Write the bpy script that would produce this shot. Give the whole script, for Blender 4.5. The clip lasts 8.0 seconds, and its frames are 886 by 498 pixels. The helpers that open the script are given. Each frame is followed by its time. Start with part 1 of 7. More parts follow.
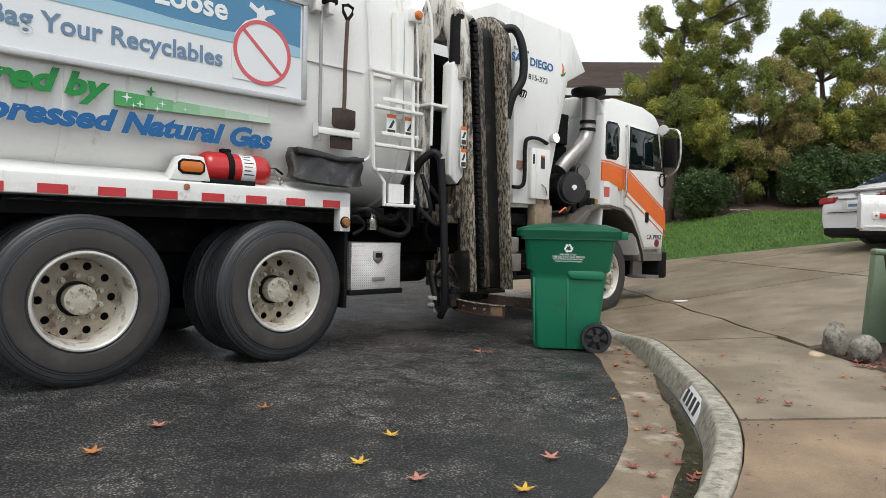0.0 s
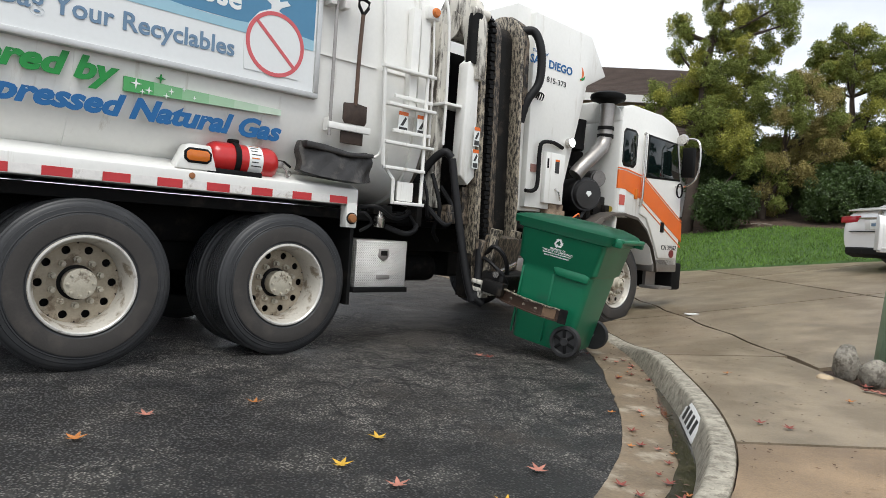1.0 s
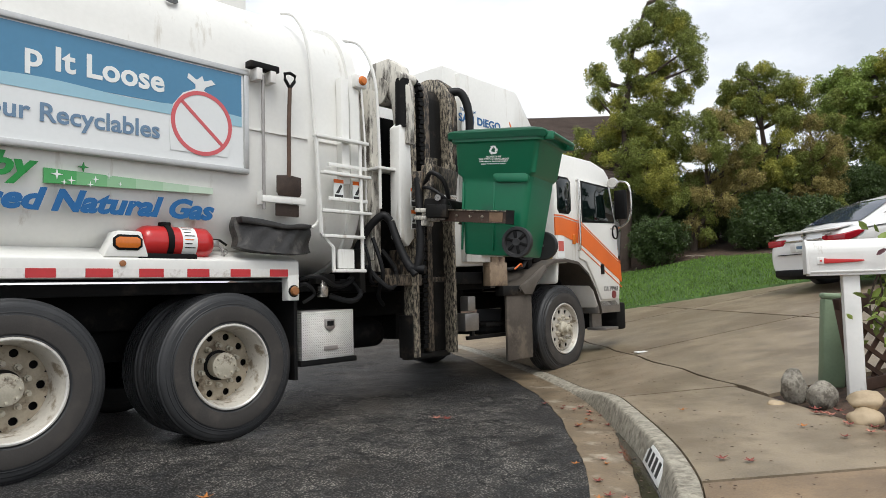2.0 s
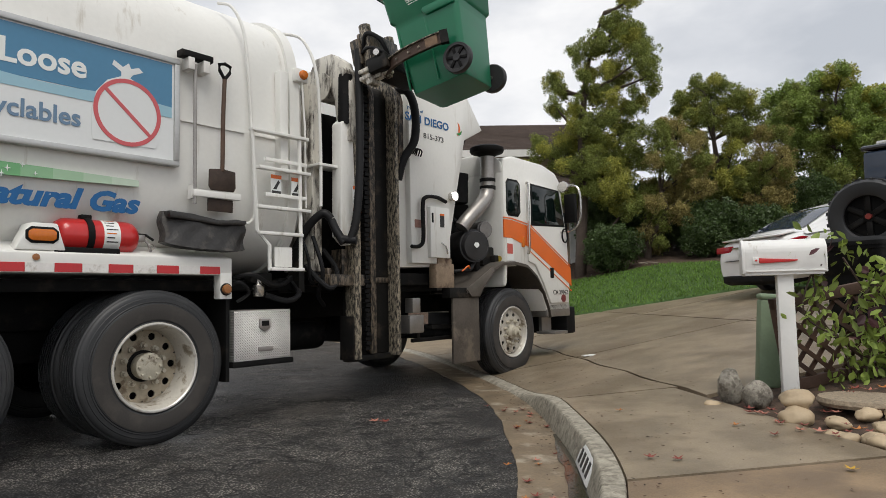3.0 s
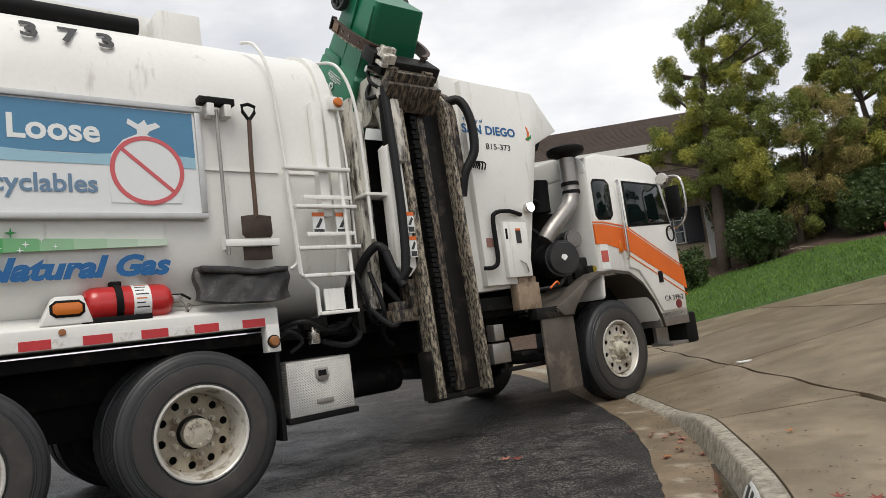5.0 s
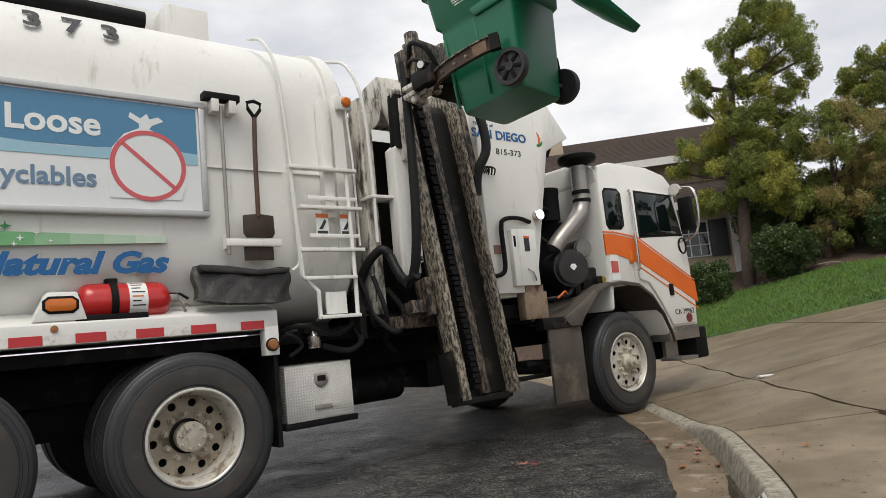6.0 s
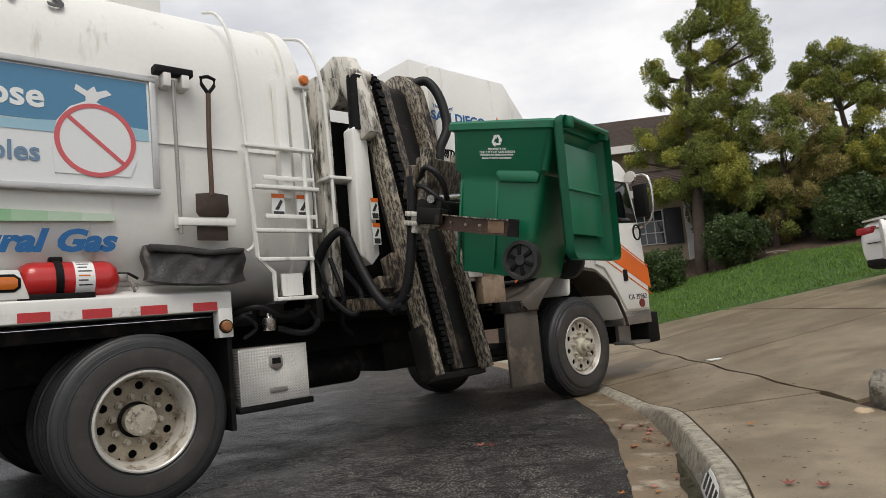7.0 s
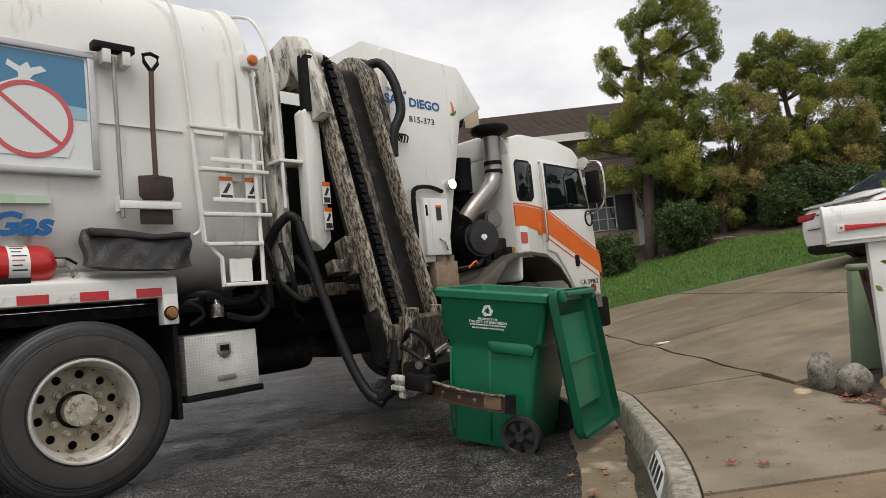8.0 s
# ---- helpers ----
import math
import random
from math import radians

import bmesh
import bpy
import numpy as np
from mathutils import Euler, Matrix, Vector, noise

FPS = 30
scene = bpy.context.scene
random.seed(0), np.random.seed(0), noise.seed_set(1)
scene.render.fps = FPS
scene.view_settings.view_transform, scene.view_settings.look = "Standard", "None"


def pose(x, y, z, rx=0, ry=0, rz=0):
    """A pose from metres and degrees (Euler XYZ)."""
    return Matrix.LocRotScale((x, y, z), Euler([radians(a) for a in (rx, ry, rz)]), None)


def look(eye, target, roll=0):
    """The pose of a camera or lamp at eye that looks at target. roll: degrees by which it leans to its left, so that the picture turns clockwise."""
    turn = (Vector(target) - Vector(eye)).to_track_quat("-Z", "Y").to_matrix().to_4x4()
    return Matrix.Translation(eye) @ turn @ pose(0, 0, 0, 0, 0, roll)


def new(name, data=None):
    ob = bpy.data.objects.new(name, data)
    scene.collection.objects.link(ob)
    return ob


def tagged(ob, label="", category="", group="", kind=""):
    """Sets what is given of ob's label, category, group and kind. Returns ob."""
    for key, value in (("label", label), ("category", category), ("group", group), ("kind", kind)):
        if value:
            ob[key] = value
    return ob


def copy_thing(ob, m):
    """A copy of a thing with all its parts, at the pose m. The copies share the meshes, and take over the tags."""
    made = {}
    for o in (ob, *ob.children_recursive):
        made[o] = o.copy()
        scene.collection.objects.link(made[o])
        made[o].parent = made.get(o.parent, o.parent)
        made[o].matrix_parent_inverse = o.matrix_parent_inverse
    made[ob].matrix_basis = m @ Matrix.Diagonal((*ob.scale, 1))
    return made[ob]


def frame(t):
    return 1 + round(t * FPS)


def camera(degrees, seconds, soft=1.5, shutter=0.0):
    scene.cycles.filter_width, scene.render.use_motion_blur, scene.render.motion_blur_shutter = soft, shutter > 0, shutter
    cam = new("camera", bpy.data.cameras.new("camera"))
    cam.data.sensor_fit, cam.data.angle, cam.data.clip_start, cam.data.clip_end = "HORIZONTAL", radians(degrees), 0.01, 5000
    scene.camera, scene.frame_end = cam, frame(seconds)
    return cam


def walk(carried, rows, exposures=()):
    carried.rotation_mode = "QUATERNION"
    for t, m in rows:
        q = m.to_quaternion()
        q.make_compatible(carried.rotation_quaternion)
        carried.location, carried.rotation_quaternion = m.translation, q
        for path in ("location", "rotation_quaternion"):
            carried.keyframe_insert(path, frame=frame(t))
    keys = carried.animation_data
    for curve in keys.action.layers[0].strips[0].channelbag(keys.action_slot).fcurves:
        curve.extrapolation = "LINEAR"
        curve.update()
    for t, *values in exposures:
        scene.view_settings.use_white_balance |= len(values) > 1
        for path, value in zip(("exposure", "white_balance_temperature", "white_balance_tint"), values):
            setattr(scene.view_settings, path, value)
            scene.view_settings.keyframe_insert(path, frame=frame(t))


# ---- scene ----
cam = camera(66.8, 8.0, 0.6)
PATH = [
    (0, (0.000, 0.000, 0.978), (0.000, 1.999, 0.930), 1.27),
    (0.5, (0.115, 0.065, 0.983), (0.032, 2.063, 0.931), 3.67),
    (1, (0.100, 0.064, 0.995), (0.045, 2.063, 0.942), 3.99),
    (1.5, (0.109, 0.092, 1.009), (0.163, 2.091, 1.005), -0.41),
    (1.7, (0.094, 0.093, 1.033), (0.191, 2.090, 1.086), -0.99),
    (2.8, (0.236, 0.155, 0.979), (0.345, 2.145, 1.147), -2.26),
    (3, (0.288, 0.196, 0.959), (0.503, 2.180, 1.100), -1.18),
    (3.5, (0.266, 0.379, 1.002), (0.535, 2.359, 1.093), -5.69),
    (4, (0.380, 0.524, 1.028), (0.506, 2.516, 1.158), -8.33),
    (4.5, (0.472, 0.569, 1.017), (0.452, 2.562, 1.185), -7.69),
    (5, (0.458, 0.578, 1.013), (0.293, 2.559, 1.234), -7.32),
    (5.2, (0.439, 0.558, 1.014), (0.240, 2.535, 1.247), -5.98),
    (6.3, (0.470, 0.439, 1.007), (0.236, 2.410, 1.253), -5.76),
    (6.5, (0.468, 0.439, 1.002), (0.250, 2.413, 1.235), -5.72),
    (7, (0.466, 0.449, 0.988), (0.348, 2.436, 1.181), -5.43),
    (7.5, (0.472, 0.457, 0.985), (0.440, 2.450, 1.145), -5.80),
    (8, (0.484, 0.483, 0.988), (0.493, 2.478, 1.125), -5.58),
]
walk(cam, [(t, look(eye, target, roll)) for t, eye, target, roll in PATH], [(0.0, 0.48, 6300, 8), (1.6, 0.55, 6350, 8), (3.0, 0.1, 6600, 9), (5.0, 0.2, 6650, 9), (8.0, 0.1, 6700, 10)])

# ---- light ----
world = bpy.data.worlds.new("overcast")
scene.world = world
world.use_nodes = True
wn, wl = world.node_tree.nodes, world.node_tree.links
wn.clear()
w_out = wn.new("ShaderNodeOutputWorld")
w_bg = wn.new("ShaderNodeBackground")
w_sky = wn.new("ShaderNodeTexSky")
w_sky.sky_type, w_sky.sun_disc = "NISHITA", False
w_sky.sun_elevation, w_sky.sun_rotation = radians(60), radians(172)
w_co = wn.new("ShaderNodeTexCoord")
w_map = wn.new("ShaderNodeMapping")
w_map.inputs["Scale"].default_value = (1.0, 1.0, 2.2)
w_n = wn.new("ShaderNodeTexNoise")
w_n.inputs["Scale"].default_value, w_n.inputs["Detail"].default_value, w_n.inputs["Roughness"].default_value = 2.3, 6, 0.55
w_r = wn.new("ShaderNodeValToRGB")
w_r.color_ramp.elements[0].position, w_r.color_ramp.elements[0].color = 0.30, (0.56, 0.59, 0.65, 1)
w_r.color_ramp.elements[1].position, w_r.color_ramp.elements[1].color = 0.62, (1.0, 1.0, 1.02, 1)
w_r.color_ramp.elements.new(0.46).color = (0.74, 0.76, 0.81, 1)
w_mul = wn.new("ShaderNodeMix")
w_mul.data_type = "RGBA"
w_mul.inputs[0].default_value = 0.93
w_str = wn.new("ShaderNodeVectorMath")
w_str.operation = "SCALE"
w_str.inputs[3].default_value = 0.09
wl.new(w_co.outputs["Generated"], w_map.inputs[0])
wl.new(w_map.outputs[0], w_n.inputs["Vector"])
wl.new(w_n.outputs["Fac"], w_r.inputs[0])
wl.new(w_sky.outputs[0], w_str.inputs[0])
wl.new(w_str.outputs[0], w_mul.inputs[6])
wl.new(w_r.outputs[0], w_mul.inputs[7])
wl.new(w_mul.outputs[2], w_bg.inputs[0])
w_bg.inputs[1].default_value = 0.96
wl.new(w_bg.outputs[0], w_out.inputs[0])
sun = new("sun", bpy.data.lights.new("sun", "SUN"))
sun.data.energy, sun.data.angle, sun.data.color = 1.75, radians(30), (1.0, 0.96, 0.9)
sun.matrix_world = look((0, 0, 0), (-0.1, 0.5, -0.9))


# ---- materials ----
def mat(name, color, rough=0.6, metal=0.0, vary=0.25, scale=6.0, fine=60.0, bump=0.15, dirt=None, dirt_amount=0.0, dirt_scale=3.0, coat=0.0, rnd=0.0):
    """A painted, plastic, mineral or metal surface with grain at two scales and, if asked, patches of dirt."""
    m = bpy.data.materials.new(name)
    m.use_nodes = True
    n, l = m.node_tree.nodes, m.node_tree.links
    b = n["Principled BSDF"]
    co = n.new("ShaderNodeTexCoord")
    big, small = n.new("ShaderNodeTexNoise"), n.new("ShaderNodeTexNoise")
    big.inputs["Scale"].default_value, big.inputs["Detail"].default_value = scale, 5
    small.inputs["Scale"].default_value, small.inputs["Detail"].default_value = fine, 3
    l.new(co.outputs["Object"], big.inputs["Vector"])
    l.new(co.outputs["Object"], small.inputs["Vector"])
    ramp = n.new("ShaderNodeMapRange")
    ramp.inputs[1].default_value, ramp.inputs[2].default_value = 0.25, 0.75
    ramp.inputs[3].default_value, ramp.inputs[4].default_value = 1 - vary, 1 + vary * 0.6
    add = n.new("ShaderNodeMath")
    add.operation = "MULTIPLY_ADD"
    add.inputs[1].default_value, add.inputs[2].default_value = 0.35, 0.0
    l.new(small.outputs["Fac"], add.inputs[0])
    mixf = n.new("ShaderNodeMath")
    mixf.operation = "MULTIPLY_ADD"
    mixf.inputs[1].default_value = 0.65
    l.new(big.outputs["Fac"], mixf.inputs[0])
    l.new(add.outputs[0], mixf.inputs[2])
    l.new(mixf.outputs[0], ramp.inputs[0])
    scl = n.new("ShaderNodeVectorMath")
    scl.operation = "SCALE"
    scl.inputs[0].default_value = color
    l.new(ramp.outputs[0], scl.inputs[3])
    last = scl.outputs[0]
    if rnd:
        oi = n.new("ShaderNodeObjectInfo")
        rr = n.new("ShaderNodeMapRange")
        rr.inputs[3].default_value, rr.inputs[4].default_value = 1 - rnd, 1 + rnd
        l.new(oi.outputs["Random"], rr.inputs[0])
        s2 = n.new("ShaderNodeVectorMath")
        s2.operation = "SCALE"
        l.new(last, s2.inputs[0])
        l.new(rr.outputs[0], s2.inputs[3])
        last = s2.outputs[0]
    if dirt:
        dn = n.new("ShaderNodeTexNoise")
        dn.inputs["Scale"].default_value, dn.inputs["Detail"].default_value, dn.inputs["Roughness"].default_value = dirt_scale, 8, 0.65
        l.new(co.outputs["Object"], dn.inputs["Vector"])
        dr = n.new("ShaderNodeMapRange")
        dr.inputs[1].default_value, dr.inputs[2].default_value = 0.62 - 0.3 * dirt_amount, 0.74 - 0.3 * dirt_amount
        l.new(dn.outputs["Fac"], dr.inputs[0])
        mx = n.new("ShaderNodeMix")
        mx.data_type = "RGBA"
        l.new(dr.outputs[0], mx.inputs[0])
        l.new(last, mx.inputs[6])
        mx.inputs[7].default_value = (*dirt, 1)
        last = mx.outputs[2]
    l.new(last, b.inputs["Base Color"])
    b.inputs["Roughness"].default_value, b.inputs["Metallic"].default_value = rough, metal
    b.inputs["Coat Weight"].default_value = coat
    if bump:
        bp = n.new("ShaderNodeBump")
        bp.inputs["Strength"].default_value, bp.inputs["Distance"].default_value = bump, 0.01
        l.new(mixf.outputs[0], bp.inputs["Height"])
        l.new(bp.outputs[0], b.inputs["Normal"])
    return m


def glow(name, color, strength):
    m = mat(name, color, 0.2)
    b = m.node_tree.nodes["Principled BSDF"]
    b.inputs["Emission Color"].default_value, b.inputs["Emission Strength"].default_value = (*color, 1), strength
    return m


def streaked(name, color, stain, amount, rough=0.4, metal=0.0, stretch=(3, 3, 0.35), bump=0.1, scale=2.5):
    """Paint with runs of grime drawn out along z."""
    m = mat(name, color, rough, metal, 0.08, 2.0, 30, bump)
    n, l = m.node_tree.nodes, m.node_tree.links
    b = n["Principled BSDF"]
    src = b.inputs["Base Color"].links[0].from_socket
    co = n.new("ShaderNodeTexCoord")
    mp = n.new("ShaderNodeMapping")
    mp.inputs["Scale"].default_value = stretch
    t = n.new("ShaderNodeTexNoise")
    t.inputs["Scale"].default_value, t.inputs["Detail"].default_value, t.inputs["Roughness"].default_value = scale, 9, 0.68
    l.new(co.outputs["Object"], mp.inputs[0])
    l.new(mp.outputs[0], t.inputs["Vector"])
    r = n.new("ShaderNodeMapRange")
    r.inputs[1].default_value, r.inputs[2].default_value = 0.66 - 0.32 * amount, 0.80 - 0.32 * amount
    l.new(t.outputs["Fac"], r.inputs[0])
    mx = n.new("ShaderNodeMix")
    mx.data_type = "RGBA"
    l.new(r.outputs[0], mx.inputs[0])
    l.new(src, mx.inputs[6])
    mx.inputs[7].default_value = (*stain, 1)
    l.new(mx.outputs[2], b.inputs["Base Color"])
    return m


WHITE = streaked("truck white paint", (0.77, 0.765, 0.73), (0.50, 0.465, 0.40), 0.2, 0.36)
WHITE_WORN = streaked("worn white paint", (0.66, 0.63, 0.56), (0.06, 0.05, 0.04), 0.58, 0.5, 0, (3, 3, 0.9), 0.2, 4.0)
RAIL_EDGE = streaked("flaking rail paint", (0.40, 0.345, 0.26), (0.022, 0.019, 0.016), 0.74, 0.5, 0, (6, 6, 2.2), 0.5, 7.5)
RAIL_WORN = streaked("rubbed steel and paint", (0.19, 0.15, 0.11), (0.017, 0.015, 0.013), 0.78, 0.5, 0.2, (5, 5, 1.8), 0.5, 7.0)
DARK_STEEL = mat("greasy dark steel", (0.011, 0.0105, 0.010), 0.55, 0.1, 0.5, 8, 80, 0.4, (0.045, 0.036, 0.028), 0.25, 5)
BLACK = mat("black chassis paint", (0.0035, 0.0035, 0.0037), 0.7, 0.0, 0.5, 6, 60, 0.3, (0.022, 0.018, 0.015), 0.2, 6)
RUBBER = mat("tyre rubber", (0.024, 0.025, 0.027), 0.5, 0, 0.3, 4, 90, 0.25, (0.036, 0.036, 0.037), 0.3, 3)
SIDEWALL = mat("dusty sidewall rubber", (0.040, 0.036, 0.033), 0.75, 0, 0.3, 3, 90, 0.2, (0.058, 0.05, 0.044), 0.3, 3)
HOSE = mat("black hose", (0.012, 0.012, 0.013), 0.5, 0, 0.3, 20, 120, 0.2)
RIM = mat("dusty white rim", (0.56, 0.53, 0.47), 0.45, 0.15, 0.2, 9, 70, 0.15, (0.22, 0.18, 0.13), 0.35, 9)
HUB = mat("greasy hub", (0.50, 0.46, 0.37), 0.5, 0.1, 0.3, 14, 80, 0.3, (0.15, 0.115, 0.08), 0.25, 14)
RIM_D = mat("brown stained rim disc", (0.40, 0.345, 0.26), 0.5, 0.1, 0.3, 12, 70, 0.2, (0.16, 0.12, 0.08), 0.35, 9)
RIM_LIP = mat("rubbed bare rim lip", (0.66, 0.64, 0.6), 0.35, 0.4, 0.15, 9, 70, 0.1, (0.35, 0.31, 0.26), 0.2, 12)
CHROME = mat("polished steel", (0.62, 0.60, 0.57), 0.25, 0.95, 0.15, 8, 60, 0.05)
STEEL = mat("dull exhaust steel", (0.36, 0.34, 0.32), 0.42, 0.8, 0.25, 9, 60, 0.1)
RED = mat("red reflective tape", (0.50, 0.03, 0.035), 0.35, 0, 0.15)
TAPE_W = mat("white reflective tape", (0.74, 0.72, 0.69), 0.35, 0, 0.15, 20, 60, 0.1, (0.4, 0.36, 0.31), 0.2, 9)
EXT_RED = mat("extinguisher red", (0.50, 0.018, 0.018), 0.3, 0, 0.15, 5, 40, 0.03, coat=0.3)
ORANGE = mat("orange paint", (0.74, 0.145, 0.015), 0.35, 0, 0.12, 4, 40, 0.03)
AMBER = mat("amber lens", (0.60, 0.16, 0.02), 0.2, 0, 0.2)
AMBER_DIM = mat("dirty amber lens", (0.30, 0.12, 0.04), 0.3, 0, 0.3)
CANVAS = mat("grey vinyl bag", (0.026, 0.024, 0.023), 0.42, 0, 0.4, 9, 50, 1.0, (0.075, 0.068, 0.06), 0.3, 9)
WOOD_H = mat("dark wooden handle", (0.09, 0.05, 0.03), 0.55, 0, 0.4, 12, 90, 0.2)
RUSTY = mat("rusty brown blade", (0.055, 0.036, 0.027), 0.6, 0.3, 0.5, 14, 90, 0.4)
GLASS_D = mat("dark cab glass", (0.004, 0.009, 0.008), 0.03, 0.0, 0.1, bump=0)
GREEN = mat("green cart plastic", (0.007, 0.15, 0.072), 0.36, 0, 0.12, 3, 90, 0.06, (0.02, 0.115, 0.065), 0.2, 5)
LETTER_W = mat("white print", (0.78, 0.8, 0.78), 0.5, 0, 0.05)
BLACK_PRINT = mat("black print", (0.03, 0.03, 0.03), 0.5, 0, 0.05)
BLUE_T = mat("blue lettering", (0.003, 0.105, 0.30), 0.5, 0, 0.08)
GREEN_T = mat("green lettering", (0.006, 0.23, 0.035), 0.5, 0, 0.08)
SIGN_BLUE = mat("sign blue", (0.07, 0.22, 0.37), 0.3, 0, 0.1, 1.2, 30, 0.02)
SIGN_LIGHT = mat("sign pale blue", (0.30, 0.50, 0.60), 0.3, 0, 0.08, 1.2, 30, 0.02)
SIGN_WHITE = mat("sign white", (0.72, 0.74, 0.74), 0.3, 0, 0.06, 1.2, 30, 0.02)
SIGN_TXT = mat("sign slate lettering", (0.13, 0.22, 0.33), 0.4, 0, 0.05)
SIGN_RED = mat("sign red ring", (0.58, 0.10, 0.11), 0.35, 0, 0.06)
ALU = mat("aluminium frame", (0.55, 0.55, 0.54), 0.4, 0.7, 0.15, 8, 60, 0.05)
PLATE = mat("checker plate", (0.58, 0.57, 0.54), 0.33, 0.75, 0.2, 8, 60, 0.1)


def checker(m):
    n, l = m.node_tree.nodes, m.node_tree.links
    b = n["Principled BSDF"]
    co = n.new("ShaderNodeTexCoord")
    mp = n.new("ShaderNodeMapping")
    mp.inputs["Rotation"].default_value = (0, radians(45), 0)
    ck = n.new("ShaderNodeTexChecker")
    ck.inputs["Scale"].default_value = 70
    w1, w2 = n.new("ShaderNodeTexWave"), n.new("ShaderNodeTexWave")
    w1.bands_direction, w2.bands_direction = "X", "Z"
    for w in (w1, w2):
        w.inputs["Scale"].default_value = 22.3
        l.new(mp.outputs[0], w.inputs["Vector"])
    l.new(co.outputs["Object"], mp.inputs[0])
    l.new(mp.outputs[0], ck.inputs["Vector"])
    mx = n.new("ShaderNodeMix")
    l.new(ck.outputs["Fac"], mx.inputs[0])
    l.new(w1.outputs["Fac"], mx.inputs[2])
    l.new(w2.outputs["Fac"], mx.inputs[3])
    bp = n.new("ShaderNodeBump")
    bp.inputs["Strength"].default_value, bp.inputs["Distance"].default_value = 0.9, 0.006
    l.new(mx.outputs[0], bp.inputs["Height"])
    l.new(bp.outputs[0], b.inputs["Normal"])


checker(PLATE)

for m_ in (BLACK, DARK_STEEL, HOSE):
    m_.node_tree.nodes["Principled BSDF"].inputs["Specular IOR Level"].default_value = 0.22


# ---- geometry helpers ----
LAYOUT = [None]


def link(name, bm, material, parent=None, label="", smooth=40):
    if LAYOUT[0]:
        for v in bm.verts:
            v.co = LAYOUT[0](v.co)
    me = bpy.data.meshes.new(name)
    bmesh.ops.recalc_face_normals(bm, faces=bm.faces)
    bm.to_mesh(me)
    bm.free()
    me.materials.append(material)
    ob = new(name, me)
    if smooth:
        for p in me.polygons:
            p.use_smooth = True
        me.set_sharp_from_angle(angle=radians(smooth))
    ob.parent = parent
    if label:
        ob["label"] = label
    return ob


def part(name, bm, material, parent, label="", smooth=40):
    return link(name, bm, material, parent, label, smooth)


def thing(name, label, category, m=None, group="", kind=""):
    e = new(name)
    e.empty_display_size = 0.2
    if m is not None:
        e.matrix_basis = m
    return tagged(e, label, category, group, kind)


def box(x0, x1, y0, y1, z0, z1, bevel=0.0, bm=None, m=None):
    out = bm or bmesh.new()
    one = bmesh.new()
    bmesh.ops.create_cube(one, size=1, matrix=Matrix.Translation(((x0 + x1) / 2, (y0 + y1) / 2, (z0 + z1) / 2)) @ Matrix.Diagonal((abs(x1 - x0), abs(y1 - y0), abs(z1 - z0), 1)))
    if bevel:
        bmesh.ops.bevel(one, geom=one.edges[:], offset=bevel, segments=2, affect="EDGES", profile=0.5)
    return merge(out, one, m)


def merge(out, one, m=None):
    vs = [out.verts.new(m @ v.co if m is not None else v.co) for v in one.verts]
    for f in one.faces:
        try:
            out.faces.new([vs[v.index] for v in f.verts])
        except ValueError:
            pass
    one.free()
    return out


def prism(pts, a0, a1, axis="y", bevel=0.0, bm=None, m=None):
    """A polygon of two coordinates pushed out along the third."""
    out = bm or bmesh.new()
    one = bmesh.new()

    def at(p, a):
        return {"x": (a, p[0], p[1]), "y": (p[0], a, p[1]), "z": (p[0], p[1], a)}[axis]

    lo, hi = [one.verts.new(at(p, a0)) for p in pts], [one.verts.new(at(p, a1)) for p in pts]
    k = len(pts)
    one.faces.new(lo)
    one.faces.new(hi[::-1])
    for i in range(k):
        one.faces.new((lo[i], hi[i], hi[(i + 1) % k], lo[(i + 1) % k]))
    one.verts.index_update()
    if bevel:
        bmesh.ops.recalc_face_normals(one, faces=one.faces)
        bmesh.ops.bevel(one, geom=one.edges[:], offset=bevel, segments=2, affect="EDGES", profile=0.5)
    one.verts.index_update()
    return merge(out, one, m)


def tube(points, r, n=10, bm=None, m=None, r1=None):
    """A round bar along points."""
    out = bm or bmesh.new()
    pts = [Vector(p) for p in points]
    rings = []
    up = Vector((0.13, 0.21, 1)).normalized()
    for i, p in enumerate(pts):
        d = (pts[min(i + 1, len(pts) - 1)] - pts[max(i - 1, 0)]).normalized()
        a = d.cross(up)
        if a.length < 0.05:
            a = d.cross(Vector((1, 0.2, 0)))
        a.normalize()
        b = d.cross(a)
        rad = r if r1 is None else r + (r1 - r) * i / (len(pts) - 1)
        ring = []
        for k in range(n):
            q = p + rad * (math.cos(2 * math.pi * k / n) * a + math.sin(2 * math.pi * k / n) * b)
            ring.append(out.verts.new(m @ q if m is not None else q))
        rings.append(ring)
    for u, v in zip(rings, rings[1:]):
        for k in range(n):
            out.faces.new((u[k], u[(k + 1) % n], v[(k + 1) % n], v[k]))
    out.faces.new(rings[0][::-1])
    out.faces.new(rings[-1])
    return out


def curve_pts(ctrl, steps=6):
    """Smooth points through control points."""
    c = [Vector(p) for p in ctrl]
    out = []
    for i in range(len(c) - 1):
        p0, p1, p2, p3 = c[max(i - 1, 0)], c[i], c[i + 1], c[min(i + 2, len(c) - 1)]
        for s in range(steps):
            t = s / steps
            out.append(0.5 * (2 * p1 + (p2 - p0) * t + (2 * p0 - 5 * p1 + 4 * p2 - p3) * t * t + (3 * p1 - p0 - 3 * p2 + p3) * t ** 3))
    return out + [c[-1]]


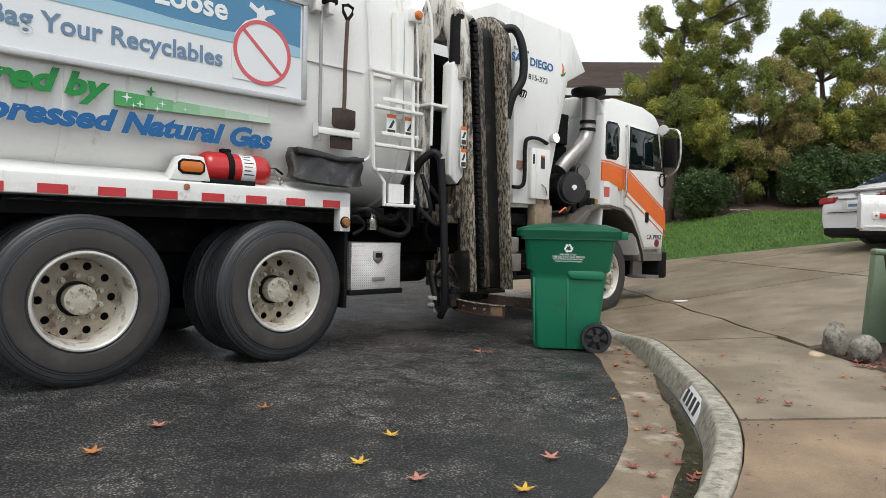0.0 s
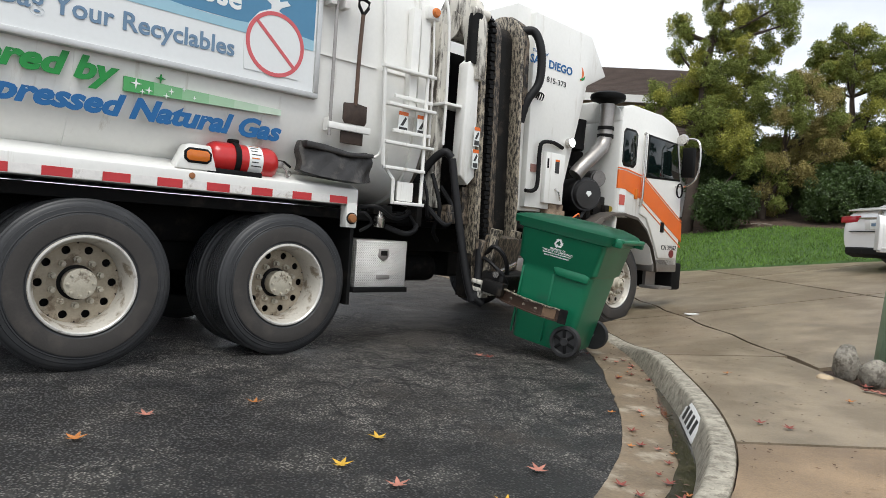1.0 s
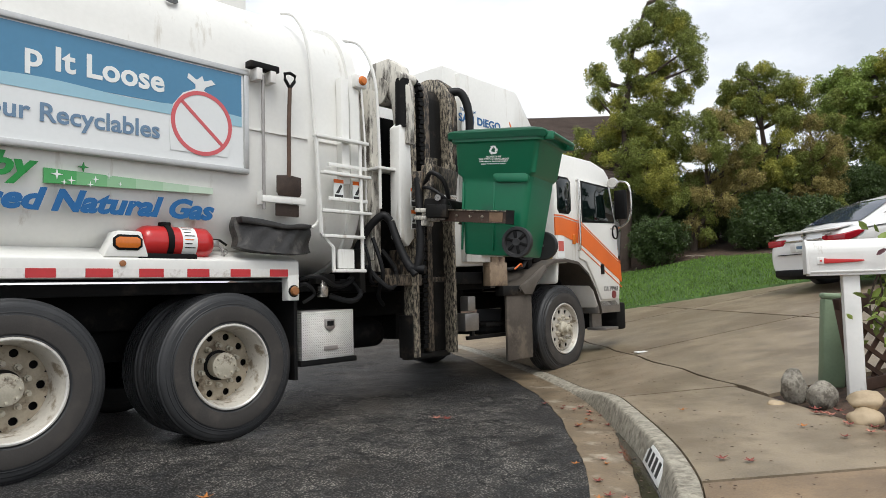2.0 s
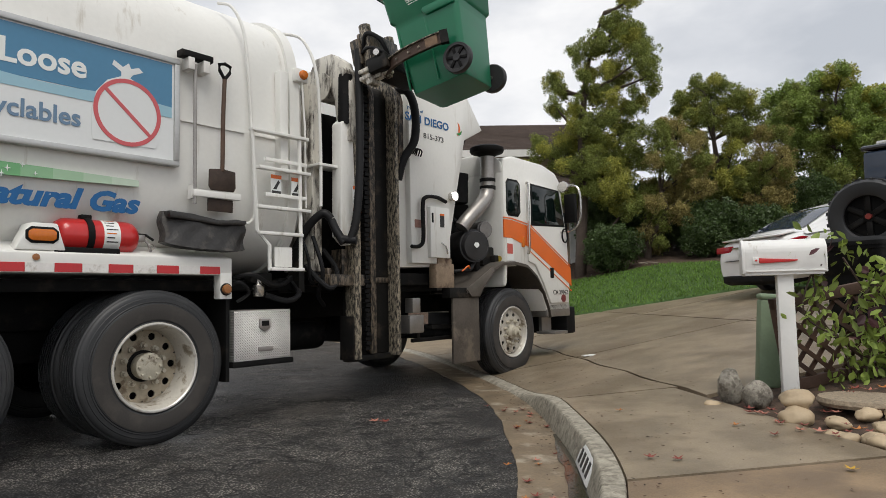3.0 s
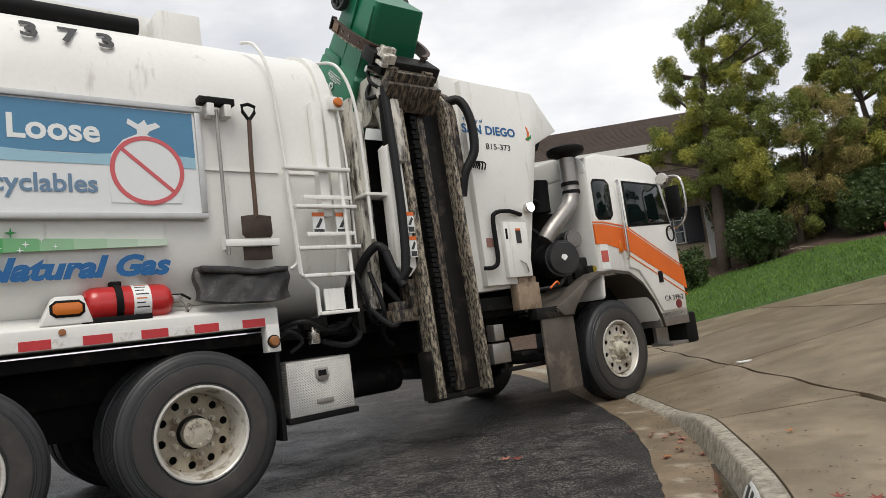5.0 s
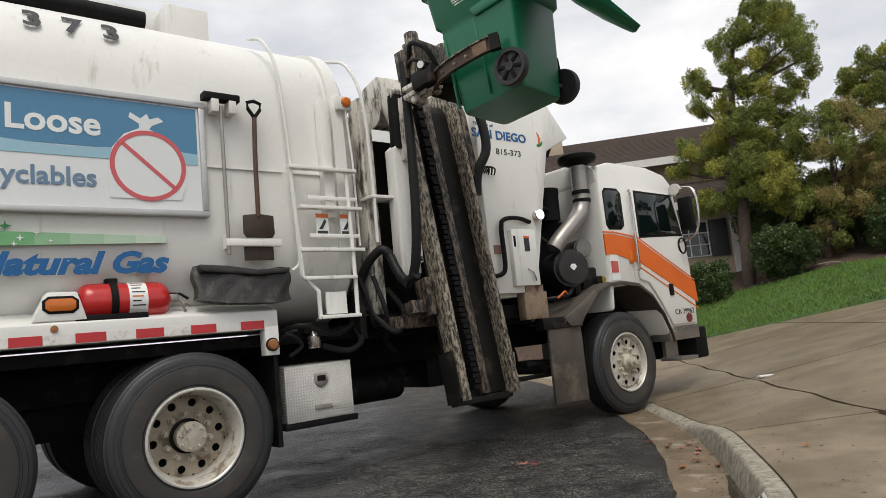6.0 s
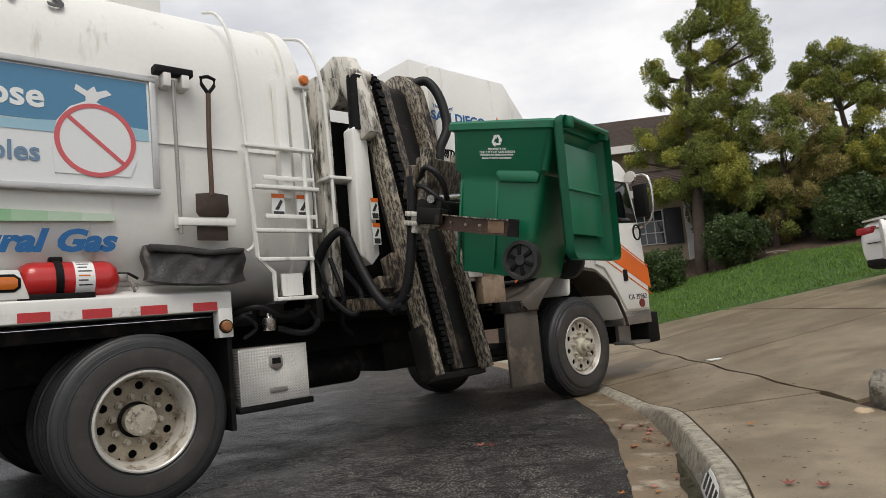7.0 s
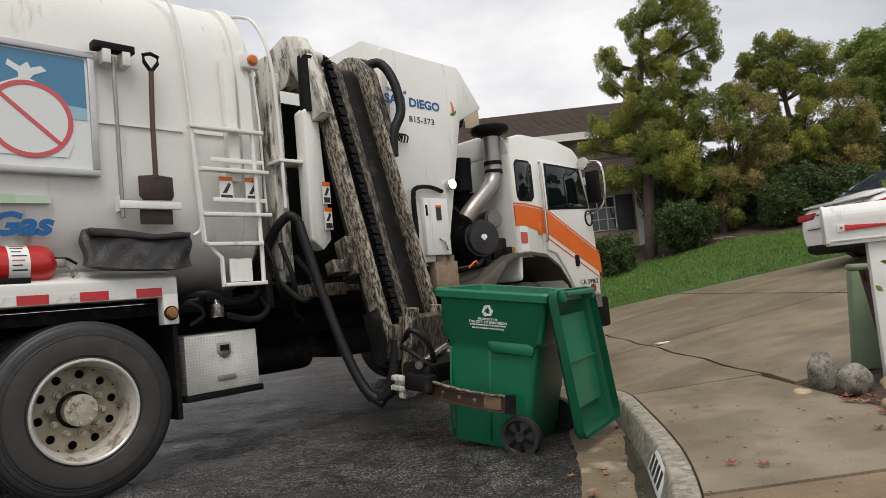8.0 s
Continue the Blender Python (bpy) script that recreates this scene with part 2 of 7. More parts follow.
def lathe(profile, n=32, axis="z", at=(0, 0, 0), bm=None, closed=False):
    """Radius and height pairs turned round an axis."""
    out = bm or bmesh.new()
    rings = []
    for r, h in profile:
        ring = []
        for k in range(n):
            c, s = r * math.cos(2 * math.pi * k / n), r * math.sin(2 * math.pi * k / n)
            p = {"z": (c, s, h), "y": (c, h, s), "x": (h, c, s)}[axis]
            ring.append(out.verts.new(Vector(p) + Vector(at)))
        rings.append(ring)
    for u, v in zip(rings, rings[1:]):
        for k in range(n):
            out.faces.new((u[k], u[(k + 1) % n], v[(k + 1) % n], v[k]))
    if closed:
        for k in range(n):
            out.faces.new((rings[-1][k], rings[-1][(k + 1) % n], rings[0][(k + 1) % n], rings[0][k]))
    else:
        out.faces.new(rings[0][::-1])
        out.faces.new(rings[-1])
    return out


def text_mesh(name, body, size, material, parent, m, align="LEFT", shear=0.0, stretch=1.0, bold=0.0, label=""):
    cu = bpy.data.curves.new(name, "FONT")
    cu.body, cu.size, cu.align_x, cu.shear, cu.extrude, cu.offset = body, size, align, shear, 0.0015, bold
    cu.resolution_u = 3
    tmp = new(name, cu)
    dg = bpy.context.evaluated_depsgraph_get()
    me = bpy.data.meshes.new_from_object(tmp.evaluated_get(dg))
    bpy.data.objects.remove(tmp)
    bpy.data.curves.remove(cu)
    me.transform(m @ Matrix.Diagonal((stretch, 1, 1, 1)))
    if LAYOUT[0]:
        for v in me.vertices:
            v.co = LAYOUT[0](v.co)
    me.materials.clear()
    me.materials.append(material)
    ob = new(name, me)
    ob.parent = parent
    if label:
        ob["label"] = label
    return ob


def side(x, y, z):
    """Pose of lettering on a side that faces -y."""
    return pose(x, y, z, 90, 0, 0)


# ---- ground ----
KERB_Y = (-6, -3, -1, 0, 1, 2, 2.76, 3.5, 4, 4.8, 5.6, 6.3, 7.2, 8.3, 10, 12, 15, 20, 30)
KERB_X = (-7, -3.4, -1.4, -0.65, 0.05, 0.68, 1.12, 1.34, 1.43, 1.53, 1.62, 1.65, 1.6, 1.5, 1.28, 0.9, 0.0, -2.5, -9)


def kerb_x(y):
    return sum(float(np.interp(y + k * 0.2, KERB_Y, KERB_X)) for k in (-2, -1, 0, 1, 2)) / 5


def kerb_h(y):
    """The kerb's height: it drops to a lip along the driveway."""
    s = min(max((y - 5.2) / 1.6, 0), 1)
    return 0.15 + (0.03 - 0.15) * s * s * (3 - 2 * s)


def rise(x, y):
    """Height of walk, driveway, lawn and bed."""
    kx = kerb_x(min(max(y, -6), 30)) + 0.16
    if x < 2.72:
        z = kerb_h(y) + (0.2 - kerb_h(y)) * min(max((x - kx) / (2.72 - kx), 0), 1) if kx < 2.7 else 0.2
    else:
        z = 0.2 + 0.18 * min(x - 2.72, 4.5)
    away = 0.6 * x + 0.8 * y - 13.7
    if away > 0:
        z += 0.2 * min(away, 9)
    return z


ASPHALT = mat("wet worn asphalt", (0.074, 0.072, 0.071), 0.55, 0, 0.9, 0.8, 40, 0.9, (0.10, 0.094, 0.085), 0.26, 1.1)


def cracked(m, fac=0.55):
    """Patches of crazed cracks, wet sheen and brown sand on the asphalt."""
    n, l = m.node_tree.nodes, m.node_tree.links
    b = n["Principled BSDF"]
    src = b.inputs["Base Color"].links[0].from_socket
    co = n.new("ShaderNodeTexCoord")
    wob = n.new("ShaderNodeTexNoise")
    wob.inputs["Scale"].default_value = 2.2
    mixv = n.new("ShaderNodeMix")
    mixv.data_type = "RGBA"
    mixv.blend_type = "LINEAR_LIGHT"
    mixv.inputs[0].default_value = 0.42
    l.new(co.outputs["Object"], wob.inputs["Vector"])
    l.new(co.outputs["Object"], mixv.inputs[6])
    l.new(wob.outputs["Color"], mixv.inputs[7])
    v = n.new("ShaderNodeTexVoronoi")
    v.feature = "DISTANCE_TO_EDGE"
    v.inputs["Scale"].default_value = 4.6
    l.new(mixv.outputs[2], v.inputs["Vector"])
    edge = n.new("ShaderNodeMapRange")
    edge.inputs[1].default_value, edge.inputs[2].default_value, edge.inputs[3].default_value, edge.inputs[4].default_value = 0.0, 0.07, 1, 0
    l.new(v.outputs["Distance"], edge.inputs[0])
    zone = n.new("ShaderNodeTexNoise")
    zone.inputs["Scale"].default_value, zone.inputs["Detail"].default_value, zone.inputs["Roughness"].default_value = 1.4, 9, 0.72
    l.new(co.outputs["Object"], zone.inputs["Vector"])
    zr = n.new("ShaderNodeMapRange")
    zr.inputs[1].default_value, zr.inputs[2].default_value = 0.49, 0.60
    near = n.new("ShaderNodeVectorMath")
    near.operation = "DISTANCE"
    near.inputs[1].default_value = (-0.1, 5.1, 0)
    l.new(co.outputs["Object"], near.inputs[0])
    patch = n.new("ShaderNodeMapRange")
    patch.inputs[1].default_value, patch.inputs[2].default_value, patch.inputs[3].default_value, patch.inputs[4].default_value = 0.6, 2.4, 0.16, 0.0
    l.new(near.outputs["Value"], patch.inputs[0])
    craze = n.new("ShaderNodeMath")
    l.new(zone.outputs["Fac"], craze.inputs[0])
    l.new(patch.outputs[0], craze.inputs[1])
    l.new(craze.outputs[0], zr.inputs[0])
    mul = n.new("ShaderNodeMath")
    mul.operation = "MULTIPLY"
    l.new(edge.outputs[0], mul.inputs[0])
    l.new(zr.outputs[0], mul.inputs[1])
    mx = n.new("ShaderNodeMix")
    mx.data_type = "RGBA"
    l.new(mul.outputs[0], mx.inputs[0])
    mx.inputs[7].default_value = (0.008, 0.008, 0.008, 1)
    # aggregate grains
    gr = n.new("ShaderNodeTexVoronoi")
    gr.inputs["Scale"].default_value = 75
    l.new(co.outputs["Object"], gr.inputs["Vector"])
    gm = n.new("ShaderNodeMapRange")
    gm.inputs[1].default_value, gm.inputs[2].default_value, gm.inputs[3].default_value, gm.inputs[4].default_value = 0.08, 0.5, 3.4, 0.22
    l.new(gr.outputs["Distance"], gm.inputs[0])
    sc = n.new("ShaderNodeVectorMath")
    sc.operation = "SCALE"
    l.new(gm.outputs[0], sc.inputs[3])
    worn = n.new("ShaderNodeTexNoise")
    worn.inputs["Scale"].default_value, worn.inputs["Detail"].default_value, worn.inputs["Roughness"].default_value = 3.5, 8, 0.7
    l.new(co.outputs["Object"], worn.inputs["Vector"])
    wr = n.new("ShaderNodeMapRange")
    wr.inputs[1].default_value, wr.inputs[2].default_value, wr.inputs[4].default_value = 0.36, 0.62, 0.8
    l.new(worn.outputs["Fac"], wr.inputs[0])
    wz = n.new("ShaderNodeMath")
    wz.operation = "MULTIPLY"
    l.new(wr.outputs[0], wz.inputs[0])
    l.new(zr.outputs[0], wz.inputs[1])
    wm = n.new("ShaderNodeMix")
    wm.data_type = "RGBA"
    wm.inputs[7].default_value = (0.30, 0.28, 0.25, 1)
    l.new(wz.outputs[0], wm.inputs[0])
    l.new(src, wm.inputs[6])
    l.new(wm.outputs[2], sc.inputs[0])
    # brown sand swept into the lows
    sand = n.new("ShaderNodeTexNoise")
    sand.inputs["Scale"].default_value, sand.inputs["Detail"].default_value, sand.inputs["Roughness"].default_value = 0.42, 8, 0.7
    l.new(co.outputs["Object"], sand.inputs["Vector"])
    sr = n.new("ShaderNodeMapRange")
    sr.inputs[1].default_value, sr.inputs[2].default_value, sr.inputs[4].default_value = 0.55, 0.72, 0.7
    l.new(sand.outputs["Fac"], sr.inputs[0])
    sm = n.new("ShaderNodeMix")
    sm.data_type = "RGBA"
    sm.inputs[7].default_value = (0.07, 0.052, 0.038, 1)
    l.new(sr.outputs[0], sm.inputs[0])
    l.new(sc.outputs[0], sm.inputs[6])
    l.new(sm.outputs[2], mx.inputs[6])
    l.new(mx.outputs[2], b.inputs["Base Color"])
    rough = n.new("ShaderNodeMapRange")
    rough.inputs[1].default_value, rough.inputs[2].default_value, rough.inputs[3].default_value, rough.inputs[4].default_value = 0.35, 0.65, 0.38, 0.72
    l.new(zone.outputs["Fac"], rough.inputs[0])
    l.new(rough.outputs[0], b.inputs["Roughness"])
    bp = n.new("ShaderNodeBump")
    b.inputs["Specular IOR Level"].default_value = 0.42
    bp.inputs["Strength"].default_value, bp.inputs["Distance"].default_value = 0.9, 0.012
    hsum = n.new("ShaderNodeMath")
    hsum.operation = "SUBTRACT"
    l.new(gm.outputs[0], hsum.inputs[0])
    l.new(mul.outputs[0], hsum.inputs[1])
    l.new(hsum.outputs[0], bp.inputs["Height"])
    l.new(bp.outputs[0], b.inputs["Normal"])


cracked(ASPHALT)
CONCRETE = mat("damp grey concrete", (0.255, 0.203, 0.14), 0.4, 0, 0.55, 3.0, 110, 0.5, (0.165, 0.126, 0.083), 0.42, 1.3, rnd=0.1)
CONCRETE_TAN = mat("tan weathered concrete", (0.265, 0.183, 0.108), 0.5, 0, 0.6, 3.0, 120, 0.5, (0.165, 0.115, 0.072), 0.40, 1.6)
KERB_M = mat("stained kerb concrete", (0.36, 0.33, 0.265), 0.75, 0, 0.6, 16, 90, 0.9, (0.17, 0.15, 0.115), 0.42, 22)
GUTTER_M = mat("sandy wet gutter", (0.20, 0.15, 0.095), 0.45, 0, 0.6, 4, 60, 0.4, (0.36, 0.31, 0.235), 0.28, 4.5)
JOINT_M = mat("dark joint soil", (0.03, 0.026, 0.02), 0.9, 0, 0.5, 20, 90, 0.5)
MULCH = mat("brown mulch", (0.085, 0.052, 0.034), 0.9, 0, 0.7, 9, 110, 1.0, (0.03, 0.02, 0.014), 0.4, 12)
LAWN_M = mat("grass soil", (0.045, 0.095, 0.018), 0.9, 0, 0.5, 3, 110, 0.8)
PAINT_NO = mat("white kerb paint", (0.74, 0.74, 0.72), 0.6, 0, 0.12, 9, 60, 0.2)

bm = bmesh.new()
bmesh.ops.create_grid(bm, x_segments=40, y_segments=40, size=300)
road = tagged(link("road", bm, ASPHALT), "dark damp cracked asphalt street with scattered leaves", "road", kind="structure")


def strip(name, ys, section, material, parent=None, label=""):
    """Sweeps a cross-section along the kerb line; section(y) gives offsets from the kerb's foot and heights."""
    b = bmesh.new()
    rows = []
    for y in ys:
        kx = kerb_x(y)
        dx = (kerb_x(y + 0.05) - kerb_x(y - 0.05)) / 0.1
        nx, ny = 1 / math.hypot(1, dx), -dx / math.hypot(1, dx)
        rows.append([b.verts.new((kx + o * nx, y + o * ny, z)) for o, z in section(y)])
    for u, v in zip(rows, rows[1:]):
        for k in range(len(u) - 1):
            b.faces.new((u[k], u[k + 1], v[k + 1], v[k]))
    if len(rows[0]) > 2:
        for r in (rows[0], rows[-1]):
            b.faces.new(r)
    return link(name, b, material, parent, label, 50)


ys_all = [y / 20 for y in range(-80, 400)]


def ragged(y):
    """The broken edge of the asphalt against the gutter."""
    return -0.33 + 0.02 * noise.noise(Vector((y * 2.2, 0, 0))) + 0.012 * noise.noise(Vector((y * 9, 5, 0)))


gutter = tagged(strip("gutter", ys_all, lambda y: [(ragged(y), -0.05), (ragged(y), 0.006), (-0.1, 0.003), (0.03, 0.004), (0.03, -0.05)], GUTTER_M), "wet sandy concrete gutter along the kerb", "gutter", kind="structure")
WET = mat("standing gutter water", (0.035, 0.032, 0.024), 0.12, 0, 0.5, 6, 60, 0.05, (0.06, 0.052, 0.036), 0.35, 7)
wet_ys = [1.2 + 0.05 * k for k in range(72)]
tagged(strip("gutter_water", wet_ys, lambda y: [(-0.005 - 0.075 * min(1, 1.2 * (4.85 - y)) - 0.02 * noise.noise(Vector((y * 4, 7, 0))), 0.0085), (0.02, 0.0085)], WET, None), "dark shallow water lying along the kerb's foot", "puddle", kind="structure")
kerb = tagged(new("kerb"), "worn rounded concrete kerb with stained face", "kerb", kind="structure")
cuts = [-4, -1.6, 0.2, 1.9, 3.05, 5.35, 6.4, 8.3, 10.8, 13.4, 16, 19.6]
for a, c in zip(cuts, cuts[1:]):
    n = max(4, int((c - a) / 0.04))

    def sec(y):
        h = kerb_h(y)
        w = 0.004 * noise.noise(Vector((y * 6, 3, 0))) + 0.003 * noise.noise(Vector((y * 17, 9, 0)))
        return [(0.0, -0.05), (0.004, 0.0), (0.034 + w, h * 0.6), (0.05 + w, h * 0.88), (0.058 + w, h - 0.004), (0.07 + w, h), (0.15, h + 0.002 + 0.3 * w), (0.157, h - 0.006), (0.157, -0.05)]

    ob = strip("kerb_stone", [a + 0.004 + (c - a - 0.008) * i / n for i in range(n + 1)], sec, KERB_M, kerb)

def sheet(name, fx0, fx1, y0, y1, nx, ny, material, parent=None, dz=0.0, thick=0.08, gap=0.017, label=""):
    """A slab on the slope between two edges, which may depend on y, with a skirt."""
    b = bmesh.new()
    grid = []
    for j in range(ny + 1):
        y = y0 + gap + (y1 - y0 - 2 * gap) * j / ny
        a, c = fx0(y) + gap, fx1(y) - gap
        grid.append([(a + (c - a) * i / nx, y) for i in range(nx + 1)])
    top = [[b.verts.new((x, y, rise(x, y) + dz)) for x, y in row] for row in grid]
    low = [[b.verts.new((x, y, rise(x, y) + dz - thick)) for x, y in row] for row in grid]
    for j in range(ny):
        for i in range(nx):
            b.faces.new((top[j][i], top[j][i + 1], top[j + 1][i + 1], top[j + 1][i]))
    for i in range(nx):
        b.faces.new((top[0][i], low[0][i], low[0][i + 1], top[0][i + 1]))
        b.faces.new((top[ny][i], top[ny][i + 1], low[ny][i + 1], low[ny][i]))
    for j in range(ny):
        b.faces.new((top[j][0], top[j + 1][0], low[j + 1][0], low[j][0]))
        b.faces.new((top[j][nx], low[j][nx], low[j + 1][nx], top[j + 1][nx]))
    return link(name, b, material, parent, label, 30)


def back(y):
    dx = (kerb_x(y + 0.05) - kerb_x(y - 0.05)) / 0.1
    return kerb_x(y) + 0.157 * math.hypot(1, dx) - 0.008


pavement = tagged(new("pavement"), "damp grey concrete walk and sloping driveway of large slabs", "pavement", kind="structure")
edge_x = lambda y: 2.72 + 0.02 * math.sin(5 * y)
far_edge = lambda y: max(2.9, (13.7 - 0.8 * y) / 0.6)
for y0, y1, m_, xr in ((-2.6, -0.3, CONCRETE_TAN, lambda y: 2.7), (-0.3, 3.06, CONCRETE_TAN, lambda y: 2.62), (3.06, 5.4, CONCRETE, lambda y: 2.69), (5.4, 8.1, CONCRETE, edge_x), (8.1, 10.9, CONCRETE, edge_x), (10.9, 14.6, CONCRETE, edge_x)):
    sheet("slab", back, xr, y0, y1, 8, 12, m_, pavement)
for y0, y1 in ((4.95, 8.15), (8.15, 11.4)):
    for xa, xb in ((None, 4.9), (4.9, 7.4), (7.4, 10.4), (10.4, 15)):
        if y1 > 11 and xa and xa > 8:
            continue
        fa = edge_x if xa is None else (lambda y, v=xa: v)
        fb = lambda y, v=xb: max(min(v, far_edge(y)), 2.95)
        sheet("slab", fa, fb, y0, y1, 6, 8, CONCRETE, pavement, dz=-0.004)
sheet("slab", edge_x, lambda y: max(2.9, min(4.9, far_edge(y))), 11.4, 14.2, 5, 8, CONCRETE, pavement, dz=-0.004)
sheet("slab", lambda y: 4.9, lambda y: max(4.95, min(7.4, far_edge(y))), 11.4, 13.4, 4, 8, CONCRETE, pavement, dz=-0.004)

# soil under the joints, bed and lawn in one sloping sheet
bm = bmesh.new()
nx, ny = 110, 110
gv = []
for j in range(ny + 1):
    y = -14 + 70 * (j / ny) ** 1.25
    row = []
    for i in range(nx + 1):
        x0 = kerb_x(min(max(y, -6), 30)) + 0.1
        x = x0 + 75 * (i / nx) ** 2.0
        row.append(bm.verts.new((x, y, rise(x, y) - 0.035)))
    gv.append(row)
for j in range(ny):
    for i in range(nx):
        bm.faces.new((gv[j][i], gv[j][i + 1], gv[j + 1][i + 1], gv[j + 1][i]))
ground = tagged(link("ground", bm, MULCH), "brown mulched earth rising behind the street", "ground", kind="structure")


def lawn_xy(a, b):
    """Lawn coordinates: a along its front edge, b away from it."""
    return 4.58 + 0.8 * a + 0.6 * b, 13.7 - 0.6 * a + 0.8 * b


bm = bmesh.new()
lv = [[bm.verts.new((*lawn_xy(a, b), rise(*lawn_xy(a, b)) + (0.02 if b > 0 else -0.015))) for b in [-0.015, 0.03] + [0.3 * k for k in range(1, 11)]] for a in [-2.5 + 0.5 * k for k in range(38)]]
for u, v in zip(lv, lv[1:]):
    for k in range(len(u) - 1):
        bm.faces.new((u[k], u[k + 1], v[k + 1], v[k]))
lawn = tagged(link("lawn", bm, LAWN_M), "green mown lawn sloping up beside the driveway", "lawn", kind="structure")
GRASS = mat("grass blade", (0.11, 0.205, 0.022), 0.6, 0, 0.3, 2, 30, 0)


def isle(m, lo, hi):
    """Lets every joined piece differ in brightness."""
    n, l = m.node_tree.nodes, m.node_tree.links
    b = n["Principled BSDF"]
    src = b.inputs["Base Color"].links[0].from_socket
    g = n.new("ShaderNodeNewGeometry")
    r = n.new("ShaderNodeMapRange")
    r.inputs[3].default_value, r.inputs[4].default_value = lo, hi
    l.new(g.outputs["Random Per Island"], r.inputs[0])
    s = n.new("ShaderNodeVectorMath")
    s.operation = "SCALE"
    l.new(src, s.inputs[0])
    l.new(r.outputs[0], s.inputs[3])
    l.new(s.outputs[0], b.inputs["Base Color"])


isle(GRASS, 0.55, 1.45)


def raw(name, verts, faces, material, parent=None, label=""):
    me = bpy.data.meshes.new(name)
    me.from_pydata(verts, [], faces)
    me.materials.append(material)
    ob = new(name, me)
    ob.parent = parent
    if label:
        ob["label"] = label
    return ob


rng = np.random.default_rng(4)
NB = 60000
ga, gb = rng.uniform(-2.4, 15, NB), rng.uniform(0.0, 3.0, NB)
gx, gy = 4.58 + 0.8 * ga + 0.6 * gb, 13.7 - 0.6 * ga + 0.8 * gb
gz = np.where(gx < 2.72, 0.2, 0.2 + 0.18 * np.clip(gx - 2.72, 0, 4.5)) + 0.2 * np.clip(0.6 * gx + 0.8 * gy - 13.7, 0, 9) + 0.015
gt, gh = rng.uniform(0, 6.28, NB), rng.uniform(0.025, 0.07, NB)
g0 = np.stack([gx, gy, gz], 1)
gw = np.stack([np.cos(gt), np.sin(gt), 0 * gt], 1) * 0.009
gl_ = np.stack([rng.normal(0, 0.02, NB), rng.normal(0, 0.02, NB), gh], 1)
gvs = np.stack([g0 - gw, g0 + gw, g0 + gl_], 1).reshape(-1, 3)
gfs = np.arange(3 * NB).reshape(-1, 3)
tagged(raw("grass", gvs, gfs, GRASS), "short green grass blades on the lawn", "grass", kind="stuff")

# crumbs of leaf and soil on walk and gutter
ND = 900
dy = rng.uniform(1.6, 8.0, ND)
dx_ = np.array([kerb_x(v) for v in dy]) + np.where(rng.uniform(0, 1, ND) < 0.45, -np.abs(rng.normal(0.03, 0.12, ND)), 0.2 + 1.1 * rng.uniform(0, 1, ND) ** 1.3)
dz_ = np.array([rise(u, v) if u > kerb_x(v) + 0.16 else 0.008 for u, v in zip(dx_, dy)]) + 0.006
dt, dl = rng.uniform(0, 6.28, ND), rng.uniform(0.004, 0.016, ND)
d0 = np.stack([dx_, dy, dz_], 1)
du = np.stack([np.cos(dt), np.sin(dt), 0 * dt], 1) * dl[:, None]
dv = np.stack([-np.sin(dt), np.cos(dt), 0.3 + 0 * dt], 1) * dl[:, None] * 0.45
dvs = np.stack([d0 - du, d0 + dv, d0 + du, d0 - 0.4 * dv], 1).reshape(-1, 3)
CRUMB = mat("leaf crumbs", (0.085, 0.05, 0.03), 0.8, 0, 0.4)
isle(CRUMB, 0.3, 1.8)
tagged(raw("debris", dvs, np.arange(4 * ND).reshape(-1, 4), CRUMB), "crumbs of dry leaf strewn on the walk", "debris", kind="stuff")


# ---- refuse truck: x ahead, y to its left, z up; its origin lies on the street below the second rear axle ----
truck = thing("refuse_truck", "white side-loading recycling truck with orange cab stripe, reversing slowly", "truck")


def sect(k):
    """A point of the tank's rounded cross-section, k from 0 to 1 round it."""
    a = 2 * math.pi * k
    c, s = math.cos(a), math.sin(a)
    e = 2 / 3.7
    return 1.2 * math.copysign(abs(c) ** e, c), 2.30 + 1.14 * math.copysign(abs(s) ** e, s)


bm = bmesh.new()
rings = []
for x, f in [(-4.7, 0.9), (-4.6, 1.0), (-3, 1.0), (-1.5, 1.0), (0.0, 1.0), (0.74, 1.0), (1.16, 1.0), (1.27, 0.985), (1.34, 0.95), (1.39, 0.89), (1.41, 0.8), (1.42, 0.1)]:
    rings.append([bm.verts.new((x, y * f, 2.3 + (z - 2.3) * f)) for y, z in (sect(k / 72) for k in range(72))])
for u, v in zip(rings, rings[1:]):
    for k in range(72):
        bm.faces.new((u[k], u[(k + 1) % 72], v[(k + 1) % 72], v[k]))
bm.faces.new(rings[0][::-1])
bm.faces.new(rings[-1])
tank = part("tank_body", bm, WHITE, truck, "round-sided white tank body with light grime")
for x, w, d in ((1.2, 0.05, 0.025), (-1.45, 0.02, 0.006)):
    bm = bmesh.new()
    rr = []
    for xx, f in ((x - w, 1.0), (x - w, 1 + d), (x + w, 1 + d), (x + w, 1.0)):
        rr.append([bm.verts.new((xx, y * f, 2.3 + (z - 2.3) * f)) for y, z in (sect(k / 72) for k in range(72))])
    for u, v in zip(rr, rr[1:]):
        for k in range(72):
            bm.faces.new((u[k], u[(k + 1) % 72], v[(k + 1) % 72], v[k]))
    part("body_ring", bm, WHITE, tank)
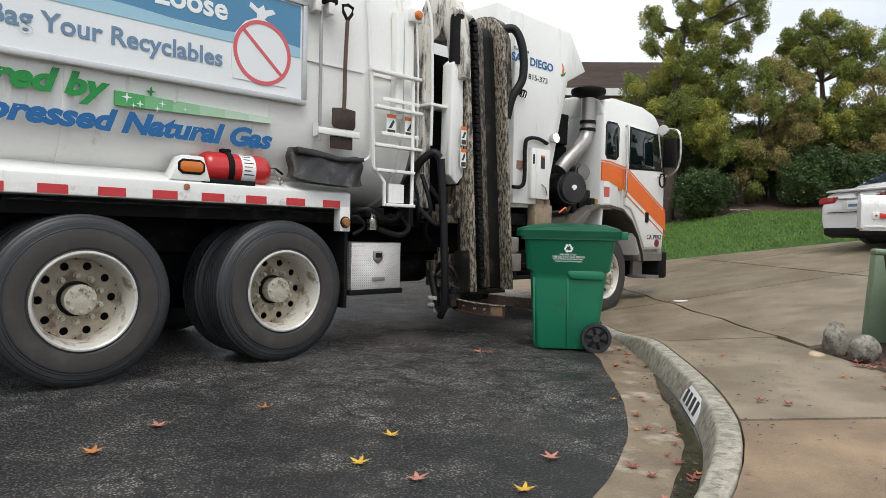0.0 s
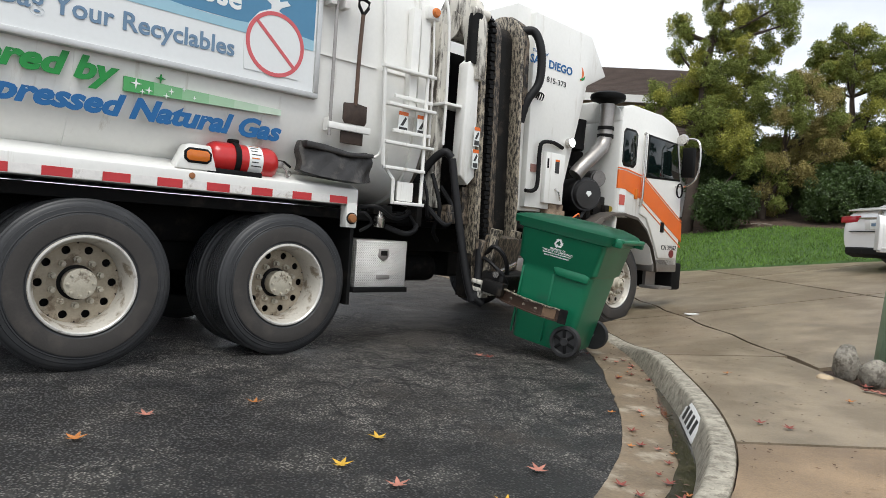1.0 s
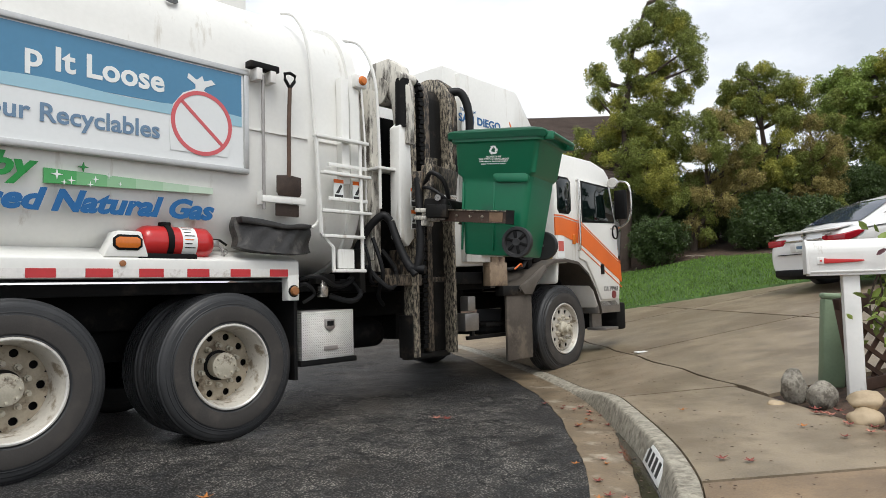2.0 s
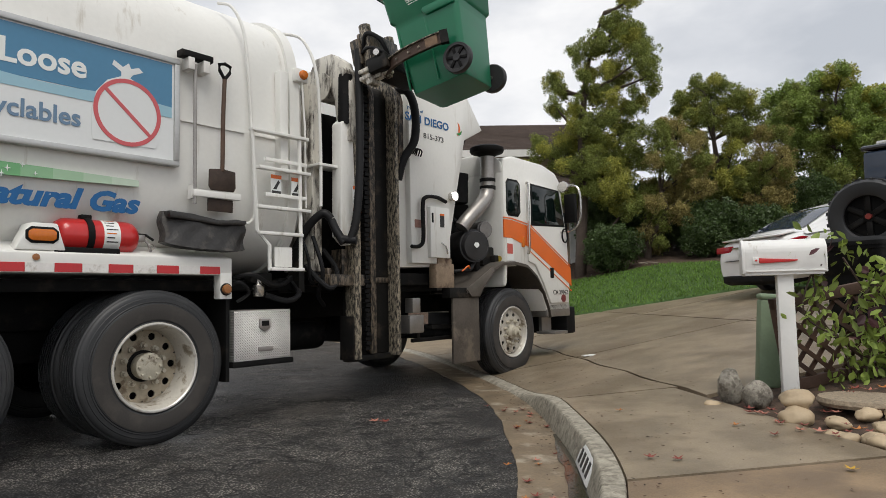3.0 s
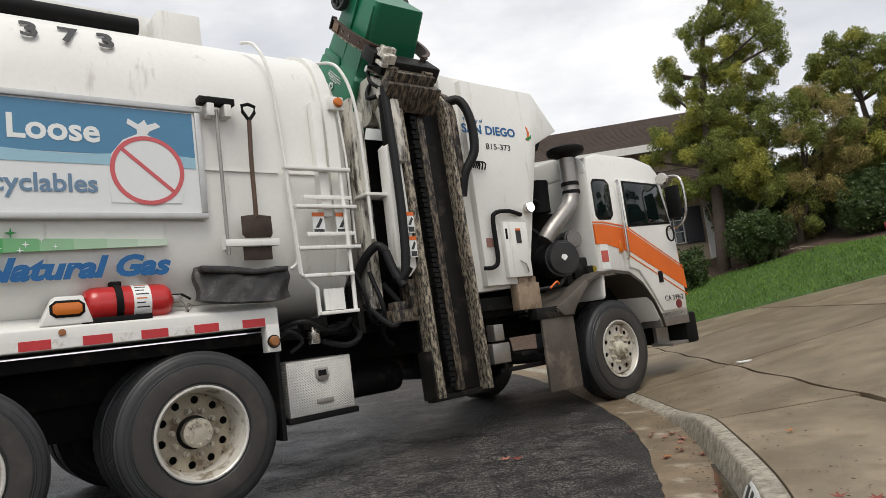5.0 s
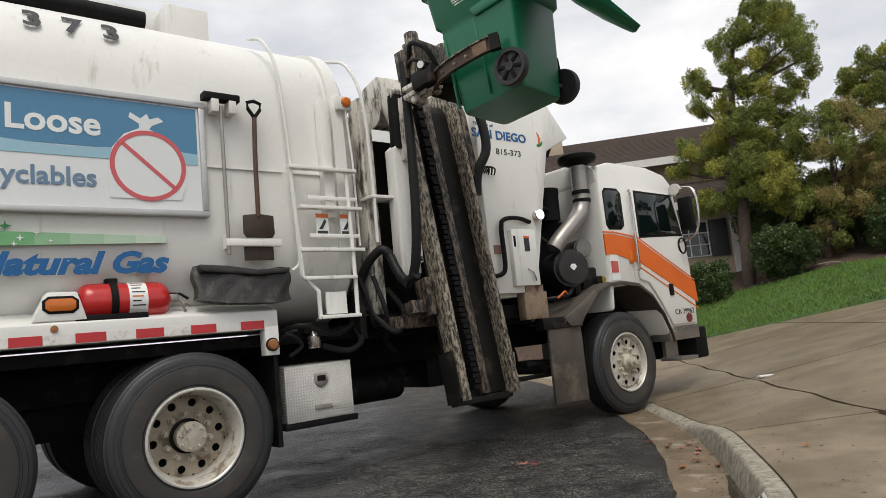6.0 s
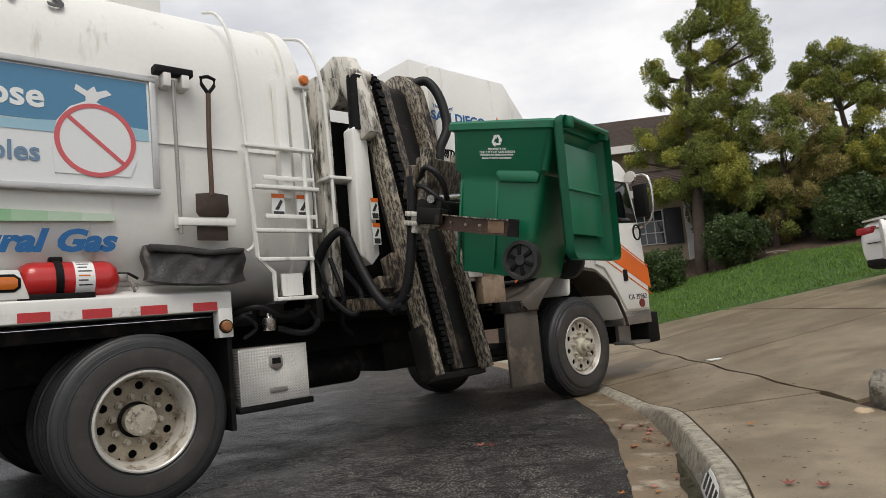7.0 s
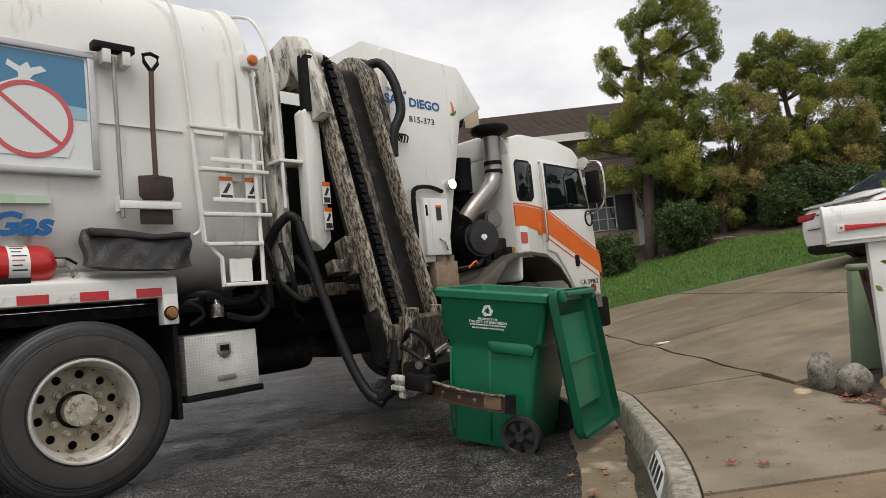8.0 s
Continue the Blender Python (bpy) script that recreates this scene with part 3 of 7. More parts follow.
part("weld_seam", box(-1.4, 0.72, -1.213, -1.2, 2.262, 2.27, 0, box(0.78, 1.1, -1.213, -1.2, 2.262, 2.27)), WHITE, tank)
part("roof_duct", box(-3.0, 0.3, -0.62, 0.6, 3.3, 3.62, 0.02), WHITE, truck, "white roof box")
part("roof_beam", tube([(-3.0, -0.72, 3.46), (-0.05, -0.72, 3.46)], 0.07), BLACK, truck, "black roof pipe")
part("roof_bracket", box(0.05, 0.36, -0.9, -0.6, 3.22, 3.55, 0.01), WHITE, truck)
# number on the roof's curve
for x, ch in ((-0.86, "3"), (-0.64, "7"), (-0.42, "3")):
    text_mesh("stencil_figure", ch, 0.235, BLACK_PRINT, tank, pose(x, -1.137, 3.088, 54, 0, 0) @ Matrix.Diagonal((1.0, 1, 1, 1)), bold=0.006, label="black stencilled figure")

# recycling sign
sign = part("sign_panel", box(-3.6, 0.14, -1.232, -1.19, 1.94, 2.67), SIGN_WHITE, truck, "blue and white recycling sign in a metal frame")
part("sign_blue", box(-3.57, 0.11, -1.2345, -1.231, 2.33, 2.645), SIGN_BLUE, sign)
wv = [(-3.57 + 3.68 * i / 40, 2.335 + 0.012 * math.sin(i * 0.55)) for i in range(41)]
part("sign_band", prism(wv + [(0.11, 2.26), (-3.57, 2.27)], -1.2355, -1.231), SIGN_LIGHT, sign)
for x0, x1, z0, z1 in ((-3.62, 0.165, 2.655, 2.695), (-3.62, 0.165, 1.915, 1.955), (0.125, 0.165, 1.955, 2.655)):
    part("frame_bar", box(x0, x1, -1.25, -1.19, z0, z1, 0.006), ALU, sign)
text_mesh("sign_title", "p It Loose", 0.205, LETTER_W, sign, side(-0.47, -1.2358, 2.405), "RIGHT", bold=0.005)
text_mesh("sign_line", "Bag Your Recyclables", 0.158, SIGN_TXT, sign, side(-0.50, -1.2358, 2.085), "RIGHT", bold=0.003)
bag_o = [(-0.43, 2.02), (-0.01, 2.02), (0.03, 2.12), (0.02, 2.24), (-0.04, 2.36), (-0.12, 2.44), (-0.19, 2.475), (-0.17, 2.50), (-0.10, 2.535), (-0.13, 2.56), (-0.185, 2.54), (-0.2, 2.575), (-0.24, 2.54), (-0.3, 2.575), (-0.31, 2.54), (-0.25, 2.505), (-0.25, 2.475), (-0.34, 2.43), (-0.41, 2.34), (-0.44, 2.2)]
part("bag_shape", prism(bag_o, -1.237, -1.2325), SIGN_WHITE, sign)
bm = lathe([(0.2, -1.2395), (0.228, -1.2395), (0.228, -1.236), (0.2, -1.236)], 48, "y", (-0.2, 0, 2.235), None, True)
part("ban_ring", bm, SIGN_RED, sign)
part("ban_bar", box(-0.205, 0.205, -1.2395, -1.236, -0.012, 0.012, 0, None, Matrix.Translation((-0.2, 0, 2.235)) @ pose(0, 0, 0, 0, 42, 0)), SIGN_RED, sign)

# lettering on the tank
text_mesh("lettering", "ered by", 0.19, GREEN_T, tank, side(-1.955, -1.209, 1.752), "LEFT", 0.28, 1.18, 0.008, "green slanted lettering")
for k in range(6):
    x0 = -1.19 + k * 0.18
    g = k / 6
    part("green_bar", prism([(x0, 1.722 + 0.004 * k), (x0 + 0.18, 1.726 + 0.004 * k), (x0 + 0.18, 1.808 - 0.004 * k), (x0, 1.812 - 0.004 * k)], -1.212, -1.19, "y"), mat("fading green stripe", (0.06 + 0.55 * g, 0.33 + 0.36 * g, 0.09 + 0.5 * g), 0.35, 0, 0.1, 1.5, 30, 0.02), tank, "fading green stripe")
for sx, sz, r in ((-1.12, 1.78, 0.035), (-1.04, 1.75, 0.025), (-0.97, 1.84, 0.03), (-0.9, 1.77, 0.022), (-0.82, 1.8, 0.018), (-1.08, 1.735, 0.018), (-0.75, 1.755, 0.014), (-0.93, 1.735, 0.02)):
    star = [(sx + (r if k % 2 == 0 else r * 0.25) * math.sin(k * math.pi / 4), sz + (r if k % 2 == 0 else r * 0.25) * math.cos(k * math.pi / 4)) for k in range(8)]
    part("sparkle", prism(star, -1.216, -1.20), LETTER_W if sz < 1.81 else GREEN_T, tank)
text_mesh("lettering", "pressed Natural Gas", 0.178, BLUE_T, tank, side(-0.12, -1.207, 1.565), "RIGHT", 0.3, 1.18, 0.008, "blue slanted lettering")

# deck over the rear wheels
deck = part("deck", prism([(-1.25, 1.150), (-1.25, 1.275), (-1.20, 1.295), (-0.95, 1.37), (-0.9, 1.37), (-0.9, 1.15)], -4.6, 0.59, "x", 0.008), WHITE, truck, "white deck with red and white reflective tape")
for k in range(16):
    x1 = 0.487 - 0.324 * k
    part("red_tape", box(x1 - 0.16, x1, -1.253, -1.249, 1.157, 1.212), RED, deck)
    part("white_tape", box(x1 - 0.322, x1 - 0.162, -1.2525, -1.249, 1.157, 1.212), TAPE_W, deck)
post = part("deck_post", box(0.49, 0.59, -1.252, -1.16, 0.972, 1.17, 0.008), WHITE, deck)
part("marker_lamp", lathe([(0.0, -1.285), (0.03, -1.283), (0.037, -1.27), (0.037, -1.25)], 20, "y", (0.537, 0, 1.045)), AMBER_DIM, deck, "dirty amber lamp")
part("marker_ring", lathe([(0.037, -1.262), (0.046, -1.262), (0.046, -1.25), (0.037, -1.25)], 20, "y", (0.537, 0, 1.045), None, True), DARK_STEEL, deck)
hs = part("lamp_housing", prism([(-0.86, 1.288), (-0.575, 1.288), (-0.625, 1.455), (-0.78, 1.455)], -1.24, -1.1, "y", 0.012), WHITE, deck, "white wedge housing")
part("side_lamp", prism([(-0.79, 1.36), (-0.77, 1.345), (-0.655, 1.345), (-0.635, 1.36), (-0.635, 1.40), (-0.655, 1.415), (-0.77, 1.415), (-0.79, 1.40)], -1.252, -1.235, "y", 0.003), AMBER, hs, "amber side lamp")
part("lamp_bezel", prism([(-0.805, 1.355), (-0.775, 1.33), (-0.65, 1.33), (-0.62, 1.355), (-0.62, 1.405), (-0.65, 1.43), (-0.775, 1.43), (-0.805, 1.405)], -1.246, -1.235, "y", 0.003), BLACK, hs)
part("screw", lathe([(0, -1.262), (0.02, -1.26), (0.02, -1.245)], 12, "y", (-0.75, 0, 1.245)), AMBER_DIM, deck)

# fire extinguisher lying on the deck
ext = part("fire_extinguisher", lathe([(0.0, -0.615), (0.06, -0.612), (0.09, -0.60), (0.108, -0.57), (0.112, -0.54), (0.112, -0.17), (0.105, -0.135), (0.08, -0.105), (0.04, -0.09), (0.025, -0.08)], 32, "x", (0, -1.13, 1.395)), EXT_RED, truck, "red fire extinguisher strapped on its side")
lab = part("label_sheet", lathe([(0.1132, -0.345), (0.1136, -0.34), (0.1136, -0.245), (0.1132, -0.24)], 32, "x", (0, -1.13, 1.395)), LETTER_W, ext, "white printed label")
for k in range(7):
    a = radians(200 + 14 * k)
    part("print_line", box(-0.33, -0.255 - 0.012 * (k % 3), -0.004, 0.004, 0.1135, 0.1146, 0, None, Matrix.Translation((0, -1.13, 1.395)) @ Matrix.Rotation(a - radians(250) + radians(75), 4, "X")), BLACK_PRINT if k % 4 else AMBER, lab)
part("strap", lathe([(0.121, -0.445), (0.121, -0.405), (0.113, -0.405), (0.113, -0.445)], 32, "x", (0, -1.13, 1.395), None, True), BLACK, ext)
part("buckle", box(-0.46, -0.39, -1.16, -1.10, 1.50, 1.535, 0.008), BLACK, ext)
part("valve", box(-0.09, -0.03, -1.155, -1.105, 1.375, 1.425, 0.008, tube([(-0.06, -1.13, 1.41), (-0.01, -1.15, 1.37), (0.0, -1.17, 1.31)], 0.009, 8)), STEEL, ext)
part("lever", tube([(-0.09, -1.12, 1.43), (-0.02, -1.14, 1.425), (0.03, -1.15, 1.39)], 0.009, 8), BLACK, ext)
part("pull_ring", tube([(0.0 + 0.02 * math.cos(a), -1.18, 1.34 + 0.02 * math.sin(a)) for a in [2 * math.pi * k / 12 for k in range(13)]], 0.004, 6), STEEL, ext)
part("cradle", box(-0.63, -0.24, -1.235, -1.03, 1.272, 1.315, 0.006, box(-0.64, -0.615, -1.235, -1.03, 1.28, 1.44, 0.004)), BLACK, ext, "black rubber cradle")

# vinyl bag
bm = bmesh.new()
bmesh.ops.create_grid(bm, x_segments=24, y_segments=10, size=1)
for v in bm.verts:
    u, w = (v.co.x + 1) / 2, (v.co.y + 1) / 2
    x = 0.05 + 0.65 * u + 0.012 * math.sin(7 * w) * (1 - 2 * u)
    z = 1.345 + 0.03 * (2 * u - 1) ** 4 * (1 - w) + 0.25 * w - 0.03 * u + (0.014 * math.sin(9 * u) - 0.03 * math.sin(math.pi * u)) * w
    y = -1.20 - 0.13 * (math.sin(math.pi * min(max(u, 0.03), 0.97)) ** 0.35) * (1 - 0.45 * w) - 0.008 * math.sin(11 * u + 4 * w) - 0.004 * math.sin(27 * u - 9 * w)
    v.co = (x, y, z)
front = bm.faces[:]
ret = bmesh.ops.extrude_face_region(bm, geom=front)
for v in [g for g in ret["geom"] if isinstance(g, bmesh.types.BMVert)]:
    v.co.y = -1.17
bagp = part("vinyl_bag", bm, CANVAS, truck, "grey vinyl tool bag, sagging")
part("bag_flap", prism([(0.06, 1.595), (0.25, 1.583), (0.45, 1.553), (0.69, 1.566), (0.68, 1.53), (0.45, 1.515), (0.07, 1.545)], -1.30, -1.20, "y", 0.012), CANVAS, bagp)

# shovel and broom in their rack
rack = part("tool_rack", box(0.25, 0.64, -1.29, -1.26, 1.715, 1.765, 0.004, box(0.255, 0.275, -1.27, -1.2, 1.70, 1.80)), WHITE, truck, "white bar rack")
shovel = part("shovel", tube(curve_pts([(0.498, -1.29, 2.62), (0.485, -1.29, 2.3), (0.482, -1.29, 2.0), (0.48, -1.285, 1.92)]), 0.016, 10), WOOD_H, truck, "worn shovel with dark wooden handle")
part("grip", tube([(0.498, -1.29, 2.62), (0.455, -1.29, 2.68), (0.452, -1.29, 2.725), (0.50, -1.29, 2.74), (0.548, -1.29, 2.725), (0.542, -1.29, 2.68), (0.498, -1.29, 2.62)], 0.013, 8), BLACK, shovel)
part("blade", prism([(0.372, 1.925), (0.46, 1.935), (0.48, 1.95), (0.50, 1.935), (0.59, 1.925), (0.592, 1.80), (0.575, 1.772), (0.39, 1.772), (0.37, 1.80)], -1.295, -1.28, "y", 0.004), RUSTY, shovel, "rusty square blade")
part("blade_tip", box(0.38, 0.59, -1.262, -1.25, 1.62, 1.715, 0.004), RUSTY, shovel)
broom = part("broom", tube([(0.27, -1.27, 2.68), (0.27, -1.27, 1.66)], 0.013, 8), STEEL, truck, "broom with black head, handle down")
part("head", box(0.15, 0.40, -1.30, -1.22, 2.715, 2.765, 0.006), BLACK, broom)
part("bracket", box(0.20, 0.25, -1.30, -1.2, 2.63, 2.72, 0.004, box(0.32, 0.37, -1.30, -1.2, 2.63, 2.72, 0.004)), TAPE_W, broom)
part("pipe", tube([(0.27, -1.25, 1.70), (0.27, -1.25, 1.76)], 0.02, 8), WHITE, broom)

# grab rails
part("grab_rail", tube(curve_pts([(0.62, -1.0, 3.34), (0.68, -1.12, 3.28), (0.73, -1.215, 3.0), (0.775, -1.235, 2.3), (0.80, -1.235, 1.75), (0.79, -1.235, 1.6), (0.74, -1.22, 1.55)]), 0.013, 8), WHITE, truck, "white grab rail")
part("grab_rail", tube(curve_pts([(1.30, -0.95, 3.30), (1.38, -1.12, 3.22), (1.43, -1.24, 2.9), (1.45, -1.26, 2.3), (1.45, -1.26, 1.75)]), 0.014, 8), WHITE, truck)
part("upright", box(1.02, 1.10, -1.275, -1.2, 1.93, 2.83, 0.006), WHITE, truck, "white channel")
part("conduit", tube([(1.27, -1.24, 2.8), (1.29, -1.25, 2.4), (1.295, -1.25, 1.72)], 0.009, 8), WHITE, truck)
lampb = part("lamp_box", box(1.19, 1.32, -1.26, -1.16, 2.79, 2.90, 0.008), WHITE, truck)
part("lens", lathe([(0, -1.295), (0.03, -1.29), (0.04, -1.275), (0.04, -1.255)], 20, "y", (1.265, 0, 2.85)), AMBER, lampb, "amber lamp")

# ladder
ladder = part("ladder", tube([(0.735, -1.30, 2.28), (0.775, -1.30, 1.50), (0.885, -1.31, 1.385), (0.885, -1.31, 1.19)], 0.016, 8), WHITE, truck, "white side ladder with grip rungs")
part("rail", tube([(1.19, -1.30, 2.3), (1.20, -1.30, 1.5), (1.19, -1.31, 1.19)], 0.016, 8), WHITE, ladder)
for z, xa, xb, y in ((2.285, 0.72, 1.27, -1.28), (1.995, 0.78, 1.29, -1.28), (1.685, 0.77, 1.29, -1.28), (1.48, 0.78, 1.20, -1.29), (1.20, 0.88, 1.20, -1.30)):
    part("rung", box(xa, xb, y - 0.05, y + 0.01, z - 0.013, z + 0.013, 0.004), WHITE, ladder)
for z in (2.07, 1.79):
    part("brace", box(0.86, 1.27, -1.3, -1.28, z - 0.015, z + 0.015, 0.003), WHITE, ladder)
part("foot_plate", box(0.95, 1.12, -1.29, -1.27, 1.22, 1.38, 0.004), WHITE, ladder)
for x, z in ((0.97, 1.87), (1.17, 1.87)):
    st = part("warning_label", box(x - 0.05, x + 0.05, -1.283, -1.279, z - 0.085, z + 0.085), LETTER_W, ladder, "small warning label")
    part("orange_strip", box(x - 0.05, x + 0.05, -1.285, -1.282, z + 0.055, z + 0.085), ORANGE, st)
    part("pictogram", prism([(x - 0.03, z - 0.03), (x + 0.02, z + 0.045), (x + 0.035, z + 0.03), (x + 0.0, z - 0.03)], -1.286, -1.282, "y", 0, box(x - 0.042, x + 0.042, -1.286, -1.282, z - 0.075, z - 0.042)), BLACK_PRINT, st)

# tool box
tb = part("tool_box", box(0.61, 1.13, -1.25, -0.72, 0.50, 0.885, 0.006), PLATE, truck, "bright checker-plate tool box")
part("latch", prism([(0.83, 0.815), (0.93, 0.815), (0.93, 0.745), (0.88, 0.715), (0.83, 0.745)], -1.262, -1.247, "y", 0.004), STEEL, tb)
part("latch_well", box(0.848, 0.912, -1.265, -1.26, 0.76, 0.80), BLACK, tb)
part("badge", box(0.82, 0.955, -1.258, -1.247, 0.565, 0.60, 0.003), STEEL, tb)
part("sill", box(0.60, 1.16, -1.25, -0.7, 0.455, 0.497, 0.004), BLACK, tb)
part("mud_flap", box(0.545, 0.575, -1.24, -0.62, 0.36, 0.98), BLACK, truck, "black mud flap")

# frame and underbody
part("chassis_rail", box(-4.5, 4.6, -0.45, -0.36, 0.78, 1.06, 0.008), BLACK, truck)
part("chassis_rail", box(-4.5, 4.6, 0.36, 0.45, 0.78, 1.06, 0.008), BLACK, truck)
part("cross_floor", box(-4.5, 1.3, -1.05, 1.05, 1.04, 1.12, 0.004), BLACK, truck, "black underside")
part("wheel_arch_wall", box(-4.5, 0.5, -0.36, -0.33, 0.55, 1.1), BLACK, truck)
part("fuel_tank", lathe([(0.1, 1.28), (0.26, 1.3), (0.27, 1.34), (0.27, 2.0), (0.26, 2.05), (0.1, 2.07)], 24, "x", (0, 0.55, 0.72)), BLACK, truck)
part("gearbox", box(2.5, 3.6, -0.32, 0.32, 0.5, 0.95, 0.05, box(1.3, 2.5, -0.12, 0.12, 0.62, 0.8, 0.04)), DARK_STEEL, truck)
part("air_tank", lathe([(0.05, 1.4), (0.12, 1.42), (0.13, 1.46), (0.13, 1.9), (0.12, 1.94), (0.05, 1.96)], 20, "x", (0, -0.62, 0.62)), BLACK, truck)
part("axle", tube([(0, -0.9, 0.52), (0, 0.9, 0.52)], 0.11, 12), BLACK, truck)
part("axle", tube([(-1.36, -0.9, 0.52), (-1.36, 0.9, 0.52)], 0.11, 12), BLACK, truck)
part("axle", tube([(4.45, -0.9, 0.48), (4.45, 0.9, 0.48)], 0.07, 12), BLACK, truck)
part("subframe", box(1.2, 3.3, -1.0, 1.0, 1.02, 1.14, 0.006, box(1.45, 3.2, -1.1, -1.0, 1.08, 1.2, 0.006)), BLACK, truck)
part("cross_beam", box(1.55, 1.95, -1.27, -0.9, 1.07, 1.17, 0.01, box(1.5, 2.4, -1.2, -1.1, 1.1, 1.15, 0.008)), RAIL_WORN, truck, "scraped beam")
part("filter_bowl", lathe([(0.045, 0.99), (0.05, 1.0), (0.05, 1.08), (0.03, 1.09), (0.03, 1.14)], 16, "z", (0.93, -1.1, 0)), CHROME, truck)
for k, c in enumerate(([(0.62, -1.08, 1.05), (0.70, -1.18, 1.10), (0.80, -1.16, 1.02), (0.72, -1.12, 0.95)], [(0.65, -1.05, 1.12), (0.8, -1.2, 1.16), (1.0, -1.18, 1.08), (1.2, -1.1, 1.1), (1.4, -1.0, 1.2)], [(1.0, -1.1, 1.0), (1.15, -1.2, 0.95), (1.3, -1.15, 1.02), (1.3, -1.0, 1.15)], [(1.32, -1.15, 1.5), (1.36, -1.2, 1.3), (1.42, -1.15, 1.12), (1.6, -1.05, 1.1)], [(1.45, -1.15, 1.5), (1.5, -1.22, 1.2), (1.55, -1.1, 1.0), (1.7, -1.0, 0.9)], [(1.4, -1.1, 1.25), (1.55, -1.25, 1.05), (1.68, -1.2, 1.2), (1.6, -1.1, 1.4)])):
    part("hose", tube(curve_pts(c), 0.014 + 0.005 * (k % 3), 8), HOSE, truck, "black hose")
part("fitting", box(0.85, 1.05, -1.12, -1.0, 1.1, 1.18, 0.01, box(1.3, 1.36, -1.15, -1.0, 1.02, 1.4, 0.006)), DARK_STEEL, truck)


# ---- wheels ----
def disc(r0, r1, y, holes, hole_r, hole_at, bm=None):
    """A flat ring with round hand holes, in one sector for each hole."""
    b = bm or bmesh.new()
    half, n = math.pi / holes, 28
    for q in range(holes):
        inner, outer, lip = [], [], []
        turn = Matrix.Rotation(2 * math.pi * q / holes, 3, "Y")
        for k in range(n):
            a = 2 * math.pi * k / n
            dx, dz = math.cos(a), math.sin(a)
            far = 0.0
            for step in range(60):
                px, pz = hole_at + (hole_r + step * 0.004) * dx, (hole_r + step * 0.004) * dz
                if not (r0 <= math.hypot(px, pz) <= r1 and abs(math.atan2(pz, px)) <= half):
                    break
                far = hole_r + step * 0.004
            px, pz = hole_at + (far + 0.003) * dx, (far + 0.003) * dz
            r, t = min(max(math.hypot(px, pz), r0), r1), min(max(math.atan2(pz, px), -half), half)
            inner.append(b.verts.new(turn @ Vector((hole_at + hole_r * dx, y, hole_r * dz))))
            lip.append(b.verts.new(turn @ Vector((hole_at + hole_r * dx, y + 0.012, hole_r * dz))))
            outer.append(b.verts.new(turn @ Vector((r * math.cos(t), y, r * math.sin(t)))))
        for k in range(n):
            p = (k + 1) % n
            b.faces.new((inner[k], inner[p], outer[p], outer[k]))
            b.faces.new((inner[k], lip[k], lip[p], inner[p]))
    bmesh.ops.remove_doubles(b, verts=b.verts, dist=0.0015)
    return b


def tyre_mesh(w):
    prof = [(0.296, 0.004), (0.305, -0.006), (0.312, -0.002), (0.318, -0.007), (0.36, -0.012), (0.405, -0.012), (0.43, -0.008), (0.434, -0.002), (0.442, -0.003), (0.446, 0.002), (0.47, 0.004), (0.474, 0.009), (0.49, 0.012), (0.505, 0.022), (0.509, 0.03), (0.519, 0.036), (0.522, 0.05)]
    prof = [(r, -w / 2 + y) for r, y in prof]
    groove = []
    for k in range(5):
        g = -w / 2 + 0.055 + (w - 0.11) * (k + 0.5) / 5
        groove += [(0.522, g - 0.006), (0.508, g - 0.005), (0.508, g + 0.005), (0.522, g + 0.006)]
    prof = prof + groove + [(r, -y) for r, y in prof[::-1]]
    return lathe(prof, 96, "y", (0, 0, 0), None, True)


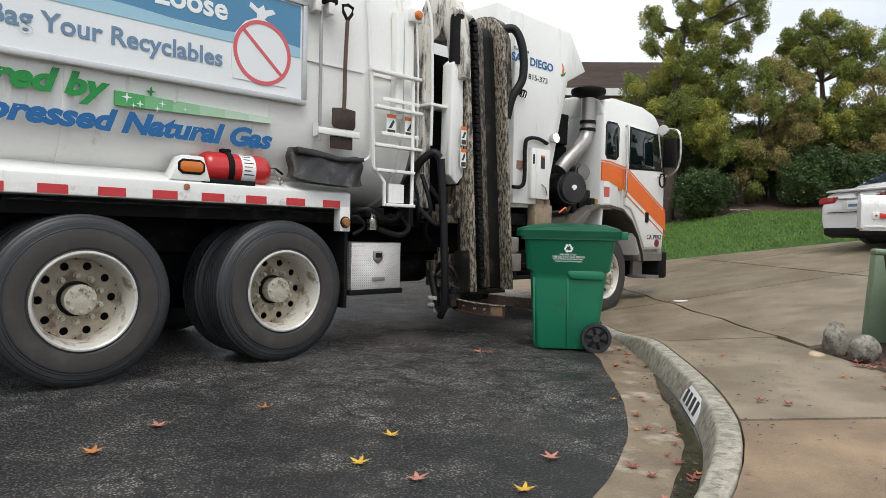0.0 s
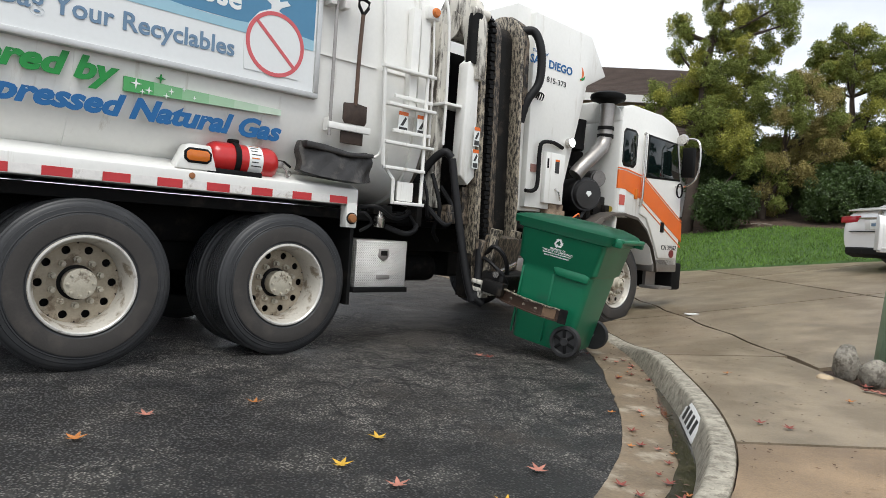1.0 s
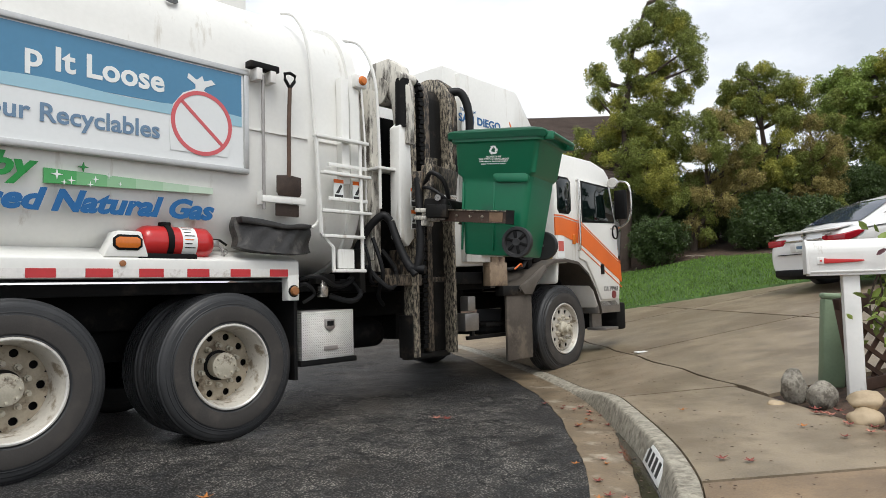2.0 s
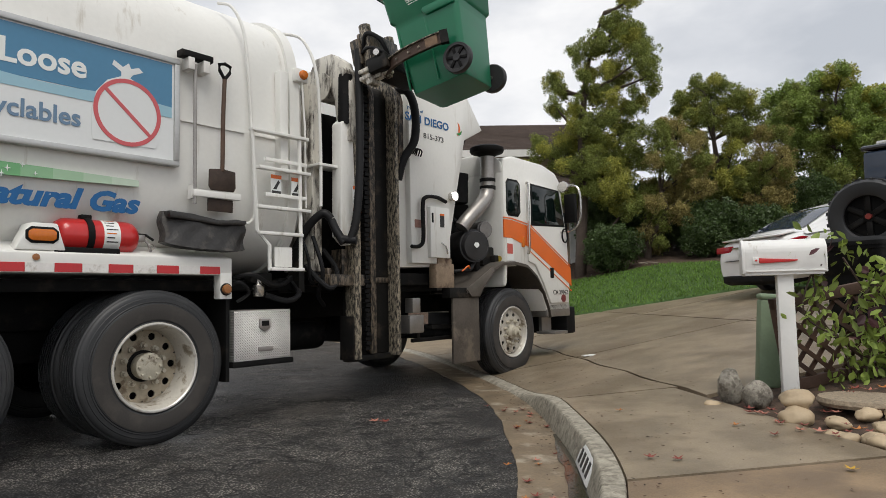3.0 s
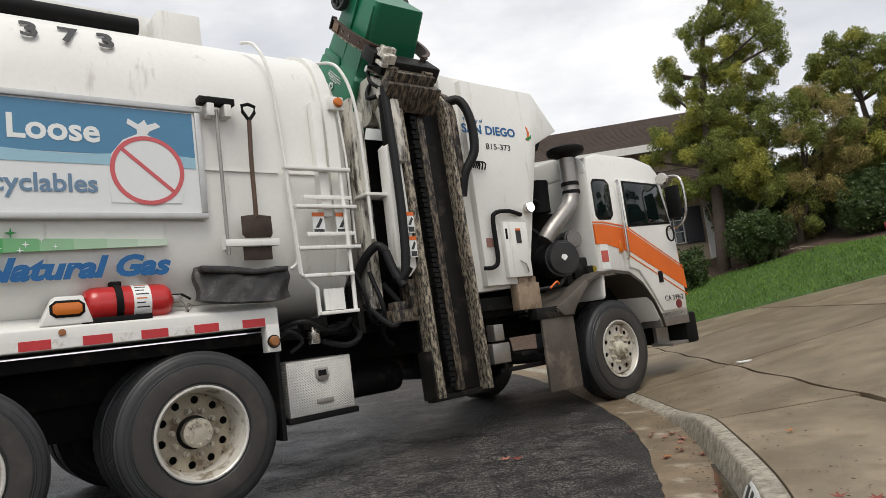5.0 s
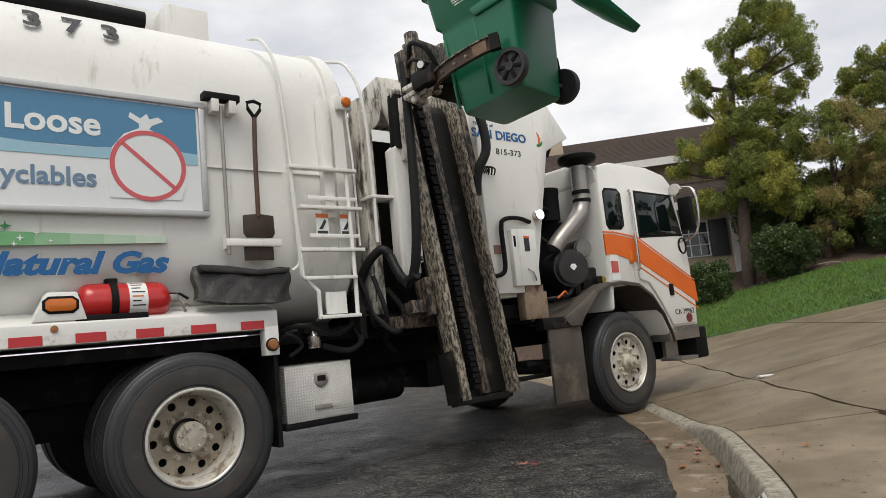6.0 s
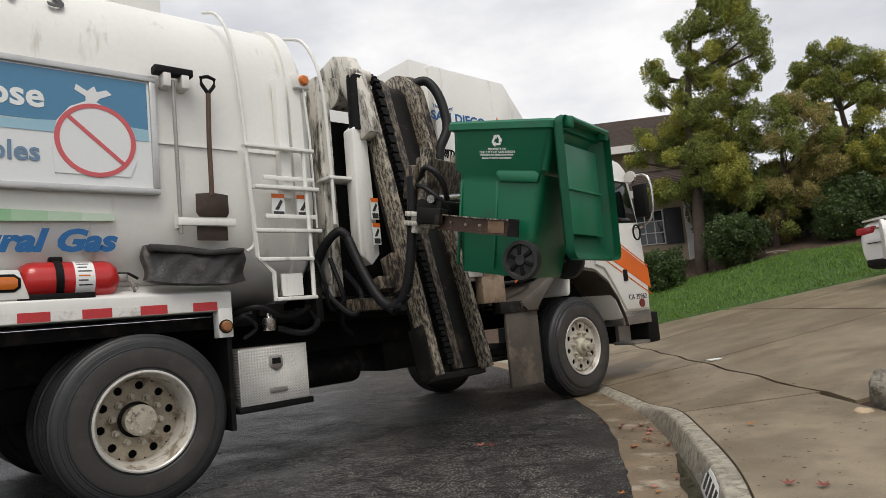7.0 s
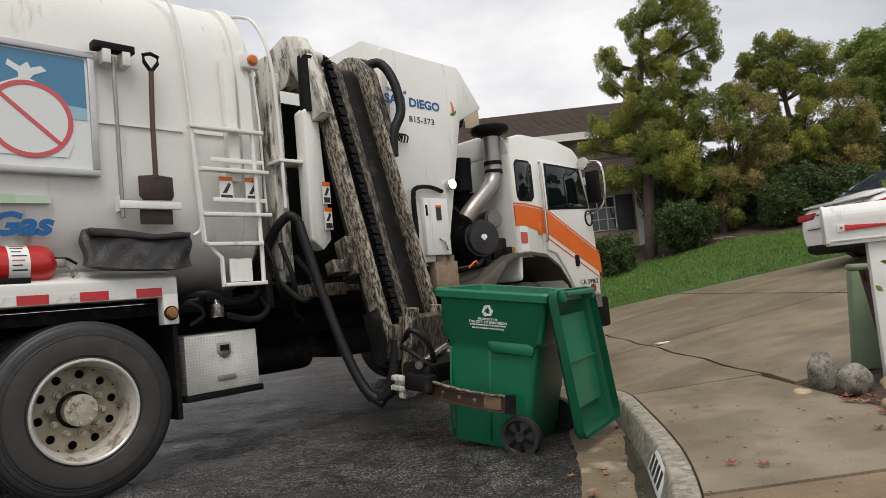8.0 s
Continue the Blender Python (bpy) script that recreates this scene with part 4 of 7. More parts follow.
def wheel(dual):
    """A road wheel with its outer face towards -y; the face stands at y = 0."""
    w = thing("wheel", "", "")
    for key in ("label", "category"):
        if key in w:
            del w[key]
    w.parent = truck
    bm = tyre_mesh(0.28)
    bmesh.ops.translate(bm, verts=bm.verts, vec=(0, 0.14, 0))
    if dual:
        b2 = tyre_mesh(0.28)
        bmesh.ops.translate(b2, verts=b2.verts, vec=(0, 0.48, 0))
        b2.verts.index_update()
        merge(bm, b2)
    tyre = part("tyre", bm, RUBBER, w, "worn black truck tyre", 30)
    part("sidewall", lathe([(0.319, -0.006), (0.322, -0.0095), (0.36, -0.0145), (0.405, -0.0145), (0.424, -0.011), (0.426, -0.006)], 96, "y", (0, 0, 0), None, True), SIDEWALL, tyre, "dusty brown-grey sidewall")
    deep = 0.19 if dual else 0.03
    bm = lathe([(0.30, 0.02), (0.306, 0.0), (0.30, -0.008), (0.288, -0.006), (0.275, 0.02), (0.262, 0.05), (0.25, deep)], 60, "y", (0, 0, 0))
    bmesh.ops.delete(bm, geom=[f for f in bm.faces if len(f.verts) > 4], context="FACES_ONLY")
    rim = part("rim", bm, RIM, w, "dusty off-white steel rim")
    part("lip_ring", lathe([(0.283, -0.004), (0.29, -0.0115), (0.299, -0.0105), (0.299, -0.002), (0.283, 0.004)], 72, "y", (0, 0, 0), None, True), RIM_LIP, rim, "bright rubbed rim lip")
    part("disc", disc(0.09, 0.251, deep, 10, 0.0255, 0.208), RIM_D if dual else RIM, w, "stained rim disc with hand holes")
    # Black ring paints in the shade of the recess round the hub.
    if dual:
        part("dark_ring", lathe([(0.087, deep - 0.012), (0.108, deep - 0.012), (0.11, deep + 0.004), (0.087, deep + 0.004)], 40, "y", (0, 0, 0), None, True), BLACK, w)
    part("back_plate", lathe([(0.0, deep + 0.05), (0.27, deep + 0.05), (0.27, deep + 0.06), (0.0, deep + 0.06)], 32, "y"), BLACK, w)
    if dual:
        hubp = part("hub", lathe([(0.0, deep - 0.105), (0.085, deep - 0.104), (0.093, deep - 0.10), (0.094, deep - 0.08), (0.088, deep - 0.076), (0.088, deep)], 40, "y"), HUB, w, "greasy hub cap")
        for k in range(8):
            a = 2 * math.pi * k / 8
            part("cap_bolt", lathe([(0, deep - 0.12), (0.0085, deep - 0.118), (0.0095, deep - 0.10)], 8, "y", (0.074 * math.cos(a), 0, 0.074 * math.sin(a))), HUB, hubp)
    else:
        hubp = part("hub", lathe([(0.0, deep - 0.13), (0.025, deep - 0.128), (0.03, deep - 0.10), (0.055, deep - 0.09), (0.06, deep - 0.05), (0.085, deep - 0.03), (0.09, deep)], 32, "y"), HUB, w, "greasy front hub")
    for k in range(10):
        a = 2 * math.pi * (k + 0.5) / 10
        part("wheel_nut", lathe([(0, deep - 0.05), (0.014, deep - 0.048), (0.016, deep - 0.02), (0.022, deep - 0.018), (0.022, deep)], 8, "y", (0.142 * math.cos(a), 0, 0.142 * math.sin(a))), HUB, w)
    return w


rear = wheel(True)
front = wheel(False)
WHEELS = [(rear, 0.0, -1.26, 0), (copy_thing(rear, pose(-1.36, -1.2, 0.52)), -1.36, -1.26, 0), (copy_thing(rear, pose(0, 1.2, 0.52, 0, 0, 180)), 0.0, 1.26, 180), (copy_thing(rear, pose(-1.36, 1.2, 0.52, 0, 0, 180)), -1.36, 1.26, 180), (front, 4.45, -1.2, 0), (copy_thing(front, pose(4.45, 1.2, 0.52, 0, 0, 180)), 4.45, 1.2, 180)]

# ---- hopper between tank and cab ----
def hopper_line(p):
    """The hopper widens a little towards the cab."""
    return Vector((p.x + 0.12 * min(max((p.x - 2.6) / 0.6, 0), 1), p.y, p.z))


def cab_line(p):
    """The cab stands full width, just behind the front axle."""
    return Vector((4.32 + (p.x - 4.22) * (1.09 if p.x > 4.22 else 0.3), p.y * 1.1, p.z + 0.01))


def engine_line(p):
    return Vector((p.x + 0.265, p.y, p.z + 0.03))


LAYOUT[0] = hopper_line
hop = part("hopper", prism([(2.45, 1.25), (3.02, 1.27), (3.12, 1.32), (3.47, 2.70), (3.80, 2.86), (3.50, 3.26), (2.45, 3.30)], -1.13, 1.15, "y", 0.012), WHITE, truck, "white slanted hopper body")
part("hopper_side", prism([(2.66, 1.30), (3.06, 1.30), (3.16, 1.5), (3.46, 2.69), (3.80, 2.86), (3.49, 3.235), (2.64, 3.25)], -1.2, -1.12, "y", 0.01), WHITE, hop)
# The mouth is a solid black wedge, not an opening.
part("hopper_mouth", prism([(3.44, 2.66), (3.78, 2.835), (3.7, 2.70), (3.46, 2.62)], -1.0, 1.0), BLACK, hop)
# Solid black block puts the open bay's shade into colour.
part("dark_bay", box(1.44, 2.46, -0.75, 1.1, 1.15, 2.75, 0.01), BLACK, hop, "black block for the shade inside the open bay behind the lift rail")
part("column", box(1.45, 1.58, -1.12, -0.7, 1.2, 2.85, 0.01, box(1.44, 1.47, -1.16, -1.0, 1.3, 2.95, 0.006)), WHITE_WORN, hop, "stained white column")
part("bay_shelf", box(1.42, 1.78, -1.28, -1.1, 2.10, 2.125, 0.004), WHITE, hop)
cyl = part("lift_cylinder", prism([(1.62, 1.5), (1.63, 2.5), (1.70, 2.56), (1.77, 2.5), (1.80, 1.5), (1.72, 1.42)], -1.33, -1.2, "y", 0.012), WHITE, truck, "white boxed lift cylinder")
part("cylinder_sleeve", tube([(1.71, -1.29, 2.5), (1.72, -1.29, 2.95)], 0.065, 12), BLACK, cyl)
part("piston_eye", tube([(1.66, -1.29, 2.97), (1.86, -1.29, 2.97)], 0.05, 12), WHITE_WORN, cyl)
for z in (1.86, 1.66):
    st = part("warning_label", box(1.725, 1.795, -1.365, -1.359, z - 0.085, z + 0.085), LETTER_W, cyl, "small warning label")
    part("orange_strip", box(1.725, 1.795, -1.368, -1.364, z + 0.055, z + 0.085), ORANGE, st)
    part("pictogram", prism([(1.735, z - 0.02), (1.77, z + 0.045), (1.785, z + 0.03), (1.76, z - 0.02)], -1.368, -1.364, "y", 0, box(1.732, 1.788, -1.368, -1.364, z - 0.075, z - 0.035)), BLACK_PRINT, st)
# service cabinet low on the hopper
cab_door = part("service_door", box(2.86, 3.12, -1.25, -1.19, 1.36, 1.885, 0.006), WHITE, truck, "white service door")
part("door_label", box(2.985, 3.04, -1.254, -1.249, 1.68, 1.80), BLACK_PRINT, cab_door)
part("orange_strip", box(2.985, 3.04, -1.255, -1.25, 1.80, 1.82), ORANGE, cab_door)
part("door_slot", box(2.875, 2.895, -1.254, -1.249, 1.72, 1.82), BLACK, cab_door)
part("door_handle", tube([(3.0, -1.25, 1.52), (3.03, -1.28, 1.48), (3.06, -1.27, 1.40)], 0.008, 8), CHROME, cab_door)
part("maker_badge", box(2.70, 2.78, -1.21, -1.196, 1.66, 1.74), mat("red grey plate", (0.30, 0.16, 0.13), 0.4), hop)
part("conduit", tube(curve_pts([(3.10, -1.22, 1.96), (2.95, -1.24, 1.99), (2.80, -1.25, 1.97), (2.76, -1.25, 1.88), (2.76, -1.25, 1.55), (2.72, -1.24, 1.47), (2.62, -1.24, 1.46)]), 0.02, 8), BLACK, hop, "black conduit")
wk = part("work_lamp", lathe([(0.02, -1.16), (0.045, -1.18), (0.055, -1.25), (0.05, -1.258)], 20, "y", (3.20, 0, 2.03)), CHROME, truck, "round work lamp")
part("lamp_face", lathe([(0.0, -1.266), (0.047, -1.262), (0.05, -1.256)], 20, "y", (3.20, 0, 2.03)), glow("lit lamp face", (0.95, 0.95, 0.92), 0.9), wk)
hk = bmesh.new()
for k in range(3):
    tube(curve_pts([(2.66 + 0.02 * k, -1.21, 2.40), (2.67 + 0.02 * k, -1.25, 2.45), (2.71 + 0.03 * k, -1.24, 2.44), (2.72 + 0.03 * k, -1.21, 2.39)]), 0.007, 6, hk)
part("hook_wires", hk, HOSE, hop)
part("wood_block", box(2.95, 3.2, -1.22, -1.12, 1.05, 1.30, 0.006, box(2.98, 3.17, -1.215, -1.13, 1.3, 1.36)), mat("rusty tan board", (0.30, 0.22, 0.15), 0.7, 0, 0.4, 9, 60, 0.3, (0.1, 0.06, 0.04), 0.3, 6), truck, "rust-stained board")
part("valve_block", box(2.62, 2.8, -1.2, -1.05, 0.6, 0.78, 0.01, box(2.65, 2.75, -1.21, -1.1, 0.8, 0.95, 0.01)), STEEL, truck)
part("step_rail", box(2.75, 3.3, -1.1, -1.06, 0.5, 0.54, 0.004, box(2.8, 2.84, -1.1, -1.06, 0.5, 0.78, 0.004, box(3.0, 3.3, -1.1, -0.8, 0.62, 0.66, 0.004))), DARK_STEEL, truck)
text_mesh("city_lettering", "SAN", 0.115, BLUE_T, hop, side(2.60, -1.2025, 2.745), "LEFT", 0, 0.96, 0.003, "blue city lettering")
text_mesh("city_lettering", "DIEGO", 0.115, BLUE_T, hop, side(2.845, -1.2025, 2.745), "LEFT", 0, 0.96, 0.003, "blue city lettering")
text_mesh("city_small", "The City of", 0.045, BLUE_T, hop, side(2.62, -1.2025, 2.855), "LEFT")
text_mesh("fleet_number", "815-373", 0.08, BLACK_PRINT, hop, side(2.83, -1.2025, 2.60), "LEFT", 0, 1.05)
part("logo_leaf", prism([(3.33, 2.72), (3.37, 2.74), (3.385, 2.80), (3.365, 2.85), (3.34, 2.87), (3.355, 2.82), (3.35, 2.76)], -1.204, -1.199), ORANGE, hop)
part("logo_leaf", prism([(3.315, 2.74), (3.36, 2.725), (3.40, 2.75), (3.41, 2.79), (3.385, 2.77), (3.35, 2.755)], -1.2045, -1.199), GREEN_T, hop)

LAYOUT[0] = None
# ---- lift rail, swinging on its top; modelled from its pivot ----
mast = thing("lift_rail", "", "")
for key in ("label", "category"):
    if key in mast:
        del mast[key]
mast.parent = truck


def arch(x0, x1, r_in, r_out, z_low, mat_, name, label=""):
    """A flat rail that runs up and bends inwards over the top."""
    pts_o = [(-r_out, z_low), (-r_out, 0.0)] + [(-r_out * math.cos(a), r_out * math.sin(a)) for a in [math.pi * k / 14 for k in range(1, 12)]]
    pts_i = [(-r_in, z_low), (-r_in, 0.0)] + [(-r_in * math.cos(a), r_in * math.sin(a)) for a in [math.pi * k / 14 for k in range(1, 12)]]
    return part(name, prism(pts_o + pts_i[::-1], x0, x1, "x", 0.004), mat_, mast, label)


# y of the rails from the pivot line; the pivot stands at (2.1, -1.0, 2.85)
arch(-0.29, -0.225, 0.16, 0.30, -2.43, RAIL_EDGE, "rail", "rubbed left guide rail")
arch(0.245, 0.29, 0.16, 0.30, -2.43, RAIL_EDGE, "rail", "rubbed right guide rail")
arch(-0.225, -0.135, 0.15, 0.19, -2.40, DARK_STEEL, "channel")
arch(-0.035, 0.035, 0.16, 0.23, -2.40, RAIL_WORN, "centre_rail")
arch(0.035, 0.245, 0.15, 0.18, -2.40, DARK_STEEL, "channel")
part("back_plate", box(-0.29, 0.29, -0.165, -0.13, -2.42, 0.05), DARK_STEEL, mast)
ch = bmesh.new()
for k in range(56):
    z = -2.36 + k * 0.043
    box(-0.128, -0.07, -0.262 if k % 2 else -0.25, -0.2, z, z + 0.034, 0, ch)
for k in range(9):
    a = math.pi * (k + 0.5) / 14
    box(-0.128, -0.07, -0.03, 0.03, -0.017, 0.017, 0, ch, Matrix.Translation((0, -0.235 * math.cos(a), 0.235 * math.sin(a))) @ pose(0, 0, 0, -90 + 90 - math.degrees(a), 0, 0))
part("chain", ch, BLACK, mast, "greasy roller chain")
part("side_cheek", prism([(-0.36, -0.5), (-0.36, 0.02), (-0.30, 0.22), (-0.12, 0.34), (0.1, 0.34), (0.2, 0.2), (0.0, 0.1), (-0.16, -0.1), (-0.2, -0.5)], -0.40, -0.30, "x", 0.012), WHITE_WORN, mast, "worn white cheek plate")
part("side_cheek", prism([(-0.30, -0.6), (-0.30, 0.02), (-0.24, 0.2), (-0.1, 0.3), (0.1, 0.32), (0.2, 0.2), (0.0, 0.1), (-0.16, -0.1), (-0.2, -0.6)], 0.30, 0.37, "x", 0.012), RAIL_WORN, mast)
part("pivot_drum", tube([(-0.42, 0.0, 0.05), (0.4, 0.0, 0.05)], 0.13, 20), WHITE_WORN, mast)
part("rail_foot", box(-0.29, 0.29, -0.20, -0.12, -2.46, -2.41, 0.006, box(-0.305, -0.292, -0.28, -0.1, -2.44, -2.05, 0.003)), DARK_STEEL, mast)
part("rail_bracket", box(-0.36, -0.28, -0.2, -0.05, -1.75, -1.45, 0.006, box(-0.5, -0.28, -0.16, -0.06, -1.72, -1.62, 0.006)), RAIL_WORN, mast)
part("supply_hose", tube(curve_pts([(0.30, -0.2, 0.12), (0.42, -0.3, 0.14), (0.47, -0.36, -0.05), (0.46, -0.36, -0.35), (0.36, -0.3, -0.55), (0.33, -0.25, -0.75)]), 0.042, 12), HOSE, mast, "thick black hose loop")

# ---- carriage with its grab arms, built in the cart's space: x away from the truck, z up the cart ----
grab = thing("grab_arm", "", "")
for key in ("label", "category"):
    if key in grab:
        del grab[key]
grab.parent = truck
part("carriage", box(-0.74, -0.60, -0.24, 0.22, 0.42, 0.80, 0.015, box(-0.80, -0.70, -0.28, 0.27, 0.50, 0.74, 0.012)), RAIL_WORN, grab, "rust-streaked carriage block")
for ky in (-0.20, 0.16):
    part("knuckle", tube([(-0.66, ky, 0.40), (-0.66, ky, 0.86)], 0.055, 14), RAIL_EDGE, grab)
part("cross_arm", box(-0.66, -0.44, -0.30, 0.30, 0.36, 0.50, 0.02, box(-0.60, -0.40, -0.36, -0.26, 0.33, 0.44, 0.012)), DARK_STEEL, grab)
part("ram", tube([(-0.62, 0.2, 0.56), (-0.5, -0.34, 0.50)], 0.028, 12), CHROME, grab)
CLAW = curve_pts([(-0.52, -0.15, 0.36), (-0.46, -0.24, 0.355), (-0.36, -0.31, 0.35), (-0.20, -0.355, 0.345), (-0.02, -0.37, 0.34), (0.12, -0.36, 0.34), (0.20, -0.33, 0.34)], 5)


def swept(sgn, section, first=0, last=None):
    """A bar along the claw's curve; section: distances outwards and heights."""
    b = bmesh.new()
    rows = []
    pts = CLAW[first:last]
    for i, p in enumerate(pts):
        d = pts[min(i + 1, len(pts) - 1)] - pts[max(i - 1, 0)]
        out = Vector((d.y, -d.x, 0)).normalized()
        rows.append([b.verts.new((p.x + out.x * o, sgn * (p.y + out.y * o), p.z + h)) for o, h in section])
    for u, v in zip(rows, rows[1:]):
        for k in range(len(section)):
            b.faces.new((u[k], u[(k + 1) % len(section)], v[(k + 1) % len(section)], v[k]))
    b.faces.new(rows[0])
    b.faces.new(rows[-1][::-1])
    return b


def claw(sgn):
    c = part("claw", swept(sgn, ((0, -0.046), (0.014, -0.046), (0.014, 0.046), (0, 0.046))), CLAW_M, grab, "rusty scratched curved grab arm", 50)
    for h in (0.044, -0.05):
        part("flange", swept(sgn, ((0, h), (0.034, h), (0.034, h + 0.008), (0, h + 0.008))), RAIL_EDGE if h > 0 else CLAW_M, c, "", 50)
    part("rubber_tip", swept(sgn, ((-0.004, -0.055), (0.042, -0.055), (0.042, 0.055), (-0.004, 0.055)), 26), BLACK, c, "black rubber tip", 50)
    part("rust_pad", swept(sgn, ((0.012, -0.038), (0.026, -0.038), (0.026, 0.038), (0.012, 0.038)), 21, 26), RUST_PAD, c, "", 50)
    for k in (4, 8, 12, 16, 19):
        p, q = CLAW[k], CLAW[k + 1]
        d = (q - p).normalized()
        o = Vector((d.y, -d.x, 0))
        part("bolt", tube([(p.x, sgn * p.y, p.z), (p.x + o.x * 0.024, sgn * (p.y + o.y * 0.024), p.z)], 0.011, 8), RAIL_EDGE, c)
    return c


CLAW_M = streaked("rusty scraped steel", (0.075, 0.045, 0.032), (0.33, 0.29, 0.24), 0.22, 0.5, 0.3, (3, 3, 6), 0.4, 6)
RUST_PAD = mat("rust tan pad", (0.20, 0.125, 0.075), 0.6, 0.2, 0.4, 20, 90, 0.3)
claw(1)
claw(-1)
for z in (0.33, 0.39):
    part("link_plate", prism([(-0.66, -0.30), (-0.46, -0.27), (-0.44, -0.20), (-0.62, -0.18)], z - 0.012, z + 0.012, "z", 0.004), WHITE_WORN, grab, "scraped link plate")
part("pivot_pin", tube([(-0.48, -0.22, 0.29), (-0.48, -0.22, 0.44)], 0.026, 12, tube([(-0.62, -0.24, 0.30), (-0.62, -0.24, 0.43)], 0.03, 12)), RAIL_EDGE, grab)
part("finger", box(-0.72, -0.60, -0.34, -0.28, 0.31, 0.345, 0.006, box(-0.72, -0.60, -0.34, -0.28, 0.375, 0.41, 0.006)), WHITE_WORN, grab)
part("hose_bundle", tube(curve_pts([(-0.70, -0.22, 0.62), (-0.60, -0.30, 0.72), (-0.50, -0.26, 0.66), (-0.48, -0.18, 0.52), (-0.52, -0.12, 0.42)]), 0.02, 8, tube(curve_pts([(-0.72, -0.24, 0.60), (-0.58, -0.32, 0.58), (-0.46, -0.28, 0.50), (-0.44, -0.2, 0.42)]), 0.016, 8)), HOSE, grab)
part("pin_plate", box(-0.72, -0.52, -0.30, -0.22, 0.30, 0.38, 0.01, box(-0.66, -0.60, -0.33, -0.2, 0.26, 0.34, 0.01)), WHITE_WORN, grab)

part("hose_elbow", tube(curve_pts([(1.36, -1.0, 1.35), (1.40, -1.15, 1.58), (1.47, -1.26, 1.69), (1.52, -1.31, 1.64)]), 0.036, 10), HOSE, truck, "black hose elbow")
# slack hose from the truck down to the carriage, in links that swing
HOSE_LINKS = []
for k in range(22):
    lk = part("slack_hose", tube([(0, 0, -0.012), (0, 0, 0.06), (0, 0, 0.132)], 0.036, 10), HOSE, truck, "slack black hose")
    HOSE_LINKS.append(lk)

# ---- cab ----
LAYOUT[0] = cab_line
side_o = [(3.98, 1.05), (3.98, 2.28), (4.02, 2.48), (4.12, 2.58), (4.4, 2.64), (5.0, 2.63), (5.3, 2.56), (5.42, 2.45), (5.50, 2.0), (5.56, 1.5), (5.58, 1.0), (5.56, 0.72), (5.02, 0.72), (4.90, 1.0), (4.78, 1.2), (4.6, 1.3), (4.2, 1.3), (4.1, 1.05)]
cabp = part("cab", prism(side_o, -1.13, 1.13, "y", 0.035), WHITE, truck, "rounded white cab with orange stripe")
roof = part("cab_roof", prism([(-1.13, 2.40), (-1.11, 2.52), (-1.02, 2.61), (-0.8, 2.665), (0.8, 2.665), (1.02, 2.61), (1.11, 2.52), (1.13, 2.40)], 3.99, 5.36, "x", 0.03), WHITE, cabp)
part("roof_lamp", lathe([(0, 2.73), (0.05, 2.72), (0.055, 2.65)], 16, "z", (5.05, -0.7, 0)), AMBER, cabp)
part("quarter_window", prism([(4.22, 2.28), (4.26, 2.32), (4.43, 2.32), (4.47, 2.28), (4.47, 1.96), (4.43, 1.92), (4.26, 1.92), (4.22, 1.96)], -1.14, -1.12, "y", 0.006), GLASS_D, cabp, "dark rounded rear side window")
part("window_seal", prism([(4.195, 2.295), (4.25, 2.345), (4.44, 2.345), (4.495, 2.295), (4.495, 1.945), (4.44, 1.895), (4.25, 1.895), (4.195, 1.945)], -1.135, -1.12, "y", 0.004), BLACK, cabp)
door = part("cab_door", prism([(4.62, 2.36), (5.36, 2.34), (5.50, 1.7), (5.53, 1.05), (5.50, 0.83), (5.08, 0.83), (4.92, 1.10), (4.76, 1.32), (4.62, 1.36)], -1.155, -1.12, "y", 0.012), WHITE, cabp, "white cab door")
part("door_window", prism([(4.70, 2.31), (5.30, 2.29), (5.42, 1.86), (4.70, 1.83)], -1.162, -1.145, "y", 0.004), GLASS_D, door, "dark door window")
part("window_seal", prism([(4.675, 2.335), (5.32, 2.315), (5.45, 1.84), (4.675, 1.805)], -1.158, -1.145, "y", 0.003), BLACK, door)
part("pull_rail", tube(curve_pts([(4.58, -1.16, 2.32), (4.57, -1.19, 2.25), (4.57, -1.19, 1.55), (4.58, -1.16, 1.45)]), 0.014, 8), CHROME, cabp)
part("door_handle", box(5.07, 5.14, -1.168, -1.15, 1.16, 1.29, 0.006), BLACK, door)
stripe_c = [[(3.99, 1.63), (3.99, 1.845), (4.30, 1.845), (4.62, 1.80), (4.62, 1.545), (4.30, 1.63)], [(4.62, 1.545), (4.62, 1.80), (5.555, 1.30), (5.57, 1.06)]]
part("orange_stripe", prism(stripe_c[0], -1.136, -1.12, "y"), ORANGE, cabp, "orange side stripe")
part("orange_stripe", prism(stripe_c[1], -1.1595, -1.14, "y"), ORANGE, door)
part("thin_stripe", prism([(3.99, 1.86), (3.99, 1.875), (4.31, 1.875), (4.62, 1.832), (4.62, 1.818), (4.31, 1.86)], -1.136, -1.12, "y"), ORANGE, cabp)
part("thin_stripe", prism([(4.62, 1.818), (4.62, 1.832), (5.553, 1.334), (5.555, 1.318)], -1.1595, -1.14, "y"), ORANGE, door)
part("thin_stripe", prism([(4.62, 1.484), (4.62, 1.498), (5.57, 0.998), (5.57, 0.984)], -1.1595, -1.14, "y"), ORANGE, door)
part("side_marker", box(4.50, 4.55, -1.15, -1.12, 1.53, 1.65, 0.006), AMBER, cabp)
part("corner_lamp", box(5.545, 5.575, -1.12, -1.06, 1.42, 1.52, 0.005, box(5.56, 5.585, -1.12, -1.06, 1.0, 1.1, 0.005)), AMBER, cabp)
